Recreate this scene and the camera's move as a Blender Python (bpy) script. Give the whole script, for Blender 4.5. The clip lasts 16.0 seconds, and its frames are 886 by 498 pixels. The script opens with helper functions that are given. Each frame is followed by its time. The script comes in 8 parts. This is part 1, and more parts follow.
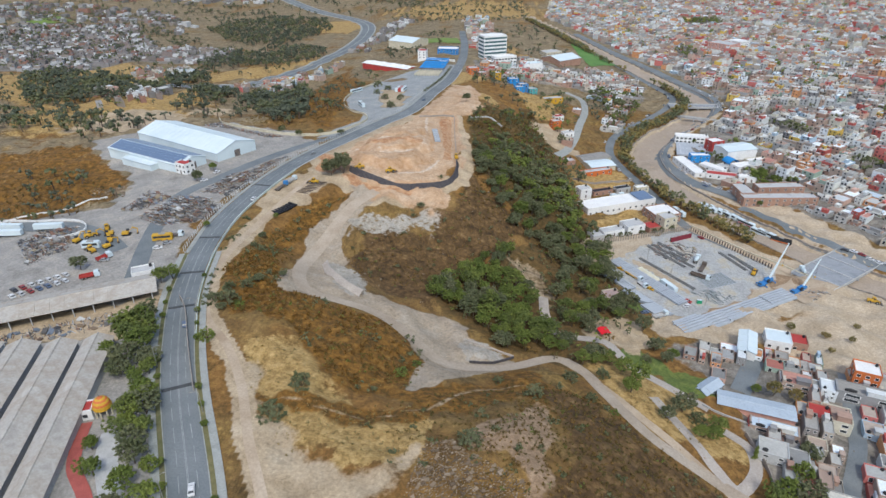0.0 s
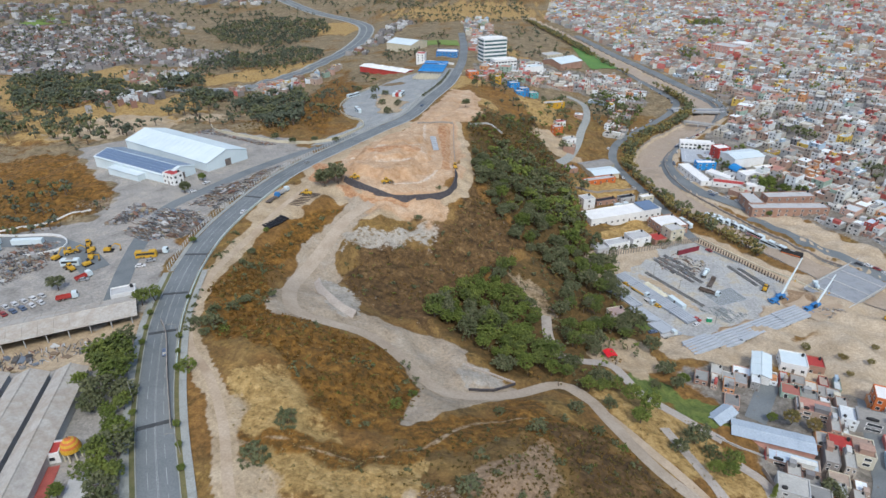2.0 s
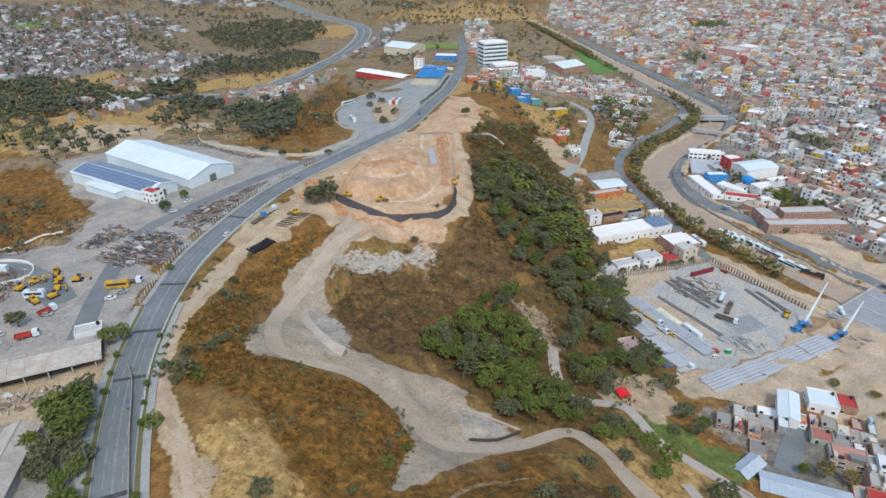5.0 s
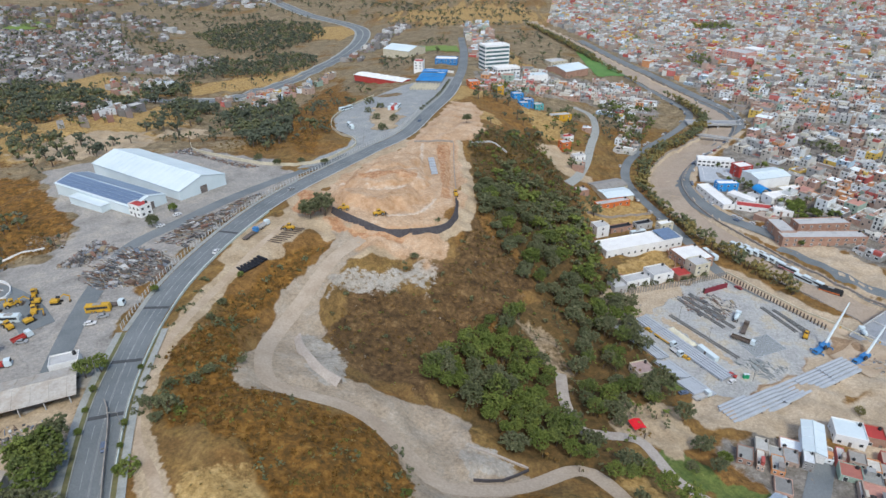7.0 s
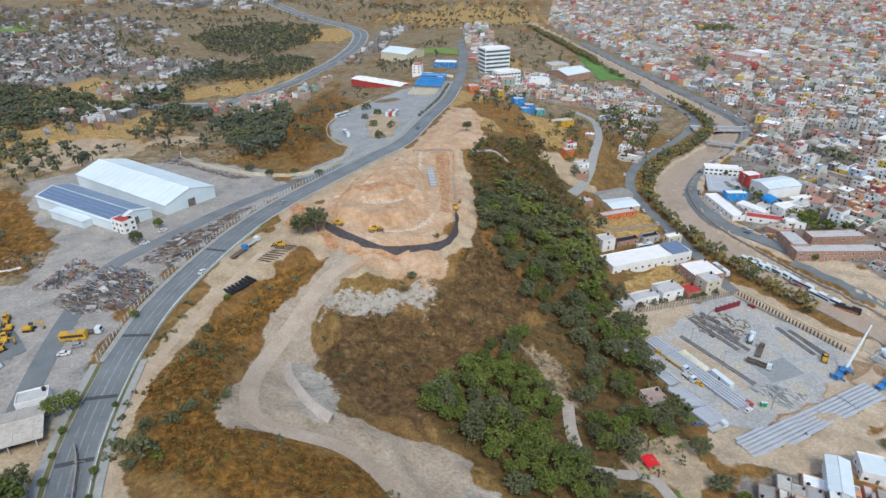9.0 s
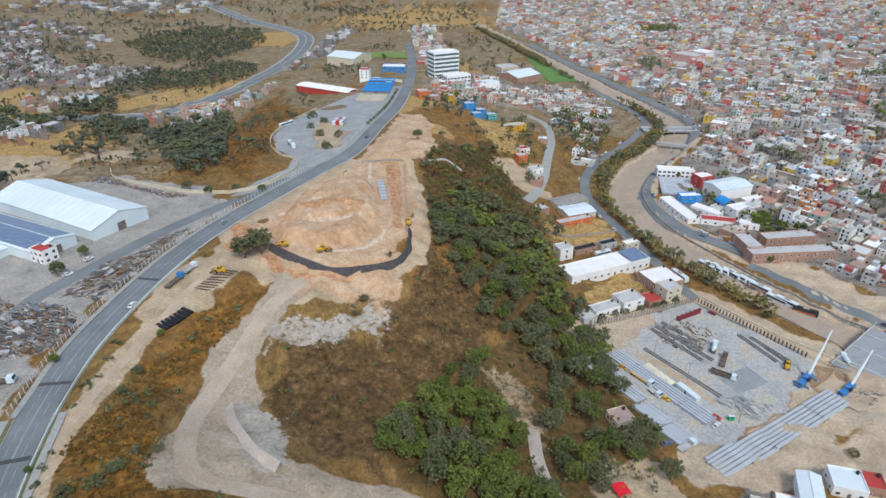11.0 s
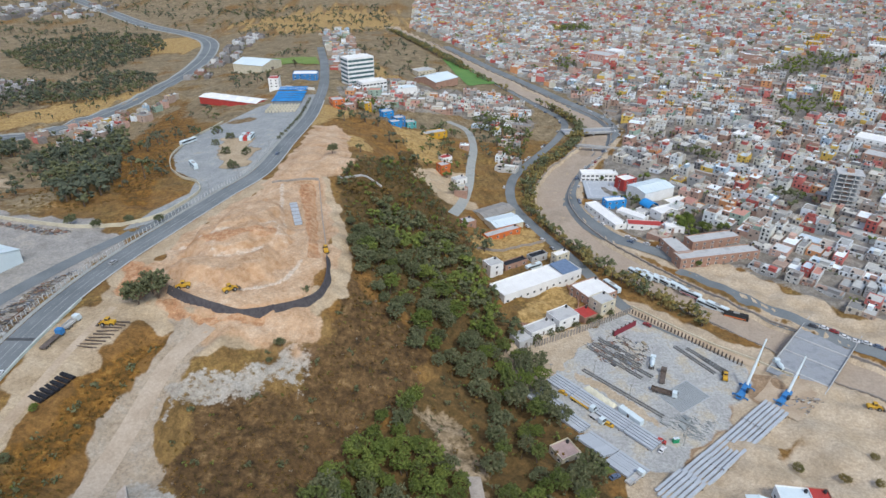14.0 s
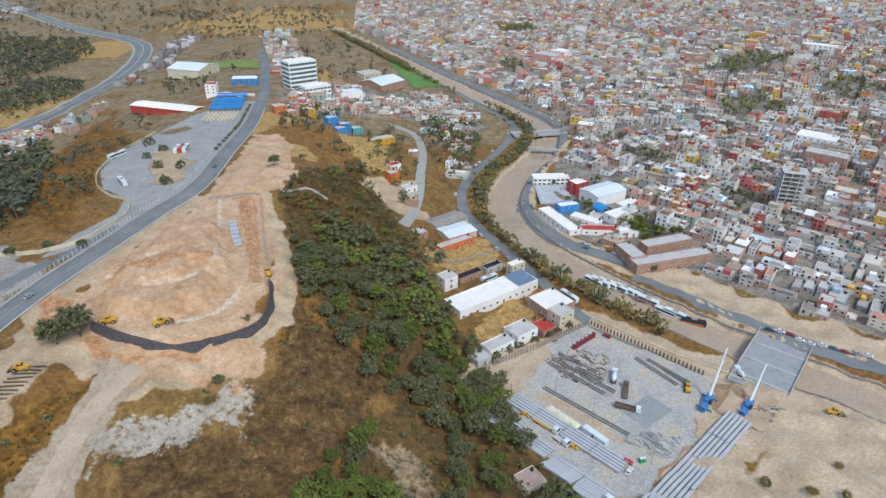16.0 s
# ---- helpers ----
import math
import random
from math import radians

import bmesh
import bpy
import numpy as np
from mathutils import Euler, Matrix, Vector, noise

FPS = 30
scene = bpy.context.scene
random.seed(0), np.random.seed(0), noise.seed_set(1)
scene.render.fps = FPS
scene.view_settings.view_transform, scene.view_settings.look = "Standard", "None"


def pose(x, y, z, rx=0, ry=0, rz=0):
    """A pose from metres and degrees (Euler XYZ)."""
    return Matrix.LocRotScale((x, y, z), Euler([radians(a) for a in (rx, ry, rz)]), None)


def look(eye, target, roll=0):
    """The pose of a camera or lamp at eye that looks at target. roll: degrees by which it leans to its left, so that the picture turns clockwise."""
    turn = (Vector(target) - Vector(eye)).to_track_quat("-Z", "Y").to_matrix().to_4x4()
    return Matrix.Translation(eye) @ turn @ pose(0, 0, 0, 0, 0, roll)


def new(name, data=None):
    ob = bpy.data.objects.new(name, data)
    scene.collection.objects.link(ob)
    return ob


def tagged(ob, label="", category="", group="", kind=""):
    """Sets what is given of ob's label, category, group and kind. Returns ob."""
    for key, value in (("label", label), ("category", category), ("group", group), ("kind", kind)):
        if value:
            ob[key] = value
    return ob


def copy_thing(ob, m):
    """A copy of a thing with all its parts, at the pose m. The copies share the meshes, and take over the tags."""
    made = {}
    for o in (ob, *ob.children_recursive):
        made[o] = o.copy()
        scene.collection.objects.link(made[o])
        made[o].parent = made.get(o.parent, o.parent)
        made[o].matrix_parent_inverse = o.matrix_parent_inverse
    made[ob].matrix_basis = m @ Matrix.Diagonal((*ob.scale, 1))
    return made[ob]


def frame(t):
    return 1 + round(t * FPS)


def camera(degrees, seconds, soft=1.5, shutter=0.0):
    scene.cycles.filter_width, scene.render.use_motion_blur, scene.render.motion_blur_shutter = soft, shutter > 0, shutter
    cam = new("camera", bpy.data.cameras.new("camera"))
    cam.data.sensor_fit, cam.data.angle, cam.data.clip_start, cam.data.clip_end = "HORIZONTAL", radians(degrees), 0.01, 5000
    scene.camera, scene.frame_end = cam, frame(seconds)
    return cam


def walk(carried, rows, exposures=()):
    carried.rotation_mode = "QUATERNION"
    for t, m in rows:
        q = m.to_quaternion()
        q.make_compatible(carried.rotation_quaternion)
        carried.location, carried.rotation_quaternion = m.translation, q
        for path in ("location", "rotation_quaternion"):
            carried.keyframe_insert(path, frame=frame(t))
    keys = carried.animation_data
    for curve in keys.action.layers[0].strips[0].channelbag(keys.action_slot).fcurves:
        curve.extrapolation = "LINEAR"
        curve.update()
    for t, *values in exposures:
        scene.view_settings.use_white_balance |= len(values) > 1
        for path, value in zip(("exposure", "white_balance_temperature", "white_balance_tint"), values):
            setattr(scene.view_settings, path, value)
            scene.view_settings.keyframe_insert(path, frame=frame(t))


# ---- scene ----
# the camera: seconds, place, yaw, pitch, lean to the right
cam = camera(71.60, 16.0)
PATH = [
    (0.0, 0.000, 0.000, 179.341, 4.941, -28.426, 0.191),
    (0.5, -0.135, 3.968, 179.403, 4.939, -28.432, 0.190),
    (1.0, -0.276, 7.973, 179.486, 4.930, -28.433, 0.180),
    (1.5, -0.466, 12.054, 179.594, 4.906, -28.435, 0.187),
    (2.0, -0.659, 16.211, 179.637, 4.889, -28.425, 0.172),
    (2.5, -0.855, 20.435, 179.657, 4.879, -28.427, 0.167),
    (3.0, -1.002, 24.669, 179.660, 4.866, -28.420, 0.170),
    (3.5, -1.113, 28.974, 179.697, 4.859, -28.427, 0.188),
    (4.0, -1.281, 33.219, 179.741, 4.864, -28.430, 0.208),
    (6.5, -3.836, 54.830, 179.295, 4.814, -28.393, 0.214),
    (7.0, -4.349, 59.184, 179.407, 4.812, -28.393, 0.216),
    (7.5, -4.814, 63.546, 179.507, 4.798, -28.395, 0.224),
    (8.0, -5.247, 67.917, 179.544, 4.802, -28.377, 0.222),
    (8.5, -5.591, 72.359, 179.572, 4.800, -28.366, 0.217),
    (9.0, -5.892, 76.793, 179.580, 4.710, -28.372, 0.201),
    (9.5, -6.092, 81.183, 179.528, 3.970, -28.351, 0.154),
    (10.0, -6.113, 85.486, 179.475, 2.750, -28.331, 0.107),
    (10.5, -5.988, 89.707, 179.422, 1.400, -28.311, 0.061),
    (11.0, -5.752, 93.851, 179.369, 0.050, -28.291, 0.014),
    (11.5, -5.439, 97.924, 179.317, -1.305, -28.270, -0.033),
    (12.0, -5.099, 101.962, 179.320, -2.642, -28.241, -0.069),
    (12.5, -4.674, 106.074, 179.415, -3.945, -28.248, -0.122),
    (13.0, -4.125, 110.221, 179.558, -5.317, -28.259, -0.188),
    (13.5, -3.504, 114.410, 179.696, -6.578, -28.283, -0.237),
    (14.0, -2.874, 118.629, 179.796, -7.601, -28.303, -0.321),
    (14.5, -2.106, 122.764, 179.875, -8.758, -28.329, -0.411),
    (15.0, -1.478, 126.933, 179.943, -9.799, -28.332, -0.479),
    (15.5, -0.661, 130.975, 179.982, -11.093, -28.347, -0.592),
    (16.0, 0.303, 135.000, 179.979, -12.589, -28.345, -0.701),
]
walk(cam, [(t, pose(x, y, z, 90 + pitch, 0, yaw) @ pose(0, 0, 0, 0, 0, -lean)) for t, x, y, z, yaw, pitch, lean in PATH])

# ---- world, sun ----
world = bpy.data.worlds.new("world")
scene.world = world
world.use_nodes = True
wn = world.node_tree
sky = wn.nodes.new("ShaderNodeTexSky")
sky.sky_type = "NISHITA"
sky.sun_disc = False
sky.sun_elevation, sky.sun_rotation = radians(52), radians(205)
sky.air_density, sky.dust_density, sky.ozone_density = 1.0, 1.5, 1.5
wn.links.new(sky.outputs[0], wn.nodes["Background"].inputs[0])
wn.nodes["Background"].inputs[1].default_value = 0.15
sun = new("sun", bpy.data.lights.new("sun", "SUN"))
sun.data.energy, sun.data.angle, sun.data.color = 1.9, radians(14), (0.97, 0.97, 0.915)
sun.matrix_world = look((0, 0, 0), (-0.26, 0.55, -0.79))
scene.view_settings.exposure = 0.44


# ---- materials ----
class Nodes:
    """Short hand for building a node tree."""

    def __init__(self, name):
        self.m = bpy.data.materials.new(name)
        self.m.use_nodes = True
        self.t = self.m.node_tree
        self.b = self.t.nodes["Principled BSDF"]
        self.co = self.t.nodes.new("ShaderNodeTexCoord").outputs["Object"]

    def put(self, node, key, value):
        if hasattr(value, "is_output"):
            self.t.links.new(value, node.inputs[key])
        else:
            node.inputs[key].default_value = value

    def noise(self, scale, detail=3.0, rough=0.6, co=None):
        n = self.t.nodes.new("ShaderNodeTexNoise")
        self.put(n, "Vector", co or self.co)
        n.inputs["Scale"].default_value, n.inputs["Detail"].default_value, n.inputs["Roughness"].default_value = scale, detail, rough
        return n.outputs["Fac"]

    def ramp(self, fac, stops, kind="LINEAR"):
        n = self.t.nodes.new("ShaderNodeValToRGB")
        n.color_ramp.interpolation = kind
        e = n.color_ramp.elements
        while len(e) < len(stops):
            e.new(0.5)
        for k, (p, c) in zip(e, stops):
            k.position, k.color = p, (*c, 1) if len(c) == 3 else c
        self.put(n, "Fac", fac)
        return n.outputs["Color"]

    def math(self, op, a, b=0.0, c=0.0):
        n = self.t.nodes.new("ShaderNodeMath")
        n.operation = op
        for i, v in enumerate((a, b, c)):
            self.put(n, i, v)
        return n.outputs[0]

    def mix(self, fac, a, b, kind="MIX"):
        n = self.t.nodes.new("ShaderNodeMix")
        n.data_type, n.blend_type = "RGBA", kind
        self.put(n, 0, fac)
        self.put(n, 6, a if hasattr(a, "is_output") else (*a, 1))
        self.put(n, 7, b if hasattr(b, "is_output") else (*b, 1))
        return n.outputs[2]

    def squash(self, size):
        n = self.t.nodes.new("ShaderNodeMapping")
        n.inputs["Scale"].default_value = size
        self.put(n, "Vector", self.co)
        return n.outputs[0]

    def attr(self, name):
        n = self.t.nodes.new("ShaderNodeAttribute")
        n.attribute_name = name
        return n.outputs["Fac"]

    def done(self, colour, rough=0.85, metal=0.0, bump=None, strength=0.3, dist=0.1):
        self.put(self.b, "Base Color", colour)
        self.put(self.b, "Roughness", rough)
        self.put(self.b, "Metallic", metal)
        self.b.inputs["Specular IOR Level"].default_value = 0.25
        if bump is not None:
            n = self.t.nodes.new("ShaderNodeBump")
            n.inputs["Strength"].default_value, n.inputs["Distance"].default_value = strength, dist
            self.put(n, "Height", bump)
            self.put(self.b, "Normal", n.outputs[0])
        return self.m


def surface(name, cols, scale=0.3, fine=4.0, rough=0.85, metal=0.0, strength=0.3, dist=0.05, pick="", speck=0.35):
    """A weathered surface: two or more tones at a large scale, speckled by a fine one. pick: tones by 'object' or 'island' instead."""
    n = Nodes(name)
    big, small = n.noise(scale, 4), n.noise(fine, 3)
    stops = [(0.3 + 0.4 * i / max(1, len(cols) - 1), c) for i, c in enumerate(cols)]
    if pick:
        info = n.t.nodes.new("ShaderNodeObjectInfo" if pick == "object" else "ShaderNodeNewGeometry")
        r = info.outputs["Random" if pick == "object" else "Random Per Island"]
        base = n.ramp(r, [(i / len(cols), c) for i, c in enumerate(cols)], "CONSTANT")
        base = n.mix(0.55, base, n.ramp(big, [(0.3, (0.6, 0.59, 0.58)), (0.7, (1.0, 1.0, 1.0))]), "MULTIPLY")
    else:
        base = n.ramp(big, stops)
    base = n.mix(speck, base, n.ramp(small, [(0.3, (0.5, 0.5, 0.5)), (0.7, (1.3, 1.3, 1.3))]), "MULTIPLY")
    return n.done(base, rough, metal, small, strength, dist)


ASPHALT = surface("asphalt", [(0.130, 0.145, 0.150), (0.165, 0.182, 0.186), (0.20, 0.216, 0.218)], 0.05, 2.0, strength=0.15)
CONCRETE = surface("concrete", [(0.34, 0.34, 0.33), (0.46, 0.46, 0.45), (0.40, 0.39, 0.37)], 0.15, 3.0)
NEW_CONCRETE = surface("new_concrete", [(0.34, 0.37, 0.40), (0.42, 0.45, 0.48)], 0.3, 3.0)
DIRT = surface("dirt", [(0.35, 0.26, 0.175), (0.43, 0.335, 0.235), (0.48, 0.385, 0.285)], 0.08, 1.5, strength=0.6, dist=0.2)
GRAVEL = surface("gravel", [(0.32, 0.28, 0.24), (0.42, 0.37, 0.32), (0.39, 0.34, 0.29)], 0.1, 1.5, strength=0.6, dist=0.2)
RIVER_BED = surface("river_bed", [(0.30, 0.24, 0.18), (0.37, 0.30, 0.23), (0.33, 0.26, 0.20)], 0.05, 0.8, strength=0.6, dist=0.2)
STONE_WALL = surface("stone_wall", [(0.24, 0.21, 0.18), (0.36, 0.32, 0.28)], 0.5, 2.5, strength=0.8)
WHITE_WALL = surface("white_wall", [(0.68, 0.67, 0.64), (0.78, 0.78, 0.76)], 0.2, 3.0)
WHITE_METAL = surface("white_sheet_metal", [(0.52, 0.60, 0.62), (0.62, 0.69, 0.71)], 0.06, 1.0, rough=0.5, speck=0.06, strength=0.05)
GREY_METAL = surface("grey_sheet_metal", [(0.20, 0.19, 0.175), (0.29, 0.275, 0.25), (0.23, 0.205, 0.17)], 0.12, 1.5, rough=0.6)
SHED_ROOF = surface("weathered_sheet_roof", [(0.30, 0.275, 0.24), (0.42, 0.39, 0.345), (0.36, 0.315, 0.26), (0.46, 0.43, 0.385)], 0.1, 1.2, rough=0.65, speck=0.3)
FORM_STEEL = surface("grey_form_steel", [(0.16, 0.155, 0.15), (0.28, 0.275, 0.265)], 0.5, 3.0, 0.6, 0.1)
PAVING = surface("worn_paving", [(0.25, 0.26, 0.235), (0.33, 0.34, 0.315), (0.29, 0.285, 0.255)], 0.2, 2.5)
TRACKWAY = surface("packed_trackway", [(0.33, 0.26, 0.19), (0.40, 0.325, 0.245), (0.44, 0.365, 0.285)], 0.06, 1.2, strength=0.6, dist=0.2)
BARK = surface("bark", [(0.10, 0.07, 0.05), (0.17, 0.13, 0.10)], 1.0, 6.0)
HOUSE_COLS = [(0.40, 0.38, 0.35), (0.52, 0.45, 0.37), (0.34, 0.20, 0.145), (0.74, 0.73, 0.70), (0.43, 0.31, 0.24), (0.30, 0.28, 0.26), (0.62, 0.55, 0.42), (0.42, 0.26, 0.19), (0.47, 0.43, 0.38), (0.44, 0.10, 0.08), (0.66, 0.64, 0.60), (0.37, 0.29, 0.23),
              (0.58, 0.36, 0.27), (0.22, 0.20, 0.19), (0.56, 0.52, 0.46), (0.45, 0.37, 0.29), (0.80, 0.79, 0.77), (0.39, 0.23, 0.165), (0.66, 0.43, 0.10), (0.50, 0.48, 0.45), (0.36, 0.34, 0.31), (0.60, 0.27, 0.12), (0.48, 0.34, 0.26), (0.38, 0.46, 0.52),
              (0.70, 0.66, 0.58), (0.33, 0.40, 0.31), (0.41, 0.30, 0.23), (0.58, 0.17, 0.14), (0.54, 0.46, 0.36), (0.28, 0.24, 0.21)]
ROOF_COLS = [(0.38, 0.36, 0.33), (0.47, 0.43, 0.38), (0.30, 0.28, 0.25), (0.42, 0.31, 0.24), (0.58, 0.56, 0.53), (0.39, 0.14, 0.105), (0.45, 0.41, 0.36), (0.78, 0.78, 0.77), (0.36, 0.32, 0.28), (0.46, 0.37, 0.30), (0.50, 0.47, 0.43), (0.24, 0.22, 0.20),
             (0.44, 0.21, 0.16), (0.52, 0.48, 0.43), (0.40, 0.37, 0.34), (0.66, 0.65, 0.63), (0.33, 0.29, 0.25), (0.44, 0.34, 0.27), (0.53, 0.58, 0.62), (0.48, 0.44, 0.39), (0.37, 0.25, 0.19), (0.56, 0.52, 0.46), (0.30, 0.27, 0.24), (0.82, 0.82, 0.80),
             (0.42, 0.39, 0.35), (0.50, 0.24, 0.18), (0.46, 0.43, 0.39), (0.35, 0.33, 0.31), (0.60, 0.54, 0.46), (0.27, 0.25, 0.23)]
HOUSE_COLS = [(r * 1.02, g * 1.085, b * 1.14) for r, g, b in HOUSE_COLS]
ROOF_COLS = [(r * 1.02, g * 1.10, b * 1.15) for r, g, b in ROOF_COLS]
CITY_WALL = surface("house_wall", HOUSE_COLS, 0.4, 3.0, pick="island")
MUTED_WALL = surface("muted_house_wall", [(0.52, 0.52, 0.51), (0.30, 0.17, 0.13), (0.40, 0.39, 0.38), (0.22, 0.21, 0.20), (0.28, 0.26, 0.25), (0.20, 0.18, 0.165), (0.34, 0.33, 0.32), (0.27, 0.22, 0.20), (0.62, 0.62, 0.61), (0.24, 0.22, 0.21), (0.30, 0.26, 0.22)], 0.4, 3.0, pick="island")
MUTED_ROOF = surface("muted_house_roof", [(0.52, 0.52, 0.51), (0.30, 0.17, 0.13), (0.40, 0.39, 0.38), (0.22, 0.21, 0.20), (0.28, 0.26, 0.25), (0.20, 0.18, 0.165), (0.34, 0.33, 0.32), (0.27, 0.22, 0.20), (0.62, 0.62, 0.61), (0.24, 0.22, 0.21), (0.30, 0.26, 0.22)], 0.35, 2.0, pick="island")
CITY_ROOF = surface("house_roof", ROOF_COLS, 0.35, 2.0, pick="island")
WINDOW_DARK = surface("window_glass", [(0.03, 0.035, 0.04), (0.06, 0.065, 0.07)], 0.5, 3.0, rough=0.25)
TANK_BLACK = surface("tank_plastic", [(0.02, 0.02, 0.022), (0.04, 0.04, 0.04)], 1.0, 3.0, rough=0.5)


# ---- helpers for lines, areas and meshes ----
def smooth_line(pts, step=4.0):
    """A soft curve through the points of a plan, as an array."""
    p = np.array(pts, float)
    if len(p) < 3:
        n = max(1, int(np.linalg.norm(p[1] - p[0]) / step))
        return p[0] + (p[1] - p[0]) * np.linspace(0, 1, n + 1)[:, None]
    q = np.vstack([2 * p[0] - p[1], p, 2 * p[-1] - p[-2]])
    out = []
    for i in range(1, len(q) - 2):
        a, b, c, d = q[i - 1:i + 3]
        n = max(1, int(np.linalg.norm(c - b) / step))
        u = (np.arange(n) / n)[:, None]
        out.append(0.5 * (2 * b + (c - a) * u + (2 * a - 5 * b + 4 * c - d) * u ** 2 + (3 * b - a - 3 * c + d) * u ** 3))
    return np.vstack(out + [p[-1:]])


def line_gap(x, y, pts):
    """Distance from places to a line of points, and how far along it the nearest point lies (0 to 1)."""
    best, along = np.full(x.shape, 1e9), np.zeros(x.shape)
    p = np.array(pts, float)[:, :2]
    for i in range(len(p) - 1):
        a, d = p[i], p[i + 1] - p[i]
        u = np.clip(((x - a[0]) * d[0] + (y - a[1]) * d[1]) / (d @ d + 1e-9), 0, 1)
        g = np.hypot(x - a[0] - u * d[0], y - a[1] - u * d[1])
        along = np.where(g < best, (i + u) / (len(p) - 1), along)
        best = np.minimum(best, g)
    return best, along


def area_gap(x, y, poly):
    """Signed distance to the edge of an area: negative inside."""
    p = np.array(poly, float)
    g, _ = line_gap(x, y, np.vstack([p, p[:1]]))
    inside = np.zeros(x.shape, bool)
    for (ax, ay), (bx, by) in zip(p, np.roll(p, -1, 0)):
        cross = (ay > y) != (by > y)
        inside ^= cross & (x < (bx - ax) * (y - ay) / (by - ay + 1e-12) + ax)
    return np.where(inside, -g, g)


def ease(g, near, far):
    """1 up to near, 0 from far on."""
    u = np.clip((far - g) / (far - near), 0, 1)
    return u * u * (3 - 2 * u)


def mesh_of(name, verts, faces, mats, index=None, smooth=False):
    me = bpy.data.meshes.new(name)
    me.from_pydata([tuple(v) for v in verts], [], [tuple(int(i) for i in f) for f in faces])
    for m in mats if isinstance(mats, (list, tuple)) else [mats]:
        me.materials.append(m)
    if index is not None:
        me.polygons.foreach_set("material_index", np.asarray(index, dtype=np.int32))
    if smooth:
        me.polygons.foreach_set("use_smooth", np.ones(len(me.polygons), bool))
    me.update()
    return me


class Shape:
    """Collects boxes, prisms and tubes into one mesh."""

    def __init__(self):
        self.v, self.f, self.k = [], [], []

    def add(self, verts, faces, k=0):
        n = len(self.v)
        self.v += [tuple(v) for v in verts]
        self.f += [tuple(i + n for i in f) for f in faces]
        self.k += [k] * len(faces)
        return self

    def box(self, x0, y0, z0, x1, y1, z1, k=0, bevel=0.0):
        if bevel:
            b = bevel
            v = [(x0, y0, z0), (x1, y0, z0), (x1, y1, z0), (x0, y1, z0), (x0, y0, z1 - b), (x1, y0, z1 - b), (x1, y1, z1 - b), (x0, y1, z1 - b),
                 (x0 + b, y0 + b, z1), (x1 - b, y0 + b, z1), (x1 - b, y1 - b, z1), (x0 + b, y1 - b, z1)]
            f = [(0, 3, 2, 1), (0, 1, 5, 4), (1, 2, 6, 5), (2, 3, 7, 6), (3, 0, 4, 7), (4, 5, 9, 8), (5, 6, 10, 9), (6, 7, 11, 10), (7, 4, 8, 11), (8, 9, 10, 11)]
            return self.add(v, f, k)
        v = [(x0, y0, z0), (x1, y0, z0), (x1, y1, z0), (x0, y1, z0), (x0, y0, z1), (x1, y0, z1), (x1, y1, z1), (x0, y1, z1)]
        return self.add(v, [(0, 3, 2, 1), (4, 5, 6, 7), (0, 1, 5, 4), (1, 2, 6, 5), (2, 3, 7, 6), (3, 0, 4, 7)], k)

    def prism(self, outline, y0, y1, k=0):
        """An outline in x and z, drawn out along y."""
        n = len(outline)
        v = [(x, y0, z) for x, z in outline] + [(x, y1, z) for x, z in outline]
        f = [tuple(range(n - 1, -1, -1))[::-1], tuple(range(2 * n - 1, n - 1, -1))] + [(i, i + n, (i + 1) % n + n, (i + 1) % n) for i in range(n)]
        return self.add(v, f, k)

    def tube(self, a, b, r0, r1=None, n=8, k=0, caps=True):
        r1 = r0 if r1 is None else r1
        a, b = Vector(a), Vector(b)
        q = (b - a).to_track_quat("Z", "Y").to_matrix()
        v = []
        for c, r in ((a, r0), (b, r1)):
            v += [c + q @ Vector((r * math.cos(2 * math.pi * i / n), r * math.sin(2 * math.pi * i / n), 0)) for i in range(n)]
        f = [(i, (i + 1) % n, (i + 1) % n + n, i + n) for i in range(n)]
        if caps:
            f += [tuple(range(n - 1, -1, -1)), tuple(range(n, 2 * n))]
        return self.add(v, f, k)

    def mesh(self, name, mats, smooth=False):
        return mesh_of(name, self.v, self.f, mats, self.k, smooth)


def part(name, shape, material, parent=None, label=""):
    """Links a shape as one mesh object, under a thing or a part."""
    ob = new(name, shape.mesh(name, material))
    if parent is not None:
        ob.parent = parent
    if label:
        ob["label"] = label
    return ob


def base(name, m, label, category, group="", kind=""):
    ob = new(name)
    ob.empty_display_size = 0.5
    ob.matrix_basis = m
    return tagged(ob, label, category, group, kind)
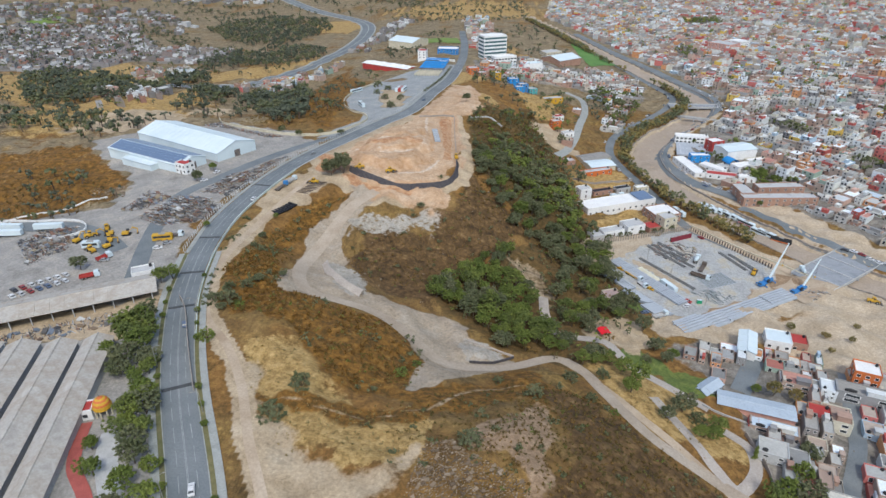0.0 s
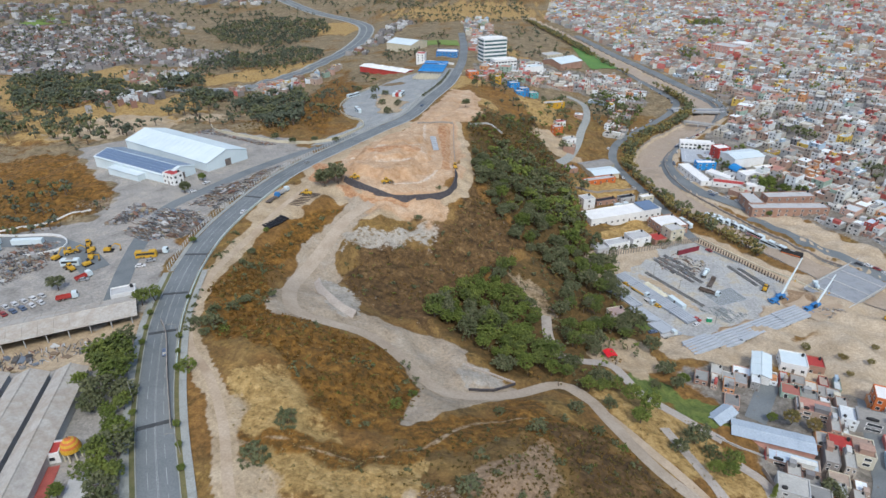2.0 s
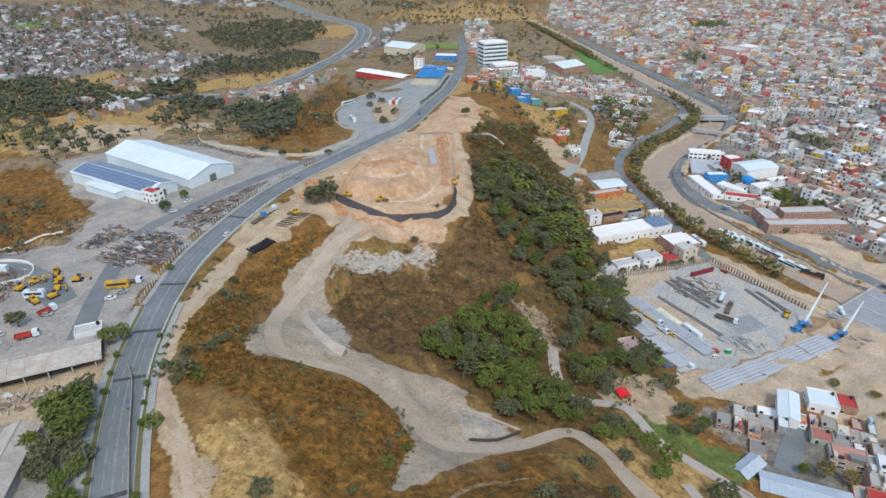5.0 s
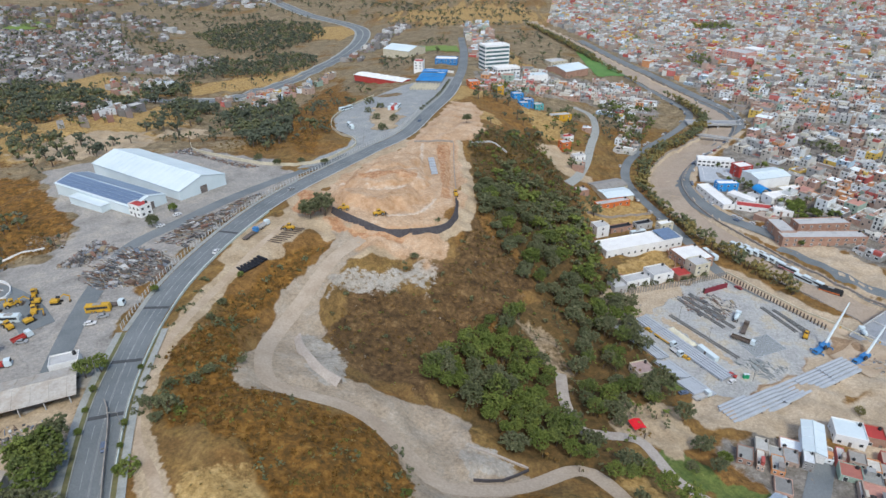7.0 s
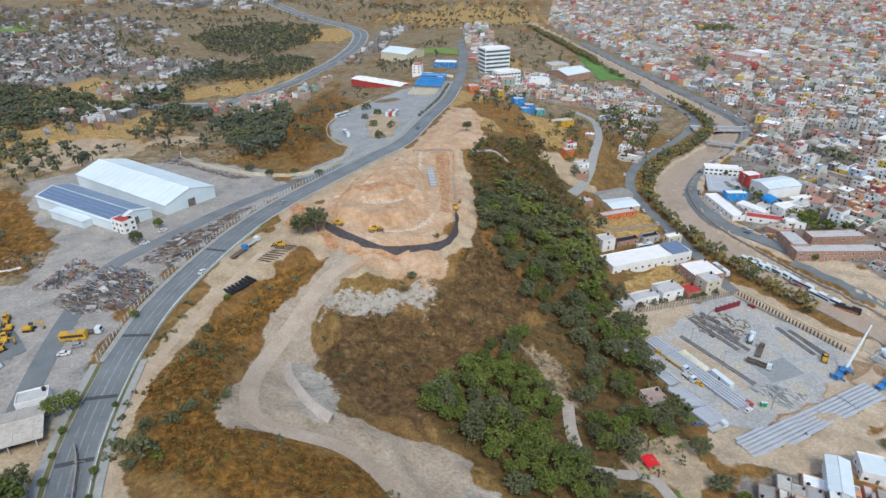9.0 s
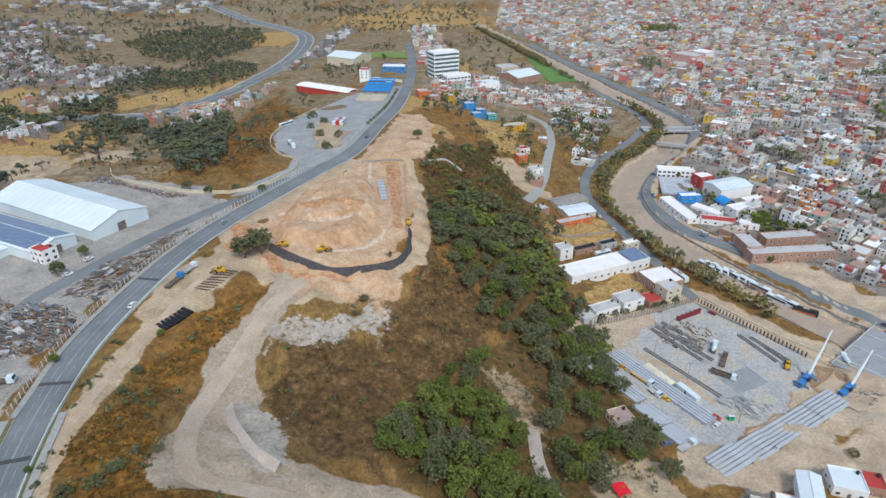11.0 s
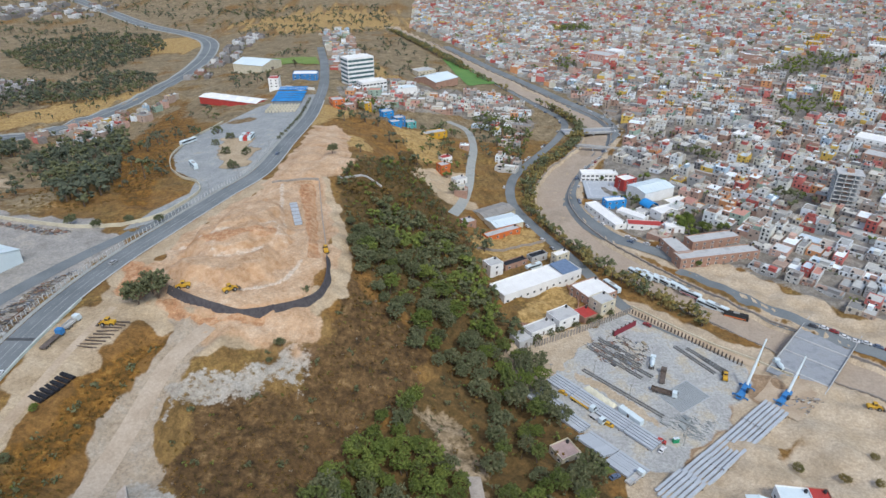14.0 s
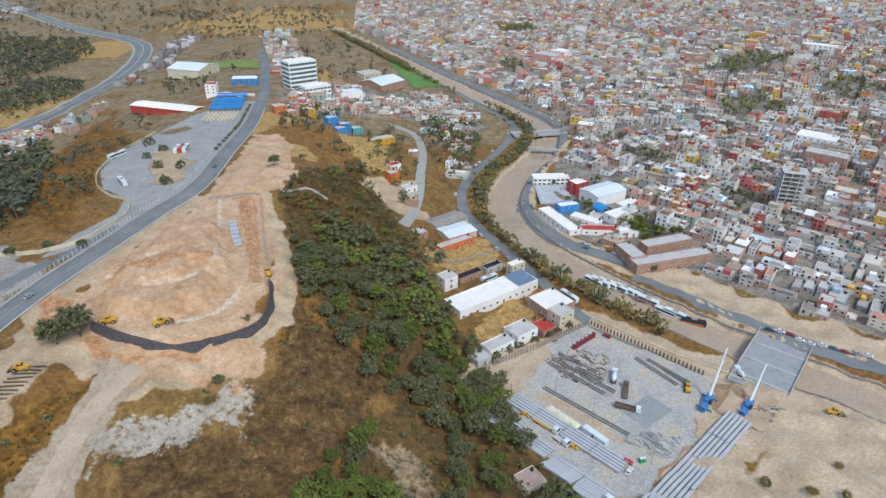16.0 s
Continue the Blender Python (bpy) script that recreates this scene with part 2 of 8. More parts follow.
# ---- lie of the land: spot heights (east, north, height), joined by a smooth surface ----
RIDGE_SPOTS = [
    (-95, 20, 47), (-92, 90, 47), (-95, 150, 46), (-100, 197, 45), (-97, 235, 44), (-110, 300, 42), (-115, 284, 42),
    (-100, 370, 42), (-120, 440, 39), (-100, 498, 39), (-86, 541, 38), (-97, 648, 30), (-93, 756, 26),
    (-60, 900, 22), (-50, 700, 27), (-75, 172, 47), (-60, 132, 48), (-87, 184, 47), (-40, 80, 46), (0, 125, 49),
]
HILL_SPOTS = [
    (-26, 135, 43), (16, 136, 45), (24, 130, 43), (0, 40, 40), (-31, 165, 33), (-22, 191, 25), (2, 201, 18), (11, 203, 18),
    (-43, 187, 37), (-69, 211, 38), (-55, 235, 29), (-82, 255, 25), (-76, 267, 29), (-74, 288, 31), (-39, 271, 20),
    (-13, 288, 17), (4, 300, 19), (-40, 298, 24), (-17, 305, 24), (1, 361, 31), (-32, 345, 35), (-62, 314, 39), (-87, 328, 41),
    (30, 292, 8), (32, 340, 7),
]
TOP_SPOTS = [
    (-21, 346, 41), (-44, 335, 40), (-30, 459, 43), (-38, 405, 44), (-27, 384, 44), (-64, 451, 42), (1, 494, 42), (-18, 545, 40),
    (-45, 560, 38), (32, 544, 12), (47, 563, 10), (75, 535, 4), (63, 508, 1), (38, 470, 14), (30, 420, 18), (28, 610, 22), (0, 640, 30), (27, 707, 10),
    (0, 760, 25), (-22, 783, 26), (80, 905, 5), (60, 800, 14),
]
VALLEY_SPOTS = [
    (65, 410, 0), (114, 410, 0), (105, 378, 0), (120, 352, 0), (151, 308, 0), (60, 228, 9), (95, 250, 3), (54, 236, 9), (148, 206, 3),
    (130, 150, 4), (64, 175, 16), (29, 190, 23), (80, 120, 14), (67, 275, 4), (105, 286, 0), (186, 282, 1), (60, 340, 1), (185, 180, 2), (250, 250, 2),
    (135, 567, 0), (102, 640, 0), (220, 657, 2), (110, 750, 2), (239, 945, 4), (150, 480, 0), (200, 400, 1), (300, 400, 5), (260, 520, 4),
]
EAST_SPOTS = [
    (311, 912, 9), (434, 696, 16), (477, 875, 14), (379, 573, 11), (554, 795, 40), (700, 900, 48), (520, 1100, 22), (320, 1150, 8),
    (450, 400, 10), (800, 600, 40), (249, 1290, 0), (600, 1500, 24), (1000, 1300, 60), (200, 1700, 16), (700, 2200, 70), (1800, 1800, 110), (1500, 600, 70),
]
WEST_SPOTS = [
    (-186, 332, 43), (-203, 272, 42), (-166, 395, 41), (-285, 349, 38), (-240, 380, 42), (-200, 445, 40), (-150, 200, 44), (-160, 120, 46), (-250, 180, 42),
    (-260, 290, 36), (-340, 300, 30), (-291, 587, 24), (-170, 625, 20), (-249, 650, 3), (-243, 701, 4), (-210, 540, 22), (-140, 570, 33), (-329, 791, 2),
    (-440, 874, 2), (-457, 835, 0), (-537, 798, 8), (-400, 620, 22), (-470, 480, 28), (-809, 1085, 14), (-306, 966, -4), (-458, 1334, -6),
    (-643, 1382, -4), (-900, 600, 30), (-250, 1336, -4),
]
FAR_SPOTS = [(-130, 900, 14), (-30, 1170, 10), (52, 1250, 4), (-200, 1900, 30), (-1500, 1500, 40), (-1000, 2300, 70), (0, 3500, 120), (-3500, 2500, 120), (3500, 3000, 160), (0, -900, 40), (-1500, -300, 45), (1500, -300, 20)]
SPOTS = np.array(RIDGE_SPOTS + HILL_SPOTS + TOP_SPOTS + VALLEY_SPOTS + EAST_SPOTS + WEST_SPOTS + FAR_SPOTS, float)


def bend(r2):
    return np.sqrt(r2 + 20.0 ** 2)


def solve_land():
    d2 = ((SPOTS[:, None, :2] - SPOTS[None, :, :2]) ** 2).sum(2)
    n = len(SPOTS)
    a = np.zeros((n + 1, n + 1))
    a[:n, :n] = bend(d2) - 6.0 * np.eye(n)
    a[n, :n] = a[:n, n] = 1
    return np.linalg.solve(a, np.r_[SPOTS[:, 2], 0])


LAND = solve_land()


def land(x, y):
    """Height of the land without its cuts, for arrays of places."""
    x, y = np.asarray(x, float), np.asarray(y, float)
    out = np.full(x.shape, LAND[-1])
    for (sx, sy, _), w in zip(SPOTS, LAND):
        out = out + w * bend((x - sx) ** 2 + (y - sy) ** 2)
    return out


# ---- end of lie of the land ----


# ---- plan: lines and areas seen from above ----
ROAD = [(-45, 20), (-60, 70), (-75, 103), (-96, 141), (-110, 170), (-122, 200), (-131, 235), (-135, 270), (-133, 310), (-127, 346), (-116, 381), (-102, 413),
        (-85, 449), (-67, 487), (-57, 552), (-48, 627), (-44, 704), (-42, 790), (-48, 929), (-60, 1080)]
TRACK = [(-30, 40), (-46, 85), (-57, 106), (-67, 124), (-78, 147), (-91, 167), (-105, 183), (-113, 201), (-118, 224), (-119, 257), (-116, 287), (-112, 313), (-106, 339)]
HAUL = [(-67, 326), (-73, 317), (-79, 305), (-85, 280), (-89, 255), (-86, 234), (-78, 219), (-66, 217), (-52, 217), (-40, 212), (-27, 201), (-15, 192), (9, 197), (29, 209), (40, 200),
        (46, 185), (58, 164), (75, 152), (92, 142)]
RIVER = [(60, 1300), (113, 1085), (143, 975), (175, 857), (198, 778), (219, 715), (219, 672), (198, 622), (160, 577), (134, 530), (128, 492), (133, 455), (146, 420), (160, 391), (176, 363), (192, 340), (212, 309), (240, 270), (290, 200)]
WEST_BANK = [(147, 345), (129, 370), (122, 400), (116, 433), (105, 480), (100, 515), (108, 550), (126, 582), (149, 615), (180, 660), (196, 700), (188, 745), (165, 830), (140, 930)]
EAST_BANK = [(182, 410), (172, 427), (151, 454), (142, 495), (147, 528), (169, 569), (205, 618), (230, 655), (236, 700), (220, 765), (195, 855), (165, 960), (130, 1095)]
SLOPE_ROAD = [(52, 482), (62, 508), (72, 538), (80, 575), (92, 631), (94, 679), (79, 705)]
FAR_ROAD = [(-620, 1680), (-509, 1550), (-401, 1414), (-301, 1310), (-248, 1214), (-225, 1074), (-228, 920), (-246, 804), (-272, 740), (-310, 690), (-400, 640)]
MOUND = [(-56, 464), (-31, 464), (-22, 400), (-22, 367), (-36, 340), (-60, 331), (-84, 341), (-104, 355), (-97, 385), (-78, 428)]
YARD_STRIP = [(60, 330), (70, 336), (84, 326), (92, 316), (101, 303), (109, 289)]
YARD = [(56, 335), (70, 348), (128, 366), (166, 322), (150, 300), (104, 268), (90, 272), (60, 315)]
SAND = [(120, 250), (170, 285), (215, 305), (260, 240), (300, 180), (230, 175), (175, 215), (140, 232)]
PARKING = [(-126, 415), (-98, 428), (-86, 462), (-70, 500), (-58, 560), (-50, 640), (-48, 730), (-62, 735), (-99, 690), (-130, 610), (-134, 545), (-122, 505), (-105, 485), (-104, 462), (-118, 440)]
LOT = [(-120, 395), (-150, 432), (-205, 446), (-262, 425), (-288, 404), (-276, 390), (-248, 356), (-218, 332), (-207, 315), (-206, 285), (-260, 268), (-300, 262), (-300, 180), (-160, 175), (-128, 205), (-146, 245), (-147, 300), (-138, 350)]
MARKET = [(-128, 196), (-190, 172), (-190, 60), (-70, 60), (-84, 100), (-112, 152)]
SE_ROAD = [(29, 211), (39, 199), (48, 187), (58, 173), (68, 162), (77, 152), (84, 142), (95, 120)]
SE_PATH = [(28, 266), (28, 247), (32, 232), (41, 230), (54, 229), (62, 211), (76, 199), (88, 190)]
SE_LOOP = [(66, 190), (70, 180), (76, 166), (80, 156), (86, 149), (95, 159), (97, 171), (90, 178)]
FOOTPATH = [(-70, 140), (-60, 142), (-45, 140), (-28, 143), (-17.5, 150), (-1.5, 172), (15, 176)]


# ---- the ground: one sheet ----
def graded(lo, hi, step, low_end, high_end, grow):
    mid = np.arange(lo, hi + step / 2, step)
    up, down, s = [mid[-1]], [mid[0]], step
    while up[-1] < high_end:
        s *= grow
        up.append(up[-1] + s)
    s = step
    while down[-1] > low_end:
        s *= grow
        down.append(down[-1] - s)
    return np.r_[down[:0:-1], mid, up[1:]]


GX = graded(-330, 320, 2.5, -4800, 4800, 1.07)
GX = np.r_[GX[GX < -130], np.arange(-130, 36, 1.5), GX[GX > 36]]
GY = graded(70, 620, 2.5, -1500, 4900, 1.05)
GY = np.r_[GY[GY < 270], np.arange(270, 468, 1.5), GY[GY > 467]]
XX, YY = np.meshgrid(GX, GY, indexing="ij")
rng = np.random.default_rng(5)


def waves(x, y, size, count, seed):
    """Soft bumps from crossing waves, about -1 to 1."""
    r, out = np.random.default_rng(seed), np.zeros(x.shape)
    for _ in range(count):
        a, p, s = r.uniform(0, 2 * math.pi), r.uniform(0, 6.3), size * r.uniform(0.6, 1.7)
        out += np.sin((x * math.cos(a) + y * math.sin(a)) * 2 * math.pi / s + p)
    return out / math.sqrt(count)


ZZ = land(XX, YY)
g_road, u_road = line_gap(XX, YY, smooth_line(ROAD, 10))
g_track, _ = line_gap(XX, YY, smooth_line(TRACK, 10))
g_haul, _ = line_gap(XX, YY, smooth_line(HAUL, 10))
g_river, _ = line_gap(XX, YY, smooth_line(RIVER, 10))
g_mound = area_gap(XX, YY, MOUND)
g_yard = area_gap(XX, YY, YARD)
g_lot = area_gap(XX, YY, LOT)
g_park = area_gap(XX, YY, PARKING)
g_market = area_gap(XX, YY, MARKET)
g_sand = area_gap(XX, YY, SAND)
wild = 1 - np.maximum.reduce([ease(g_road, 8, 22), ease(g_track, 3, 9), ease(g_haul, 5, 11), ease(g_yard, 0, 8), ease(g_lot, 0, 10), ease(g_park, 0, 8), ease(g_market, 0, 5), ease(g_mound, -2, 5)] + [ease(line_gap(XX, YY, smooth_line(l, 8))[0], 4, 10) for l in (SE_ROAD, SE_PATH, SE_LOOP, WEST_BANK, EAST_BANK, SLOPE_ROAD, FAR_ROAD)])
# level ground under roads and yards
road_pts = smooth_line(ROAD, 10)
road_z = np.convolve(np.pad(land(road_pts[:, 0], road_pts[:, 1]), 6, mode="edge"), np.ones(13) / 13, "valid")
w = ease(g_road, 7, 20)
ZZ = ZZ * (1 - w) + np.interp(u_road * (len(road_pts) - 1), np.arange(len(road_pts)), road_z) * w
ZZ = ZZ * (1 - ease(g_yard, -1, 10)) + 0.2 * ease(g_yard, -1, 10)
# the excavated dome with a cut face, the trench beside it and the bank in front
rim = area_gap(XX, YY, [(-88, 352), (-62, 341), (-43, 352), (-38, 385), (-44, 420), (-58, 440), (-74, 425), (-92, 380)]) + 2.2 * waves(XX, YY, 17, 6, 2) + 0.8 * waves(XX, YY, 6, 6, 12)
BENCH = [(-87, 345), (-77, 337.5), (-67, 332.5), (-57, 330), (-47, 332), (-40, 335.5), (-31.5, 339), (-25.5, 344), (-22.2, 351), (-21.2, 362), (-21.8, 370), (-25, 404), (-32, 462), (-56, 464), (-78, 428), (-97, 385), (-100, 360)]
FACING = [(-87, 345), (-77, 337.5), (-67, 332.5), (-57, 330), (-47, 332), (-36, 339), (-31, 340), (-25.5, 344), (-22.2, 351), (-21.2, 362), (-21.8, 370)]
LOOP = [(-92, 388), (-76, 386), (-60, 392), (-47, 395), (-45, 382), (-52, 371), (-67, 366), (-88, 374)]
ZZ += 2.2 * ease(area_gap(XX, YY, BENCH), -3.0, -0.6) * ease(line_gap(XX, YY, FACING)[0], 6, 26)
ZZ += 6.0 * ease(rim, -10, 0) + 0.35 * waves(XX, YY, 8, 6, 13) * ease(g_mound, -6, 0)
bearing = np.arctan2(YY - 388, XX + 66)
ZZ += 0.55 * np.sin(bearing * 34 + 5 * waves(XX, YY, 14, 5, 17)) * ease(np.abs(rim + 4.5), 2, 6) * ease(g_mound, -3, 2)
ZZ -= 0.9 * ease(line_gap(XX, YY, smooth_line(LOOP, 4))[0], 1.6, 4.0)
ZZ += 2.2 * ease(area_gap(XX, YY, [(-80, 372), (-60, 362), (-50, 385), (-60, 410), (-78, 395)]) + 2.0 * waves(XX, YY, 12, 5, 14), -5, 1)
ZZ -= 1.6 * ease(line_gap(XX, YY, [(-31, 460), (-27, 400), (-26, 372)])[0], 2, 5) * ease(g_mound, -1, 1)
flat = ease(area_gap(XX, YY, [(-47, 435), (-40, 435), (-34, 401), (-42, 400)]), 0, 5)
ZZ = ZZ * (1 - flat) + 43.2 * flat
# the cutting that the haul road follows
ZZ -= 1.2 * ease(g_haul, 4, 9)
# river channel
ZZ -= 4.0 * ease(g_river, 10, 14) * ease(YY, 1250, 1300)
gully = ease(area_gap(XX, YY, [(-70, 326), (-36, 330), (-38, 312), (-56, 306), (-72, 312)]), -3, 4)
ZZ -= gully * 1.0 * np.abs(waves(XX, YY, 13, 5, 18))
ZZ += wild * (1.0 * waves(XX, YY, 24, 7, 3) + 0.5 * waves(XX, YY, 9, 7, 4)) * ease(np.hypot(XX, YY - 400), 400, 900)


def height(x, y):
    """Height of the ground sheet."""
    x, y = np.asarray(x, float), np.asarray(y, float)
    i = np.clip(np.searchsorted(GX, x) - 1, 0, len(GX) - 2)
    j = np.clip(np.searchsorted(GY, y) - 1, 0, len(GY) - 2)
    u, v = (x - GX[i]) / (GX[i + 1] - GX[i]), (y - GY[j]) / (GY[j + 1] - GY[j])
    return ZZ[i, j] * (1 - u) * (1 - v) + ZZ[i + 1, j] * u * (1 - v) + ZZ[i, j + 1] * (1 - u) * v + ZZ[i + 1, j + 1] * u * v


def hz(x, y):
    return float(height(x, y))


FORE = [(-58, 60), (-57, 104), (-66, 121), (-77, 143), (-80, 158), (-76, 160), (-68, 136), (-59, 130), (-47, 124), (-38, 115), (-26, 118), (-18, 126), (-20, 113), (-28, 104), (-22, 60)]
DOME = [(-4, 133), (3, 143), (18, 161), (24, 151), (23, 132), (16, 112), (14, 90), (6, 90), (12, 116), (7, 126), (0, 126)]
EAST_SLOPE = [(22, 170), (41, 173), (56, 158), (70, 147), (84, 128), (90, 100), (16, 90), (18, 112), (25, 132), (26, 151)]
DIRT_YARD = [(-200, 170), (-183, 177), (-146, 189), (-133, 202), (-124, 188), (-132, 169), (-173, 162), (-195, 156)]
DENSE = [(-13, 413), (-1, 420), (12, 401), (24, 380), (39, 360), (53, 347), (66, 338), (70, 307), (72, 284), (70, 262), (58, 244), (47, 236), (35, 243), (33, 262), (36, 283), (42, 294), (31, 317), (15, 323), (3, 347), (-7, 359), (-11, 387)]
g_fore = area_gap(XX, YY, FORE)
CITY_EAST = [(176, 446), (196, 424), (210, 402), (224, 378), (242, 351), (264, 326), (294, 298), (340, 270), (700, 330), (1500, 800), (1500, 2300), (250, 2300), (100, 1300), (142, 1110), (178, 965), (208, 860), (236, 760), (250, 700),
             (242, 645), (215, 605), (180, 562), (160, 528), (156, 498), (164, 462)]
CITY_MID = [(-28, 762), (34, 820), (95, 812), (160, 800), (172, 735), (160, 690), (140, 690), (107, 720), (83, 730), (39, 727), (-13, 690)]
CITY_WEST = [(-820, 1066), (-742, 1103), (-668, 1144), (-567, 1000), (-526, 945), (-405, 952), (-373, 874), (-414, 836), (-510, 842), (-513, 739), (-544, 705), (-640, 720), (-900, 900)]
VILLAGE = [(84, 228), (100, 242), (128, 238), (152, 236), (178, 216), (196, 200), (225, 150), (170, 120), (112, 132), (100, 160), (102, 200), (96, 216)]
g_city = np.minimum.reduce([area_gap(XX, YY, p) for p in (CITY_EAST, CITY_MID, CITY_WEST, VILLAGE)])
HAUL_TOP = [(-80, 330), (-79, 316), (-85, 307), (-93, 281), (-92, 240), (-89, 214), (-84, 210), (-72, 215), (-57, 230), (-74, 247), (-73, 270), (-77, 281), (-74, 299), (-70, 316), (-72, 330)]
HAUL_LOW = [(-72, 215), (-59, 218), (-45, 217), (-33, 205), (-22, 188), (-28, 161), (-18, 168), (-4, 184), (12, 203), (-8, 212), (-10, 226), (-32, 228), (-45, 232), (-57, 232)]
PALE = [(-78, 297), (-67, 300), (-57, 307), (-44, 314), (-37, 321), (-32, 322), (-33, 312), (-32, 300), (-41, 304), (-49, 299), (-57, 293), (-68, 293), (-73, 286), (-69, 279), (-76, 276)]
PALE_CUT = [(-79, 257), (-69, 258), (-59, 247), (-57, 234), (-61, 228), (-69, 235)]
WOOD = [(-18, 478), (34, 584), (42, 528), (50, 461), (54, 412), (61, 365), (65, 324), (71, 283), (77, 261), (68, 238), (50, 227), (35, 206), (14, 212), (2, 220), (-21, 242), (-25, 260), (-13, 277), (7, 299), (24, 313), (21, 338), (7, 352), (-8, 374), (-15, 426)]
BURNT = [(-70, 270), (-66, 290), (-55, 296), (-45, 297), (-30, 300), (-29, 313), (-20, 329), (-15, 341), (-13, 373), (-9, 353), (6, 346), (22, 324), (13, 314), (5, 293), (-9, 276), (-18, 260), (-25, 249), (-28, 236), (-44, 237), (-58, 245), (-66, 258)]
BRUSH = [(-115, 219), (-107, 258), (-86, 215), (-44, 211), (-22, 190), (-27, 164), (-48, 155), (-74, 185), (-99, 190)]
STRAW = [(-87, 171), (-70, 178), (-48, 152), (-30, 130), (-55, 118), (-76, 148)]
g_hill = np.minimum(area_gap(XX, YY, HAUL_TOP), area_gap(XX, YY, HAUL_LOW))
ROUND = [(-31, 470), (-22, 418), (-18, 385), (-17, 366), (-20, 350), (-28, 338), (-40, 331), (-58, 327), (-72, 326)]
APRON = [(-80, 340), (-76, 326), (-69, 312), (-55, 311), (-40, 320), (-36, 334), (-52, 331), (-62, 329), (-72, 333)]
jit = 2.4 * waves(XX, YY, 24, 7, 30) + 1.3 * waves(XX, YY, 9, 7, 31)


def patch(poly, near, far):
    return ease(area_gap(XX, YY, poly) + jit, near, far)


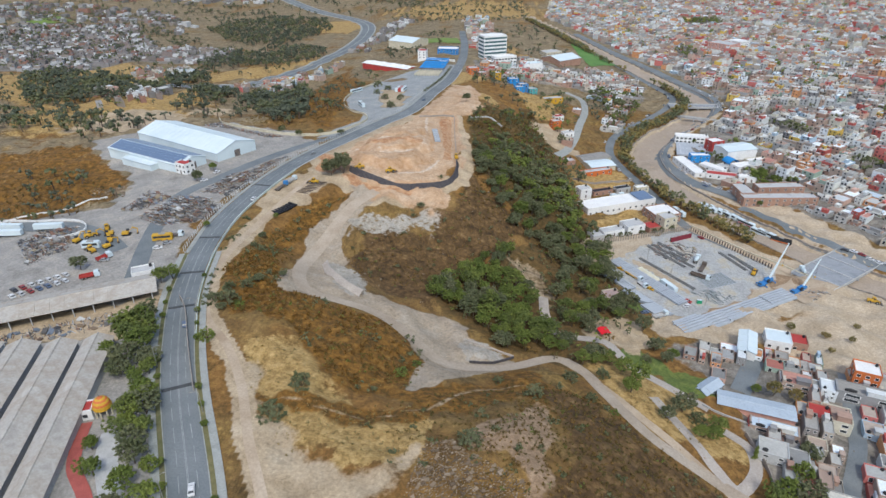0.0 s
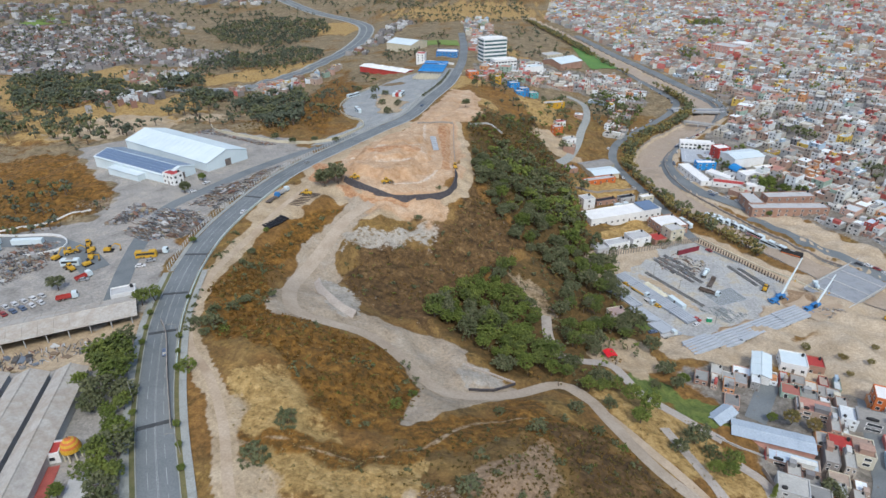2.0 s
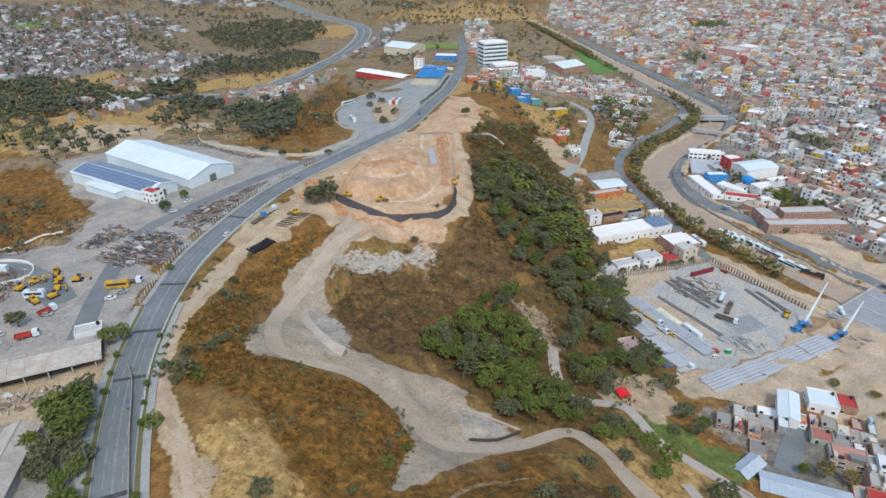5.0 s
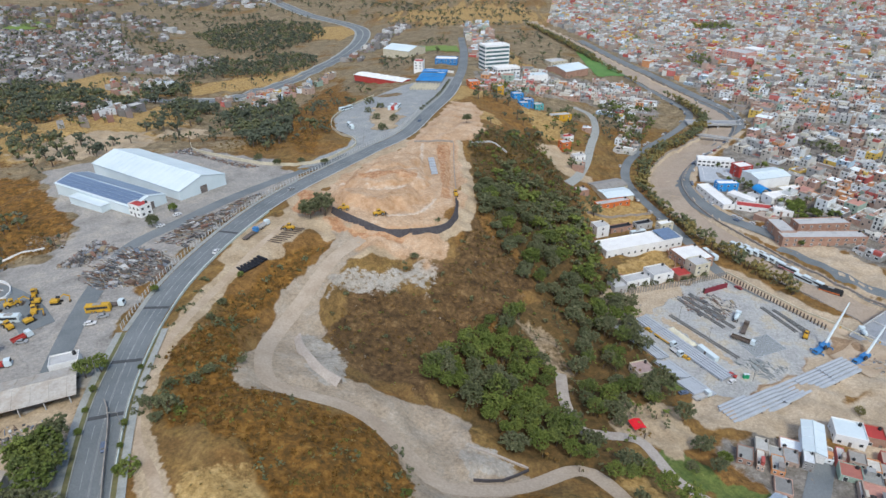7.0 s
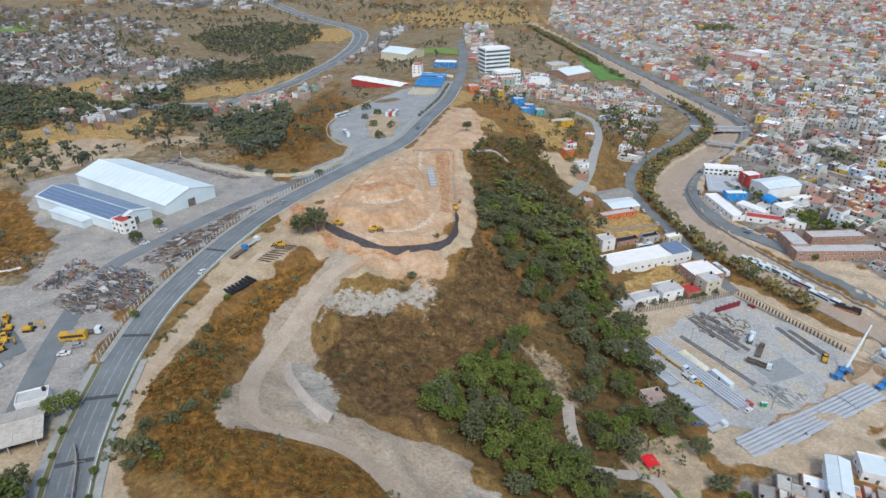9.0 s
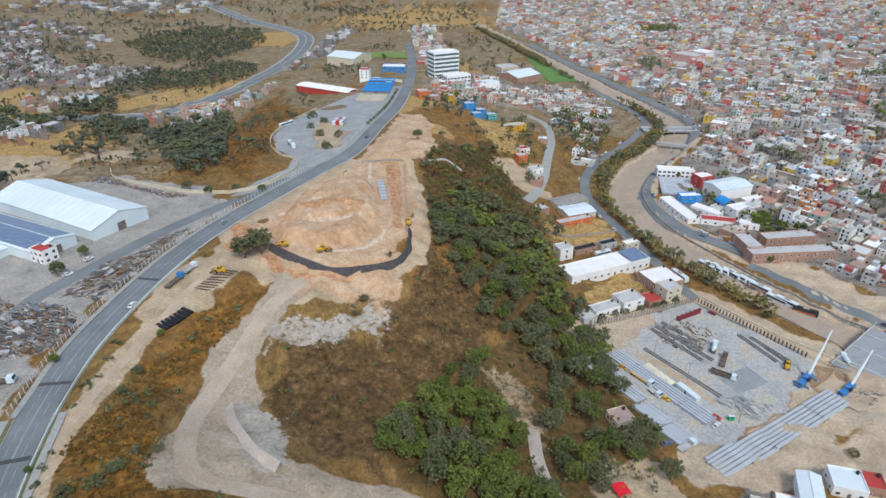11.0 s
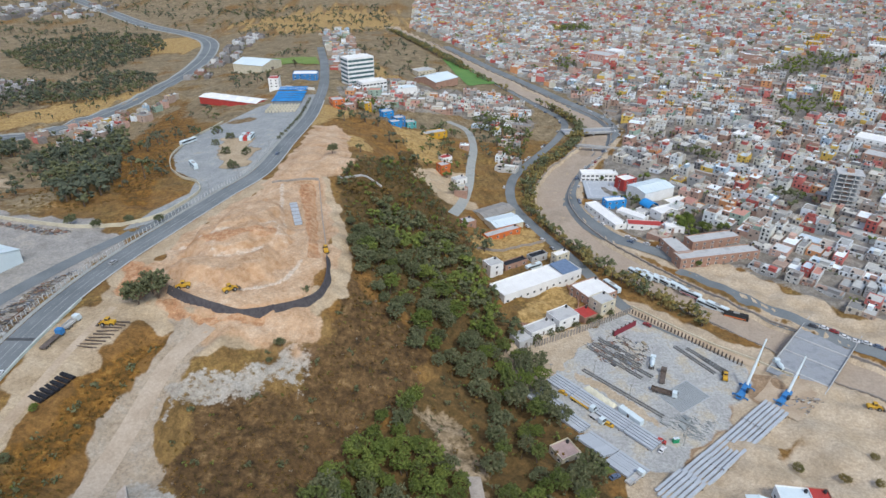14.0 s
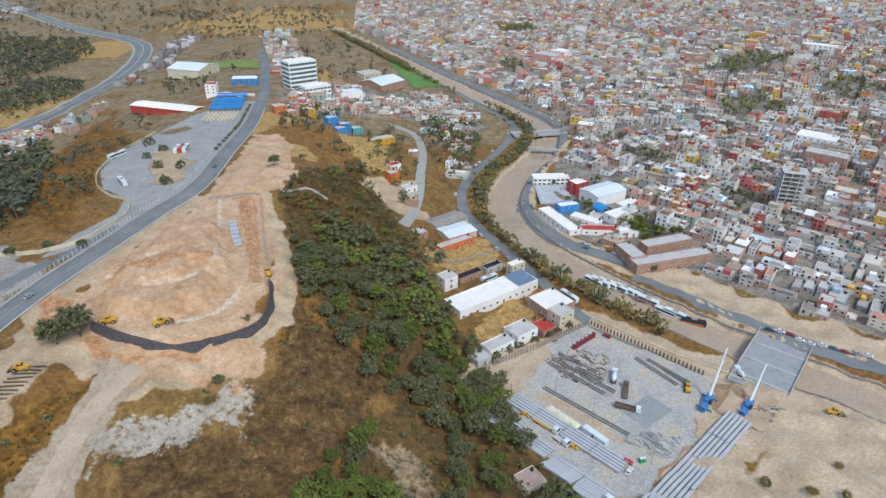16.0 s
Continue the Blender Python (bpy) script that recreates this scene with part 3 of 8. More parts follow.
masks = {
    "bare": np.maximum.reduce([ease(g_track + 0.3 * jit, 2.6, 5.0), 0.8 * ease(g_fore + jit, -6, 6), ease(line_gap(XX, YY, [(-112, 313), (-100, 345), (-80, 335)])[0] + jit, 8, 16),
                               0.95 * ease(line_gap(XX, YY, [(-121, 300), (-106, 350), (-92, 380)])[0] + jit, 5, 12), 0.52 * ease(line_gap(XX, YY, smooth_line(FOOTPATH, 4))[0], 0.5, 2.2), 0.95 * patch([(-122, 362), (-104, 350), (-95, 385), (-76, 430), (-56, 466), (-68, 478), (-88, 438), (-106, 402)], -1, 3), 0.5 * patch([(8, 296), (15, 301), (30, 292), (33, 270), (31, 250), (24, 260), (18, 271)], -3, 3),
                               0.8 * patch([(50, 500), (70, 500), (74, 560), (45, 565), (30, 545)], -6, 6), 0.9 * patch(DIRT_YARD, -1, 3), 0.85 * patch([(53, 251), (74, 253), (78, 236), (64, 224), (47, 230)], -1, 4), 0.8 * ease(area_gap(XX, YY, [(-108, 547), (-110, 582), (-86, 571), (-76, 531), (-77, 498), (-86, 489), (-100, 520)]) + jit, -4, 2), 0.9 * ease(line_gap(XX, YY, smooth_line(ROUND, 8))[0] + 0.5 * jit, 3, 7), 0.85 * patch(APRON, -2, 4), 0.8 * ease(np.hypot(XX + 300, YY - 470) + 3 * jit, 30, 60),
                               0.7 * ease(np.hypot(XX + 250, YY - 520) + 3 * jit, 10, 40), 0.6 * ease(line_gap(XX, YY, FAR_ROAD)[0] + jit, 8, 18)]),
    "grey": ease(g_hill + 0.6 * jit, -1.5, 2.5),
    "lot": np.maximum(0.9 * ease(g_lot + jit, -2, 5), 0.9 * ease(g_market, 0, 5)) * (1 - 0.95 * patch(DIRT_YARD, -1, 3)),
    "paved": ease(g_park + 0.15 * jit, -0.5, 2) * (1 - 0.9 * ease(area_gap(XX, YY, [(-108, 547), (-110, 582), (-86, 571), (-76, 531), (-77, 498), (-86, 489), (-100, 520)]) + jit, -4, 2)) * (1 - 0.6 * ease(np.hypot(XX + 105, YY - 640) + jit, 10, 18)),
    "red": np.maximum.reduce([0.9 * ease(area_gap(XX, YY, [(-43, 460), (-38, 428), (-34, 400), (-31, 368), (-26, 367), (-27, 381), (-29.5, 417), (-33, 460)]) + 0.25 * jit, -1, 0.6), 0.8 * ease(line_gap(XX, YY, [(-86, 384), (-70, 380), (-52, 384)])[0] + 1.2 * jit, 2, 7), 0.8 * ease(line_gap(XX, YY, [(-84, 341), (-78, 331), (-70, 328), (-50, 330)])[0] + 0.5 * jit, 0.8, 3),
                              0.85 * ease(line_gap(XX, YY, [(-104, 352), (-96, 345), (-108, 372)])[0] + jit, 3, 8), 0.8 * ease(line_gap(XX, YY, [(-112, 395), (-98, 425), (-80, 455)])[0] + jit, 2, 6)]),
    "rut": np.maximum.reduce([0.6 * ease(line_gap(XX, YY, smooth_line(LOOP, 4))[0] + 0.3 * jit, 0.8, 2.6), 0.7 * ease(line_gap(XX, YY, [(-62, 345), (-50, 346), (-40, 352), (-34, 366)])[0], 0.5, 2.2), 0.7 * ease(line_gap(XX, YY, [(-52, 460), (-48, 420), (-42, 380)])[0], 0.5, 2.4)]),
    "earth": np.maximum.reduce([0.75 * patch(DOME, -3, 3), ease(line_gap(XX, YY, [(144, 330), (150, 312), (140, 297), (122, 284), (108, 272)])[0] + 0.6 * jit, 3, 7), ease(np.hypot(XX - 164, YY - 305) + jit, 8, 14), 0.8 * patch([(164, 372), (176, 352), (190, 340), (196, 346), (178, 366)], -2, 3)]),
    "yard": ease(g_yard + 0.7 * jit, -2, 4) * (1 - 0.9 * ease(line_gap(XX, YY, YARD_STRIP)[0] + 0.5 * jit, 1.6, 4.0)) * (1 - patch([(58, 336), (68, 347), (100, 358), (97, 349), (84, 337), (77, 325), (66, 318), (56, 322)], -1, 3)),
    "pale": np.maximum.reduce([0.66 * patch(PALE, -3, 4), 0.8 * patch(PALE_CUT, -2, 3), 0.7 * patch([(-8, 199), (3, 201), (11, 206), (2, 209), (-8, 211)], -1, 2)]),
    "pink": np.maximum.reduce([ease(g_mound + 0.8 * jit, 0, 5), patch([(-61, 464), (-37, 462), (-19, 476), (-12, 490), (-13, 508), (-16, 560), (-20, 596), (-40, 600), (-50, 520)], -2, 5), 0.75 * patch([(-75, 334), (-30, 338), (-24, 322), (-45, 316), (-66, 322)], -2, 6)]),
    "sand": np.maximum.reduce([0.95 * patch([(82, 262), (84, 246), (104, 244), (122, 252), (172, 284), (150, 302), (104, 272), (88, 268)], -1, 4), 0.95 * patch([(162, 326), (180, 314), (204, 304), (240, 268), (225, 255), (185, 280), (165, 286)], -1, 5), 0.9 * ease(line_gap(XX, YY, smooth_line(EAST_BANK, 10))[0] + 0.5 * jit, 7, 12) * (YY < 640), 0.8 * patch([(176, 446), (190, 424), (206, 400), (222, 374), (240, 347), (262, 322), (292, 294), (270, 276), (206, 345), (180, 400)], -1, 4), 0.95 * ease(line_gap(XX, YY, [(128, 372), (148, 346), (164, 326), (178, 312)])[0] + 0.5 * jit, 8, 13), 0.95 * patch([(58, 336), (68, 347), (100, 358), (97, 349), (84, 337), (77, 325), (66, 318), (56, 322)], -1, 3), ease(g_sand + jit, -8, 8), ease(g_river, 11, 16), ease(line_gap(XX, YY, [(104, 266), (150, 296), (175, 318)])[0] + jit, 8, 16),
                               ease(line_gap(XX, YY, [(58, 330), (66, 346), (128, 368)])[0] + jit, 3, 8), 0.9 * ease(line_gap(XX, YY, YARD_STRIP)[0] + 0.5 * jit, 2.5, 5.0)]),
    "town": ease(g_city + jit, -4, 8),
    "green": np.maximum.reduce([ease(np.hypot(XX - 76, YY - 270) + jit, 3, 7), ease(line_gap(XX, YY, [(62, 222), (84, 205)])[0] + jit, 4, 9), ease(np.hypot(XX - 96, YY - 205) + 0.5 * jit, 5, 9)]),
    "dry": (0.72 + 0.25 * waves(XX, YY, 70, 6, 33)) * np.maximum(ease(XX, -210, -150), ease(-YY, -680, -600)),
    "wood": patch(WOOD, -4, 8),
    "burnt": np.maximum(patch(BURNT, -4, 5), 0.85 * patch(EAST_SLOPE, -3, 5)),
    "rust": np.maximum.reduce([0.8 * ease(line_gap(XX, YY, smooth_line(FOOTPATH, 4))[0] + jit, 3, 8), 0.95 * patch([(-340, 380), (-290, 398), (-250, 354), (-216, 328), (-210, 300), (-230, 280), (-320, 285)], -3, 6), 0.85 * patch([(-204, 645), (-182, 770), (-140, 640), (-138, 560), (-127, 490), (-134, 445), (-150, 470)], -6, 8), patch(BRUSH, -6, 6), ease(line_gap(XX, YY, [(-30, 159), (-11, 160), (20, 178), (45, 160)])[0] + 2 * jit, 6, 16), 0.9 * ease(np.hypot(XX + 265, YY - 300) + 4 * jit, 20, 50), 0.8 * ease(np.hypot(XX + 150, YY - 520) + 2 * jit, 8, 30) * (g_park > 4),
                               0.7 * ease(area_gap(XX, YY, [(-112, 268), (-92, 318), (-82, 316), (-96, 272), (-104, 225)]) + jit, -2, 5)]),
    "straw": np.maximum.reduce([0.9 * patch([(-49, 130), (-38, 141), (-23, 139), (-13, 143), (-18, 126), (-27, 120), (-39, 116)], -2, 4), 0.95 * patch([(-323, 524), (-306, 552), (-335, 690), (-325, 690), (-289, 586), (-270, 518), (-277, 479), (-332, 497)], -4, 8), 0.95 * patch([(-364, 771), (-321, 819), (-267, 828), (-265, 781), (-306, 746), (-336, 713)], -4, 8), 0.95 * patch([(-513, 739), (-514, 826), (-470, 800), (-441, 719), (-376, 635), (-460, 691)], -4, 8), 0.95 * patch([(-358, 1249), (-301, 1281), (-253, 1204), (-263, 1116), (-313, 1124)], -4, 8), 0.95 * patch([(-420, 530), (-340, 502), (-292, 470), (-316, 445), (-360, 430)], -4, 8), 0.95 * patch([(42, 209), (52, 186), (67, 174), (80, 160), (90, 178), (78, 198), (60, 207)], -4, 5), 0.9 * patch([(-312, 525), (-288, 535), (-320, 640), (-338, 690)], -6, 10), 0.8 * patch([(22, 634), (66, 648), (60, 577), (34, 566)], -5, 6), 0.8 * patch([(8, 1020), (32, 890), (48, 830), (10, 806)], -10, 10), 0.8 * patch([(-45, 600), (-8, 640), (-14, 690), (-40, 690)], -6, 8), patch(STRAW, -8, 8), patch([(60, 430), (66, 462), (104, 474), (104, 436)], -3, 4), patch([(68, 366), (74, 364), (102, 376), (104, 400), (90, 396)], -3, 4), ease(np.hypot(XX + 20, YY - 560) + jit, 14, 30), ease(np.hypot(XX + 330, YY - 500) + 6 * jit, 30, 110),
                                0.8 * ease(np.hypot(XX + 480, YY - 640) + 8 * jit, 60, 160), 0.7 * ease(line_gap(XX, YY, [(-330, 760), (-260, 850)])[0] + 6 * jit, 10, 60), 0.7 * ease(np.hypot(XX - 60, YY - 175) + jit, 6, 20), 0.8 * ease(np.hypot(XX + 60, YY - 1400) + 20 * jit, 60, 260),
                                0.7 * ease(line_gap(XX, YY, [(62, 210), (70, 190), (84, 166), (92, 168)])[0] + jit, 4, 10)]),
}
masks["dry"] *= (1 - 0.9 * masks["straw"]) * (1 - 0.7 * masks["rust"])
n = Nodes("ground")
big, mid, fine, tuft = n.noise(0.018, 4), n.noise(0.09, 5, 0.65), n.noise(0.9, 4, 0.7), n.noise(0.35, 5, 0.7)
streak = n.noise(0.5, 4, 0.75, n.squash((1.0, 0.35, 1.0)))
patchy = n.noise(0.045, 5, 0.7)
c = n.ramp(n.math("ADD", n.math("MULTIPLY", mid, 0.55), n.math("MULTIPLY", streak, 0.45)), [(0.34, (0.060, 0.046, 0.022)), (0.45, (0.130, 0.092, 0.042)), (0.55, (0.205, 0.145, 0.066)), (0.68, (0.33, 0.25, 0.125))])
c = n.mix(n.ramp(patchy, [(0.50, (0, 0, 0)), (0.60, (1, 1, 1))]), c, n.ramp(tuft, [(0.35, (0.080, 0.066, 0.028)), (0.52, (0.19, 0.135, 0.055)), (0.68, (0.33, 0.25, 0.11))]))
c = n.mix(n.ramp(big, [(0.44, (0, 0, 0)), (0.58, (0.75, 0.75, 0.75))]), c, n.ramp(tuft, [(0.35, (0.095, 0.055, 0.020)), (0.6, (0.25, 0.145, 0.052))]))


def zone(name, col, edge=0.35):
    global c
    fac = n.ramp(n.math("ADD", n.attr(name), n.math("MULTIPLY", n.math("SUBTRACT", tuft, 0.5), edge * 2)), [(0.38, (0, 0, 0)), (0.62, (1, 1, 1))])
    c = n.mix(fac, c, col)


zone("straw", n.ramp(tuft, [(0.35, (0.20, 0.145, 0.066)), (0.5, (0.33, 0.25, 0.120)), (0.65, (0.43, 0.34, 0.185))]), 0.6)
zone("rust", n.ramp(tuft, [(0.32, (0.050, 0.040, 0.015)), (0.45, (0.115, 0.070, 0.022)), (0.56, (0.195, 0.108, 0.028)), (0.69, (0.27, 0.180, 0.060))]), 0.5)
blend = n.math("ADD", n.math("MULTIPLY", tuft, 0.55), n.math("MULTIPLY", n.noise(0.16, 5, 0.72), 0.45))
zone("burnt", n.ramp(blend, [(0.37, (0.030, 0.023, 0.014)), (0.45, (0.070, 0.047, 0.025)), (0.53, (0.112, 0.076, 0.040)), (0.60, (0.170, 0.120, 0.066)), (0.67, (0.27, 0.21, 0.135))]), 0.9)
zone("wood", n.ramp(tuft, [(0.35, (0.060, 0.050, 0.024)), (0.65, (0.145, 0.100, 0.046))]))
c = n.mix(1.0, c, (1.16, 1.0, 0.77), "MULTIPLY")
zone("dry", n.ramp(n.math("ADD", n.math("MULTIPLY", mid, 0.5), n.math("MULTIPLY", tuft, 0.5)), [(0.36, (0.098, 0.077, 0.044)), (0.46, (0.185, 0.140, 0.080)), (0.56, (0.28, 0.215, 0.126)), (0.66, (0.37, 0.295, 0.185))]), 0.6)
zone("green", n.ramp(tuft, [(0.35, (0.08, 0.12, 0.03)), (0.65, (0.16, 0.19, 0.05))]))
# town soil, darkened to paint in the shade between houses and in patios
zone("town", n.ramp(n.math("ADD", n.math("MULTIPLY", mid, 0.5), n.math("MULTIPLY", tuft, 0.5)), [(0.38, (0.13, 0.115, 0.095)), (0.5, (0.21, 0.19, 0.16)), (0.62, (0.32, 0.29, 0.25))]))
zone("sand", n.ramp(mid, [(0.35, (0.41, 0.32, 0.215)), (0.65, (0.52, 0.425, 0.31))]), 0.2)
zone("earth", n.ramp(tuft, [(0.35, (0.24, 0.155, 0.09)), (0.65, (0.37, 0.26, 0.165))]), 0.3)
zone("bare", n.ramp(mid, [(0.3, (0.33, 0.245, 0.15)), (0.5, (0.44, 0.34, 0.222)), (0.7, (0.51, 0.41, 0.285))]))
zone("grey", n.ramp(n.math("ADD", n.math("MULTIPLY", mid, 0.6), n.math("MULTIPLY", tuft, 0.4)), [(0.3, (0.26, 0.20, 0.135)), (0.48, (0.36, 0.29, 0.21)), (0.62, (0.40, 0.34, 0.265)), (0.75, (0.46, 0.385, 0.30))]), 0.3)
zone("lot", n.ramp(mid, [(0.3, (0.24, 0.225, 0.20)), (0.5, (0.33, 0.31, 0.28)), (0.7, (0.42, 0.375, 0.315))]), 0.3)
zone("paved", n.ramp(mid, [(0.3, (0.26, 0.275, 0.275)), (0.6, (0.34, 0.35, 0.34)), (0.72, (0.40, 0.37, 0.30))]), 0.15)
zone("yard", n.ramp(mid, [(0.3, (0.32, 0.32, 0.305)), (0.5, (0.41, 0.41, 0.39)), (0.64, (0.45, 0.40, 0.31))]), 0.3)
zone("pale", n.ramp(n.math("ADD", n.math("MULTIPLY", mid, 0.5), n.math("MULTIPLY", tuft, 0.5)), [(0.34, (0.25, 0.215, 0.17)), (0.5, (0.36, 0.325, 0.27)), (0.66, (0.44, 0.41, 0.355))]), 0.95)
zone("pink", n.ramp(n.math("ADD", n.math("MULTIPLY", mid, 0.6), n.math("MULTIPLY", tuft, 0.4)), [(0.36, (0.36, 0.215, 0.115)), (0.44, (0.45, 0.295, 0.175)), (0.54, (0.52, 0.365, 0.235)), (0.66, (0.58, 0.44, 0.31))]), 0.25)
zone("red", n.ramp(tuft, [(0.32, (0.27, 0.115, 0.050)), (0.5, (0.44, 0.235, 0.12)), (0.68, (0.55, 0.36, 0.22))]), 0.8)
zone("rut", n.ramp(tuft, [(0.35, (0.50, 0.39, 0.28)), (0.65, (0.64, 0.53, 0.42))]), 0.4)
c = n.mix(0.45, c, n.ramp(n.noise(3.0, 3, 0.7), [(0.3, (0.6, 0.6, 0.6)), (0.7, (1.25, 1.25, 1.25))]), "MULTIPLY")
c = n.mix(0.7, c, n.ramp(fine, [(0.3, (0.55, 0.55, 0.55)), (0.7, (1.25, 1.25, 1.25))]), "MULTIPLY")
geo = n.t.nodes.new("ShaderNodeNewGeometry")
up = n.t.nodes.new("ShaderNodeSeparateXYZ")
n.put(up, 0, geo.outputs["True Normal"])
# shade of the mound's steep faces, put into the colour by slope
slope_shade = n.ramp(up.outputs[2], [(0.84, (1, 1, 1)), (0.965, (0, 0, 0))])
c = n.mix(n.math("MULTIPLY", slope_shade, n.math("MULTIPLY", n.attr("pink"), 0.6)), c, n.ramp(tuft, [(0.35, (0.36, 0.20, 0.10)), (0.65, (0.52, 0.34, 0.205))]))
GROUND = n.done(c, 0.95, 0.0, n.math("ADD", n.math("MULTIPLY", tuft, 2.0), fine), 0.6, 0.35)
nx, ny = len(GX), len(GY)
me = bpy.data.meshes.new("ground")
idx = np.arange(nx * ny).reshape(nx, ny)
quads = np.stack([idx[:-1, :-1], idx[1:, :-1], idx[1:, 1:], idx[:-1, 1:]], -1).reshape(-1, 4)
me.vertices.add(nx * ny)
me.vertices.foreach_set("co", np.stack([XX, YY, ZZ], -1).ravel())
me.loops.add(len(quads) * 4)
me.loops.foreach_set("vertex_index", quads.ravel())
me.polygons.add(len(quads))
me.polygons.foreach_set("loop_start", np.arange(len(quads)) * 4)
me.polygons.foreach_set("use_smooth", np.ones(len(quads), bool))
me.update()
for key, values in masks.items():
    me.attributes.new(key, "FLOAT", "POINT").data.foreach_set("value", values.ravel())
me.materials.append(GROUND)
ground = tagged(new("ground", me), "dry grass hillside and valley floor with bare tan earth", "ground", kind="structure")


def strip(name, pts, offsets, lift, material, label, step=4.0, zs=None, parent=None):
    """A band laid on the ground along a line; offsets: its cross section, from left to right."""
    p = smooth_line(pts, step)
    t = np.gradient(p, axis=0)
    t /= np.linalg.norm(t, axis=1)[:, None]
    nrm = np.stack([t[:, 1], -t[:, 0]], 1)
    v = []
    for q, k in zip(p, nrm):
        for o in offsets:
            x, y = q + k * o
            v.append((x, y, hz(x, y) + lift))
    m = len(offsets)
    f = [(i * m + j, i * m + j + 1, (i + 1) * m + j + 1, (i + 1) * m + j) for i in range(len(p) - 1) for j in range(m - 1)]
    ob = new(name, mesh_of(name, v, f, material, smooth=True))
    if parent:
        ob.parent = parent
        return ob
    return tagged(ob, label, "road", kind="structure")


strip("road", ROAD, (-5.2, -2.6, 0, 2.6, 5.2), 0.22, ASPHALT, "grey asphalt two-way road curving along the ridge")
strip("dirt_track", TRACK, (-1.5, 0, 1.5), 0.05, DIRT, "pale dirt track beside the road")
strip("haul_road", HAUL, (-3.0, -1.5, 0, 1.5, 3.0), 0.16, TRACKWAY, "pale packed dirt haul road winding down the hill")
strip("river_bed", RIVER, (-10.2, -5, 0, 5, 10.2), 0.5, RIVER_BED, "dry brown river bed")
strip("west_bank_road", WEST_BANK, (-3.5, 0, 3.5), 0.2, ASPHALT, "grey asphalt road along the river")
strip("east_bank_road", EAST_BANK, (-5, -2.5, 0, 2.5, 5), 0.45, ASPHALT, "grey asphalt road along the river with parked cars")
strip("slope_road", SLOPE_ROAD, (-3.5, 0, 3.5), 0.2, PAVING, "concrete street on the slope")
strip("far_road", FAR_ROAD, (-11, 0, 11), 0.4, ASPHALT, "grey highway in the distance")
strip("far_road_median", FAR_ROAD, (-0.8, 0.8), 0.9, PAVING, "pale concrete median of the highway")
strip("far_road_shoulder", FAR_ROAD, (11, 14.5), 0.42, PAVING, "pale shoulder of the highway")
strip("far_road_shoulder_west", FAR_ROAD, (-13.5, -11), 0.42, PAVING, "pale shoulder of the highway")
strip("lower_track", SE_ROAD, (-2.0, 0, 2.0), 0.14, DIRT, "pale dirt track down to the village", 2.0)
strip("lower_path", SE_PATH, (-2.4, 0, 2.4), 0.14, GRAVEL, "grey gravel lane between trees", 2.0)
strip("village_lane", SE_LOOP, (-2.2, 0, 2.2), 0.14, GRAVEL, "grey gravel lane that loops below the trees", 2.0)
strip("yard_lane", [(-148, 205), (-160, 240), (-168, 270), (-172, 300), (-160, 330), (-146, 365), (-128, 398), (-110, 420), (-98, 440)], (-4, 0, 4), 0.14, ASPHALT, "worn asphalt lane through the yard")
strip("yard_ramp", [(-290, 262), (-250, 266), (-215, 262), (-190, 250), (-172, 235)], (-6, 0, 6), 0.14, ASPHALT, "worn asphalt yard entrance")


# ---- the town: dense flat-roofed houses ----
SINGLES = []
TREE_LOTS = []


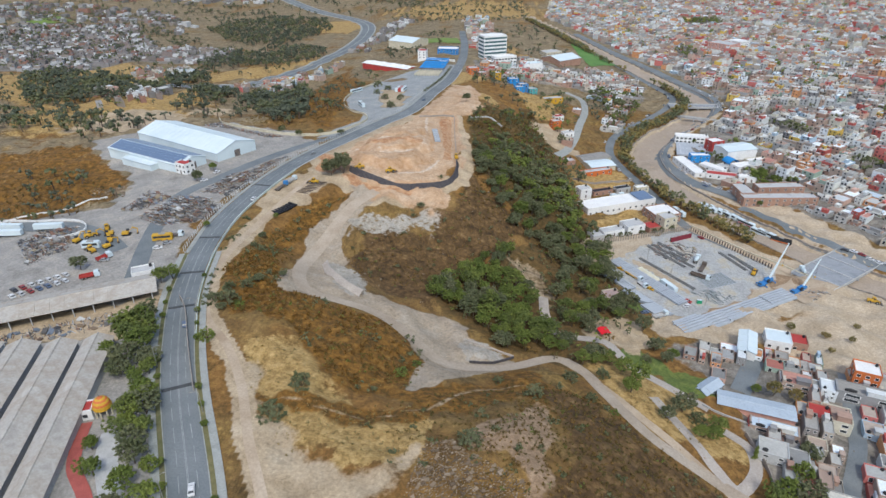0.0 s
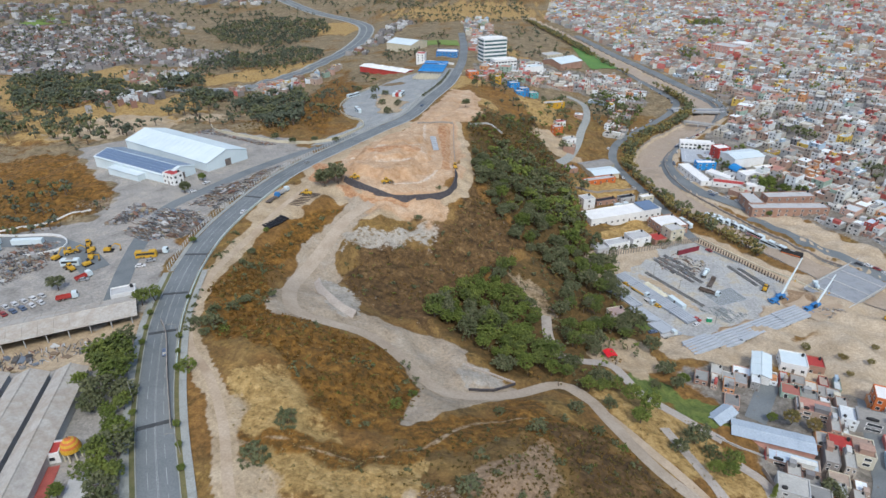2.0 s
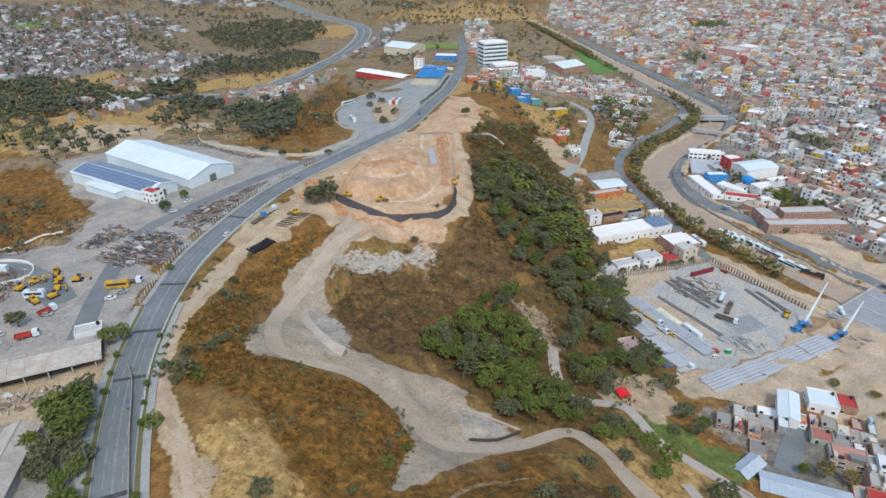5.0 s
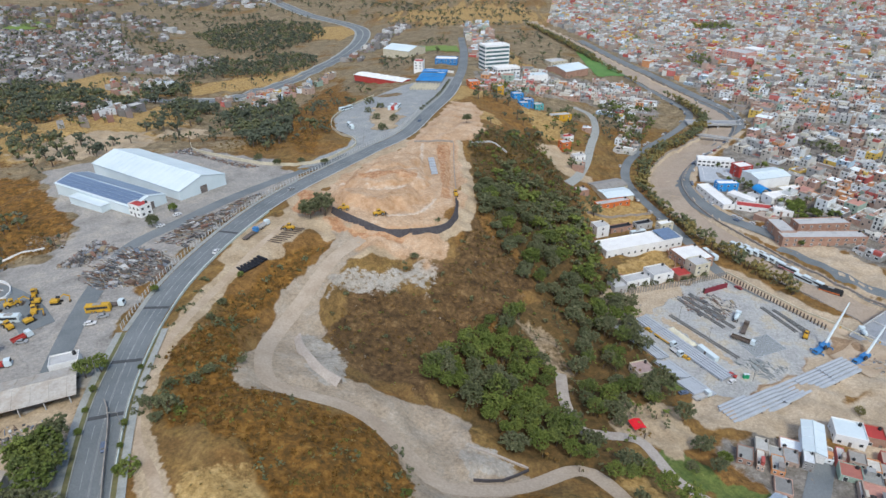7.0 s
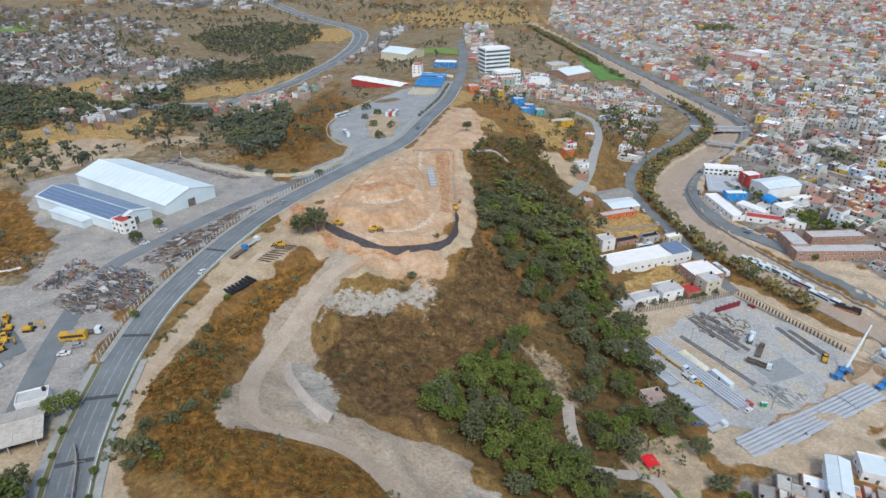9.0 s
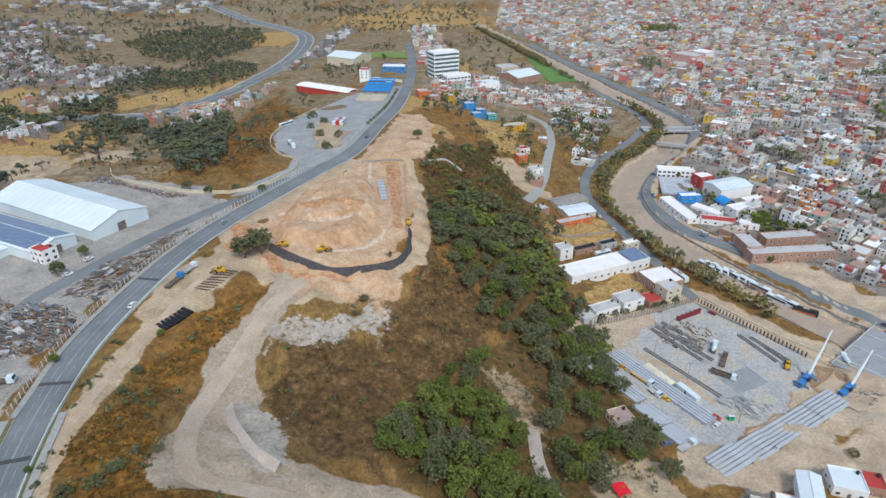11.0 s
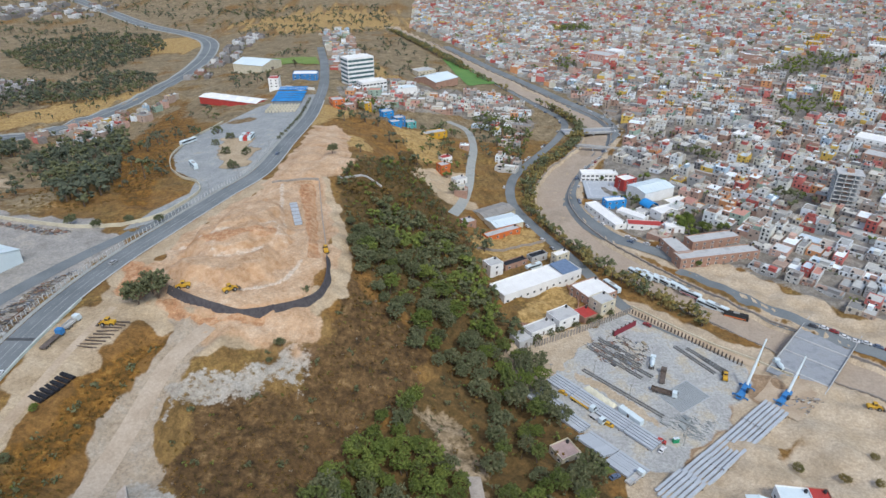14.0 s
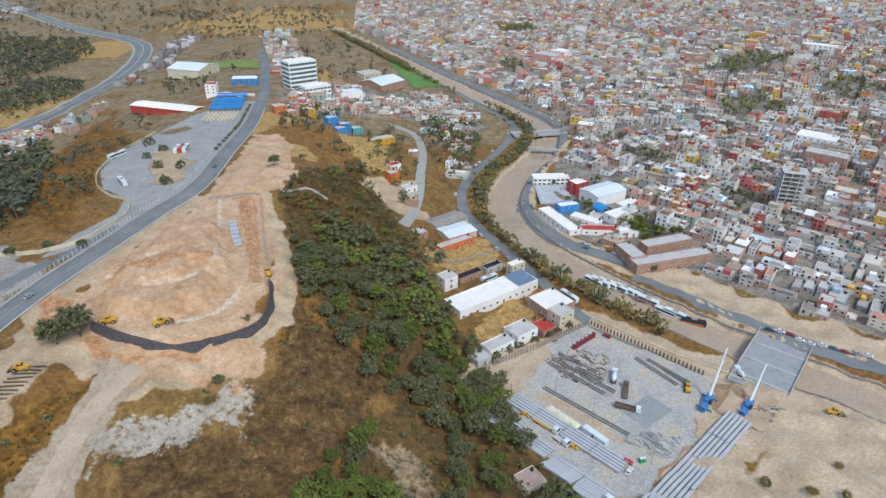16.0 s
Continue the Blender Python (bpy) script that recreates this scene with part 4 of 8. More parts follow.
def town(name, label, area, seed, turn, lot=(6.6, 10.0), keep=0.94, avoid=(), tall=(3.2, 6.2), far=0.0, single=None, muted=False, gap=(3.0, 5.5), fill=(0.7, 0.85, 0.93, 0.99), margin=4.0, storeys=(1, 1, 1, 1, 2, 2, 2, 2, 2, 3)):
    """Rows of houses wall to wall, in blocks with streets between them. One joined mesh."""
    r = np.random.default_rng(seed)
    p = np.array(area, float)
    ca, sa = math.cos(turn), math.sin(turn)
    q = p @ np.array([[ca, sa], [-sa, ca]])
    (u0, v0), (u1, v1) = q.min(0), q.max(0)
    spots = []
    v = v0
    while v < v1:
        deepness = lot[1] * r.uniform(0.75, 1.2)
        street = r.uniform(*gap)
        for row in (0, 1):
            u, run, stop = u0 + r.uniform(-60, 0), 0, r.uniform(40, 120)
            while u < u1:
                wdt = lot[0] * (r.uniform(1.7, 2.8) if r.random() < 0.05 else r.uniform(0.65, 1.35))
                run += wdt
                if r.random() < keep:
                    dd = deepness * r.choice(fill)
                    spots.append((u + wdt / 2, v + row * deepness + (dd / 2 if row == 0 else deepness - dd / 2), wdt, dd, row))
                else:
                    TREE_LOTS.append(((u + wdt / 2) * ca + (v + deepness) * sa, -(u + wdt / 2) * sa + (v + deepness) * ca, area))
                u += wdt
                if run > stop:
                    u, run, stop = u + r.uniform(*gap), 0, r.uniform(40, 120)
        v += 2 * deepness + street
    s = np.array(spots)
    x, y = s[:, 0] * ca + s[:, 1] * sa, -s[:, 0] * sa + s[:, 1] * ca
    ok = area_gap(x, y, area) < -2
    for a in avoid:
        ok &= area_gap(x, y, a) > margin
    s, x, y = s[ok], x[ok], y[ok]
    z = height(x, y)
    V, F, K = [], [], []

    def block(cx, cy, z0, z1, w, d, lip, k_wall, k_roof):
        """A box with a parapet and a sunk roof, turned with the town."""
        n = len(V)
        for zz, e in ((z0, 0), (z1, 0), (z1, 0.22), (z1 - lip, 0.22)):
            for a, b in ((-1, -1), (1, -1), (1, 1), (-1, 1)):
                du, dv = a * (w / 2 - e), b * (d / 2 - e)
                V.append((cx + du * ca + dv * sa, cy - du * sa + dv * ca, zz))
        for i in range(4):
            j = (i + 1) % 4
            for lay in range(3):
                F.append((n + lay * 4 + i, n + lay * 4 + j, n + lay * 4 + 4 + j, n + lay * 4 + 4 + i))
                K.append(k_wall)
        F.append((n + 12, n + 13, n + 14, n + 15))
        K.append(k_roof)

    def pane(cx, cy, zc, du, dv, w, h, side):
        """A window or door a hand proud of its wall."""
        n = len(V)
        for a, b in ((-1, -1), (1, -1), (1, 1), (-1, 1)):
            uu, vv = (du + a * w / 2, dv) if side == 0 else (du, dv + a * w / 2)
            V.append((cx + uu * ca + vv * sa, cy - uu * sa + vv * ca, zc + b * h / 2))
        F.append((n, n + 1, n + 2, n + 3))
        K.append(2)

    for (u, v, w, d, row), cx, cy, cz in zip(s, x, y, z):
        if single is not None and single(cx, cy):
            SINGLES.append((cx, cy, w, d, turn, row))
            continue
        floors = r.choice(storeys)
        h = 2.55 * floors + r.uniform(0.2, 1.1)
        block(cx, cy, cz - 3, cz + h, w - 0.1, d, r.uniform(0.2, 0.9), 0, 1)
        for _ in range(int(r.integers(0, 3)) if w > 5 else 0):
            a, b = r.uniform(0.8, 2.6), r.uniform(0.8, 2.2)
            du, dv = r.uniform(-0.5, 0.5) * (w - a - 0.8), r.uniform(-0.5, 0.5) * (d - b - 0.8)
            block(cx + du * ca + dv * sa, cy - du * sa + dv * ca, cz + h - 1.0, cz + h + r.uniform(0.0, 1.3), a, b, 0.1, 0, 1)
        if r.random() < 0.5:
            a, b = r.uniform(0.25, 0.7) * w, r.uniform(0.2, 0.5) * d
            du, dv = r.uniform(-0.5, 0.5) * (w - a - 0.8), r.uniform(-0.5, 0.5) * (d - b - 0.8)
            block(cx + du * ca + dv * sa, cy - du * sa + dv * ca, cz + h - 0.5, cz + h + 2.0, a, b, 0.15, 0, 1)
        if far and cy > far:
            continue
        for fl in range(int(floors)):
            for i in range(2):
                for side, sg in ((0, -1), (0, 1)):
                    if r.random() < 0.8:
                        pane(cx, cy, cz + 1.5 + 2.7 * fl, (i - 0.5) * w * 0.45, sg * (d / 2 + 0.05), 1.2, 1.2 if r.random() < 0.8 else 2.0, 0)
        if r.random() < 0.6:
            n0 = len(V)
            du, dv = r.uniform(-0.3, 0.3) * w, r.uniform(-0.3, 0.3) * d
            tx, ty = cx + du * ca + dv * sa, cy - du * sa + dv * ca
            for zz, rr in ((cz + h - 0.4, 0.6), (cz + h + 0.8, 0.6), (cz + h + 1.1, 0.25)):
                for i in range(6):
                    V.append((tx + rr * math.cos(i * 1.0472), ty + rr * math.sin(i * 1.0472), zz))
            for lay in (0, 6):
                for i in range(6):
                    F.append((n0 + lay + i, n0 + lay + (i + 1) % 6, n0 + lay + 6 + (i + 1) % 6, n0 + lay + 6 + i))
                    K.append(3)
            F.append(tuple(n0 + 12 + i for i in range(6)))
            K.append(3)
    ob = new(name, mesh_of(name, V, F, [MUTED_WALL if muted else CITY_WALL, MUTED_ROOF if muted else CITY_ROOF, WINDOW_DARK, TANK_BLACK], K))
    tagged(ob, label, "houses", kind="stuff")
    return len(s)


SCHOOL = [(146, 500), (156, 545), (200, 585), (226, 540), (220, 500), (178, 455), (160, 455)]
BRICK_SCHOOL = [(168, 408), (190, 440), (228, 438), (232, 410), (200, 400)]
PLAZA = [(188, 404), (207, 402), (222, 376), (240, 349), (262, 324), (292, 296), (270, 280), (236, 300), (214, 330), (193, 368)]
FIELD_EAST = [(100, 985), (140, 995), (178, 860), (120, 820)]
PARKS = [[(250, 900), (280, 905), (285, 950), (255, 950)], [(262, 560), (285, 555), (288, 590), (266, 592)], [(400, 640), (450, 640), (460, 690), (410, 690)], [(520, 640), (570, 650), (565, 690), (520, 680)],
         [(480, 760), (560, 770), (540, 830), (470, 810)], [(330, 1180), (400, 1170), (400, 1240), (340, 1230)], [(285, 470), (305, 470), (305, 490), (285, 490)], [(200, 440), (222, 446), (216, 470), (196, 462)]]
HIDDEN = [SCHOOL, BRICK_SCHOOL, PLAZA] + PARKS
near_town = lambda x, y: y < 432 and x < 300
NORTH_CUT = 640
south_part = [(176, 446), (196, 424), (206, 402), (222, 376), (240, 349), (262, 324), (292, 296), (330, 275), (420, 360), (600, 590), (640, 640), (240, 640), (215, 605), (180, 562), (160, 528), (156, 498), (164, 462)]
north_part = [(242, 646), (645, 646), (1090, 1100), (1090, 1260), (780, 1480), (340, 1780), (130, 1620), (92, 1300), (142, 1110), (178, 965), (208, 860), (236, 760), (250, 700)]
town("town_houses", "dense flat-roofed brick and concrete houses in many colours", south_part, 11, 0.9, (7.2, 11.5), avoid=HIDDEN, single=near_town, keep=0.9)
town("town_houses", "dense flat-roofed brick and concrete houses in many colours", north_part, 21, 0.62, (7.8, 12.5), 0.9, avoid=HIDDEN, far=820)
town("valley_houses", "small crowded flat-roofed houses between hill and river", CITY_MID, 12, 0.2, (7.0, 9.5), 0.86, storeys=(1, 1, 1, 1, 2), avoid=[FIELD_EAST, [(60, 790), (104, 790), (104, 900), (60, 900)], [(-30, 770), (20, 765), (20, 810), (-30, 815)]])
WEST_BLOCKS = [(-820, 1066), (-742, 1103), (-668, 1144), (-567, 1000), (-526, 945), (-405, 952), (-373, 874), (-414, 836), (-510, 842), (-513, 739), (-544, 705), (-640, 720), (-900, 900)]
town("hillside_houses", "distant grey houses among trees", WEST_BLOCKS, 13, -0.3, (8, 10), 0.74, storeys=(1, 1, 1, 2), gap=(4.0, 9.0), far=1, muted=True)
town("hillside_houses", "far grey houses on the rising ground", [(-760, 1130), (-668, 1165), (-540, 1050), (-560, 1180), (-700, 1320), (-1000, 1350), (-1100, 1150), (-900, 1060)], 23, 0.2, (9, 12), 0.4, gap=(6.0, 14.0), far=1, muted=True)
town("bank_houses", "low pale houses among trees beside the river road", [(98, 585), (112, 640), (106, 700), (140, 712), (160, 690), (146, 652), (124, 604)], 27, 0.5, (7, 9), 0.45, storeys=(1, 1, 2), gap=(3.0, 7.0), avoid=[[(90, 540), (112, 552), (130, 596), (116, 618), (102, 590)]])
town("slope_street_houses", "small houses along the slope street", [(58, 520), (66, 520), (76, 550), (84, 590), (88, 625), (78, 628), (72, 585), (64, 550)], 28, 0.25, (7, 8), 0.5, storeys=(1, 1, 2), gap=(3.0, 7.0), avoid=[[(48, 536), (74, 536), (74, 590), (48, 590)]])
town("highway_houses", "pale houses along the foot of the highway", [(-300, 689), (-269, 734), (-214, 762), (-205, 725), (-250, 695), (-286, 668)], 24, 0.55, (5.5, 7), 0.7, far=1, gap=(4.0, 8.0))
town("ravine_houses", "small pale houses in a row between trees", [(-362, 515), (-335, 572), (-312, 568), (-341, 503)], 25, 0.9, (5.5, 6.5), 0.6, far=1, muted=True, gap=(4.0, 8.0))
town("valley_west_houses", "houses with tiled roofs among dry fields", [(-468, 763), (-395, 800), (-372, 744), (-400, 665), (-425, 700)], 26, 0.5, (6, 7), 0.55, far=1, gap=(4.0, 9.0))
town("far_houses", "distant houses along the highway", [(-215, 880), (-205, 1000), (-200, 1250), (-160, 1250), (-170, 1000), (-190, 850)], 15, 0.1, (9, 14), 0.5, far=1, muted=True)
town("roadside_houses", "low houses below the highway", [(-232, 735), (-200, 800), (-190, 790), (-225, 660), (-262, 640), (-270, 680)], 16, 0.5, (7, 9), 0.7)
town("street_houses", "houses along the road beyond the field", [(-35, 850), (-45, 1000), (-70, 1250), (-20, 1250), (0, 1000), (10, 850)], 17, 0.1, (8, 11), 0.6, far=1)
town("ravine_houses", "small houses among dry trees", [(-330, 560), (-300, 600), (-380, 620), (-430, 590), (-380, 560)], 18, 0.4, (8, 12), 0.35)
town("north_west_houses", "distant low houses on the far hills", [(-900, 1400), (-500, 1500), (-520, 1650), (-950, 1600)], 19, 0.4, (11, 16), 0.35, far=1, muted=True)
town("village_houses", "flat-roofed village houses", VILLAGE, 14, 0.332, (5.4, 8.4), 0.99, gap=(0.3, 1.2), fill=(0.9, 0.96, 1.0), margin=1.0, avoid=[[(90, 196), (96, 205), (124, 196), (118, 180)], [(84, 194), (92, 214), (102, 212), (96, 196)], [(108, 228), (100, 205), (112, 203), (124, 228)], [(96, 145), (96, 166), (100, 180), (84, 180)],
                                                                                          [(150, 224), (157, 222), (143, 176), (128, 150), (120, 152), (136, 180)], [(108, 204), (128, 210), (132, 200), (110, 196)]], single=lambda x, y: True)
town("slope_houses", "flat-roofed houses on the slope", [(90, 540), (112, 552), (130, 596), (116, 618), (102, 590)], 22, 0.5, (9, 11), 0.8, single=lambda x, y: True)


# ---- trees and shrubs ----
def leaf_material(name, cols):
    n = Nodes(name)
    info = n.t.nodes.new("ShaderNodeObjectInfo").outputs["Random"]
    isl = n.t.nodes.new("ShaderNodeNewGeometry").outputs["Random Per Island"]
    where = n.t.nodes.new("ShaderNodeNewGeometry").outputs["Position"]
    tone = n.math("FRACT", n.math("ADD", info, n.math("MULTIPLY", n.noise(0.11, 2, 0.5, where), 1.6)))
    k = len(cols)
    c = n.ramp(tone, [(i / (k - 1), q) for i, q in enumerate(cols)])
    c = n.mix(0.8, c, n.ramp(isl, [(0.0, (0.62, 0.62, 0.62)), (0.6, (0.95, 0.95, 0.92)), (1.0, (1.2, 1.18, 1.08))]), "MULTIPLY")
    m = n.done(c, 0.8)
    glow = n.t.nodes.new("ShaderNodeBsdfTranslucent")
    both = n.t.nodes.new("ShaderNodeMixShader")
    n.put(glow, "Color", c)
    both.inputs[0].default_value = 0.4
    n.t.links.new(n.b.outputs[0], both.inputs[1])
    n.t.links.new(glow.outputs[0], both.inputs[2])
    n.t.links.new(both.outputs[0], n.t.nodes["Material Output"].inputs[0])
    return m


LEAF_GREEN = leaf_material("leaf_green", [(0.128, 0.166, 0.042), (0.166, 0.214, 0.050), (0.220, 0.262, 0.064), (0.132, 0.164, 0.058)])
LEAF_OLIVE = leaf_material("leaf_olive", [(0.150, 0.168, 0.088), (0.195, 0.206, 0.112), (0.128, 0.146, 0.070), (0.228, 0.230, 0.126)])
LEAF_GOLD = leaf_material("leaf_gold", [(0.260, 0.225, 0.085), (0.320, 0.250, 0.095), (0.205, 0.200, 0.078), (0.340, 0.240, 0.090)])
LEAF_DRY = leaf_material("leaf_dry", [(0.204, 0.132, 0.043), (0.138, 0.118, 0.043), (0.264, 0.155, 0.047), (0.162, 0.129, 0.052)])
LEAF_RUST = leaf_material("leaf_rust", [(0.187, 0.101, 0.026), (0.252, 0.140, 0.034), (0.131, 0.101, 0.030), (0.224, 0.169, 0.051)])
LEAF_STRAW = leaf_material("leaf_straw", [(0.30, 0.235, 0.105), (0.38, 0.30, 0.145), (0.24, 0.19, 0.085), (0.34, 0.25, 0.10)])
LEAF_GREY = leaf_material("dead_twigs", [(0.30, 0.25, 0.19), (0.38, 0.32, 0.25), (0.24, 0.195, 0.14), (0.33, 0.27, 0.20)])
# far foliage: the greying of distance haze is mixed into these leaf tones
LEAF_HAZED = leaf_material("leaf_hazed_green", [(0.120, 0.140, 0.098), (0.150, 0.168, 0.118), (0.100, 0.122, 0.084), (0.175, 0.178, 0.122)])


KNOT = np.array([(1, 0, 0), (0, 1, 0), (-1, 0, 0), (0, -1, 0), (0, 0, 1), (0, 0, -1)], float)
KNOT_F = [(i, (i + 1) % 4, 4) for i in range(4)] + [((i + 1) % 4, i, 5) for i in range(4)]


def leaf_cloud(r, centres, sizes, per, leaf, V, F, knot=0.72):
    """Loose leaves round each centre, over a dense knot of foliage."""
    for c, s in zip(centres, sizes):
        if knot:
            n0 = len(V)
            turn = r.uniform(0, 1.57)
            spin = np.array([[math.cos(turn), math.sin(turn), 0], [-math.sin(turn), math.cos(turn), 0], [0, 0, 0.85]])
            V.extend(c + (KNOT * s * knot * r.uniform(0.7, 1.3, (6, 1))) @ spin)
            F.extend([(n0 + i, n0 + j, n0 + k) for i, j, k in KNOT_F])
        d = r.normal(size=(per, 3))
        d /= np.linalg.norm(d, axis=1)[:, None]
        at = c + d * s * r.uniform(0.6, 1.1, (per, 1)) * np.array([1, 1, 0.85])
        a = r.normal(size=(per, 3)) * 0.35 + d + np.array([0, 0, 0.3])
        a /= np.linalg.norm(a, axis=1)[:, None]
        u = np.cross(a, r.normal(size=(per, 3)))
        u /= np.linalg.norm(u, axis=1)[:, None]
        w = np.cross(a, u)
        e = leaf * r.uniform(0.6, 1.3, (per, 1))
        n0 = len(V)
        V.extend(np.stack([at - u * e * 0.5, at + w * e * 0.32, at + u * e * 0.5, at - w * e * 0.32], 1).reshape(-1, 3))
        F.extend([(n0 + 4 * i, n0 + 4 * i + 1, n0 + 4 * i + 2, n0 + 4 * i + 3) for i in range(per)])


def tree_meshes(seed, tall, wide, clumps, per, leaf, lean=0.5, low=0.35):
    """A trunk with limbs, and a crown of loose leaf clumps round the ends of the limbs."""
    r = np.random.default_rng(seed)
    bole = Shape()
    fork = np.array([r.uniform(-0.1, 0.1) * tall, r.uniform(-0.1, 0.1) * tall, tall * low])
    bole.tube((0, 0, -0.6), fork, 0.05 * tall * 0.6, 0.035 * tall * 0.6, 7)
    ends = []
    for i in range(6):
        a = 2 * math.pi * i / 6 + r.uniform(-0.4, 0.4)
        e = np.array([math.cos(a) * wide * r.uniform(0.3, 0.6), math.sin(a) * wide * r.uniform(0.3, 0.6), tall * r.uniform(0.55, 0.85)])
        bole.tube(fork, e, 0.02 * tall * 0.6, 0.006 * tall, 5)
        ends.append(e)
    V, F, cs, ss = [], [], [], []
    knobs = [(r.uniform(0, 6.283), r.uniform(-0.2, 0.9), r.uniform(0.12, 0.3)) for _ in range(5)]
    for i in range(clumps):
        az, up = r.uniform(0, 6.283), r.uniform(-0.45, 1.0)
        flat = math.sqrt(max(0.0, 1 - up * up))
        swell = 1 + sum(k * max(0.0, math.cos(az - a) * flat + up * b) ** 3 for a, b, k in knobs) - 0.12
        reach = swell * r.uniform(0.45, 0.98)
        cs.append(np.array([math.cos(az) * flat * wide * 0.62 * reach, math.sin(az) * flat * wide * 0.62 * reach, tall * (0.6 + 0.36 * up * reach)]))
        ss.append(wide * r.uniform(0.075, 0.14))
    leaf_cloud(r, cs, ss, per, leaf, V, F)
    return bole.mesh("trunk", BARK), V, F


TREE_KINDS = []
for i, (tall, wide, leafmat) in enumerate([(8, 4.6, LEAF_GREEN), (10, 5.0, LEAF_GREEN), (7, 5.0, LEAF_OLIVE), (5.5, 4.4, LEAF_OLIVE), (9, 5.6, LEAF_OLIVE), (6.5, 3.6, LEAF_GREEN), (9, 4.8, LEAF_GOLD), (6, 4.6, LEAF_GOLD)]):
    trunk, V, F = tree_meshes(40 + i, tall, wide * 1.22, 150, 7, 0.6)
    TREE_KINDS.append((trunk, mesh_of("crown", V, F, leafmat), tall, wide))
for i, (tall, wide, leafmat) in enumerate([(5.2, 3.3, LEAF_OLIVE), (4.6, 3.4, LEAF_GREEN)]):
    # a round bush with its crown down to the ground
    rr = np.random.default_rng(140 + i)
    cs, DV, DF = [], [], []
    for k in range(70):
        az, el = rr.uniform(0, 6.283), math.asin(rr.uniform(0.0, 1.0))
        reach = rr.uniform(0.62, 0.95) * (1 + 0.12 * math.sin(3 * az + i))
        cs.append(np.array([math.cos(az) * math.cos(el) * wide * reach, math.sin(az) * math.cos(el) * wide * reach, 0.5 + math.sin(el) * tall * 0.8 * reach]))
    leaf_cloud(rr, cs, rr.uniform(0.4, 0.75, 70), 14, 0.38, DV, DF)
    stem = Shape()
    for k in range(5):
        stem.tube((0, 0, -0.5), (1.6 * math.cos(k * 1.26), 1.6 * math.sin(k * 1.26), tall * 0.6), 0.14, 0.04, 5)
    TREE_KINDS.append((stem.mesh("trunk", BARK), mesh_of("crown", DV, DF, leafmat), tall, wide))
rr = np.random.default_rng(77)
CV, CF = [], []
leaf_cloud(rr, [np.array([rr.normal() * 0.25, rr.normal() * 0.25, 1.0 + 7.5 * k / 30]) for k in range(30)], [1.1 * (1 - k / 36) + 0.15 for k in range(30)], 16, 0.5, CV, CF)
TREE_KINDS.append((Shape().tube((0, 0, -0.5), (0, 0, 6), 0.18, 0.06, 6).mesh("trunk", BARK), mesh_of("crown", CV, CF, LEAF_GREEN), 9, 1.4))
TREE_LABELS = ["bushy dark green tree with a rounded crown", "tall leafy green tree", "grey-green mesquite tree with a wide crown", "low spreading olive-grey tree", "large grey-green mesquite tree",
               "small bright green tree", "yellow-olive riverside tree in dry season", "thin golden-brown dry season tree", "round grey-green bush with leaves down to the ground",
               "round dark green bush with leaves down to the ground", "slender dark cypress tree"]
made_trees = 0


def tree(kind, x, y, size=1.0, group="trees", rng=np.random.default_rng(9)):
    global made_trees
    trunk, crown, tall, wide = TREE_KINDS[kind]
    ob = new("tree")
    ob.matrix_basis = Matrix.Translation((x, y, hz(x, y))) @ Matrix.Rotation(rng.uniform(0, 6.28), 4, "Z") @ Matrix.Diagonal((size * rng.uniform(0.9, 1.1), size * rng.uniform(0.9, 1.1), size * rng.uniform(0.85, 1.1), 1))
    new("trunk", trunk).parent = ob
    new("crown", crown).parent = ob
    tagged(ob, TREE_LABELS[kind], "tree", group)
    made_trees += 1
    return ob


def scatter(area, gap, seed, keep=1.0):
    """Places in an area, no two nearer than gap."""
    r = np.random.default_rng(seed)
    p = np.array(area, float)
    (x0, y0), (x1, y1) = p.min(0), p.max(0)
    n = int((x1 - x0) * (y1 - y0) / gap ** 2 * 2.2) + 4
    c = np.stack([r.uniform(x0, x1, n), r.uniform(y0, y1, n)], 1)
    c = c[area_gap(c[:, 0], c[:, 1], area) < 0]
    out = []
    cells = {}
    for q in c:
        k = (int(q[0] // gap), int(q[1] // gap))
        near = [o for i in (-1, 0, 1) for j in (-1, 0, 1) for o in cells.get((k[0] + i, k[1] + j), ())]
        if all((q[0] - o[0]) ** 2 + (q[1] - o[1]) ** 2 > gap * gap for o in near) and r.random() < keep:
            out.append(q)
            cells.setdefault(k, []).append(q)
    return out


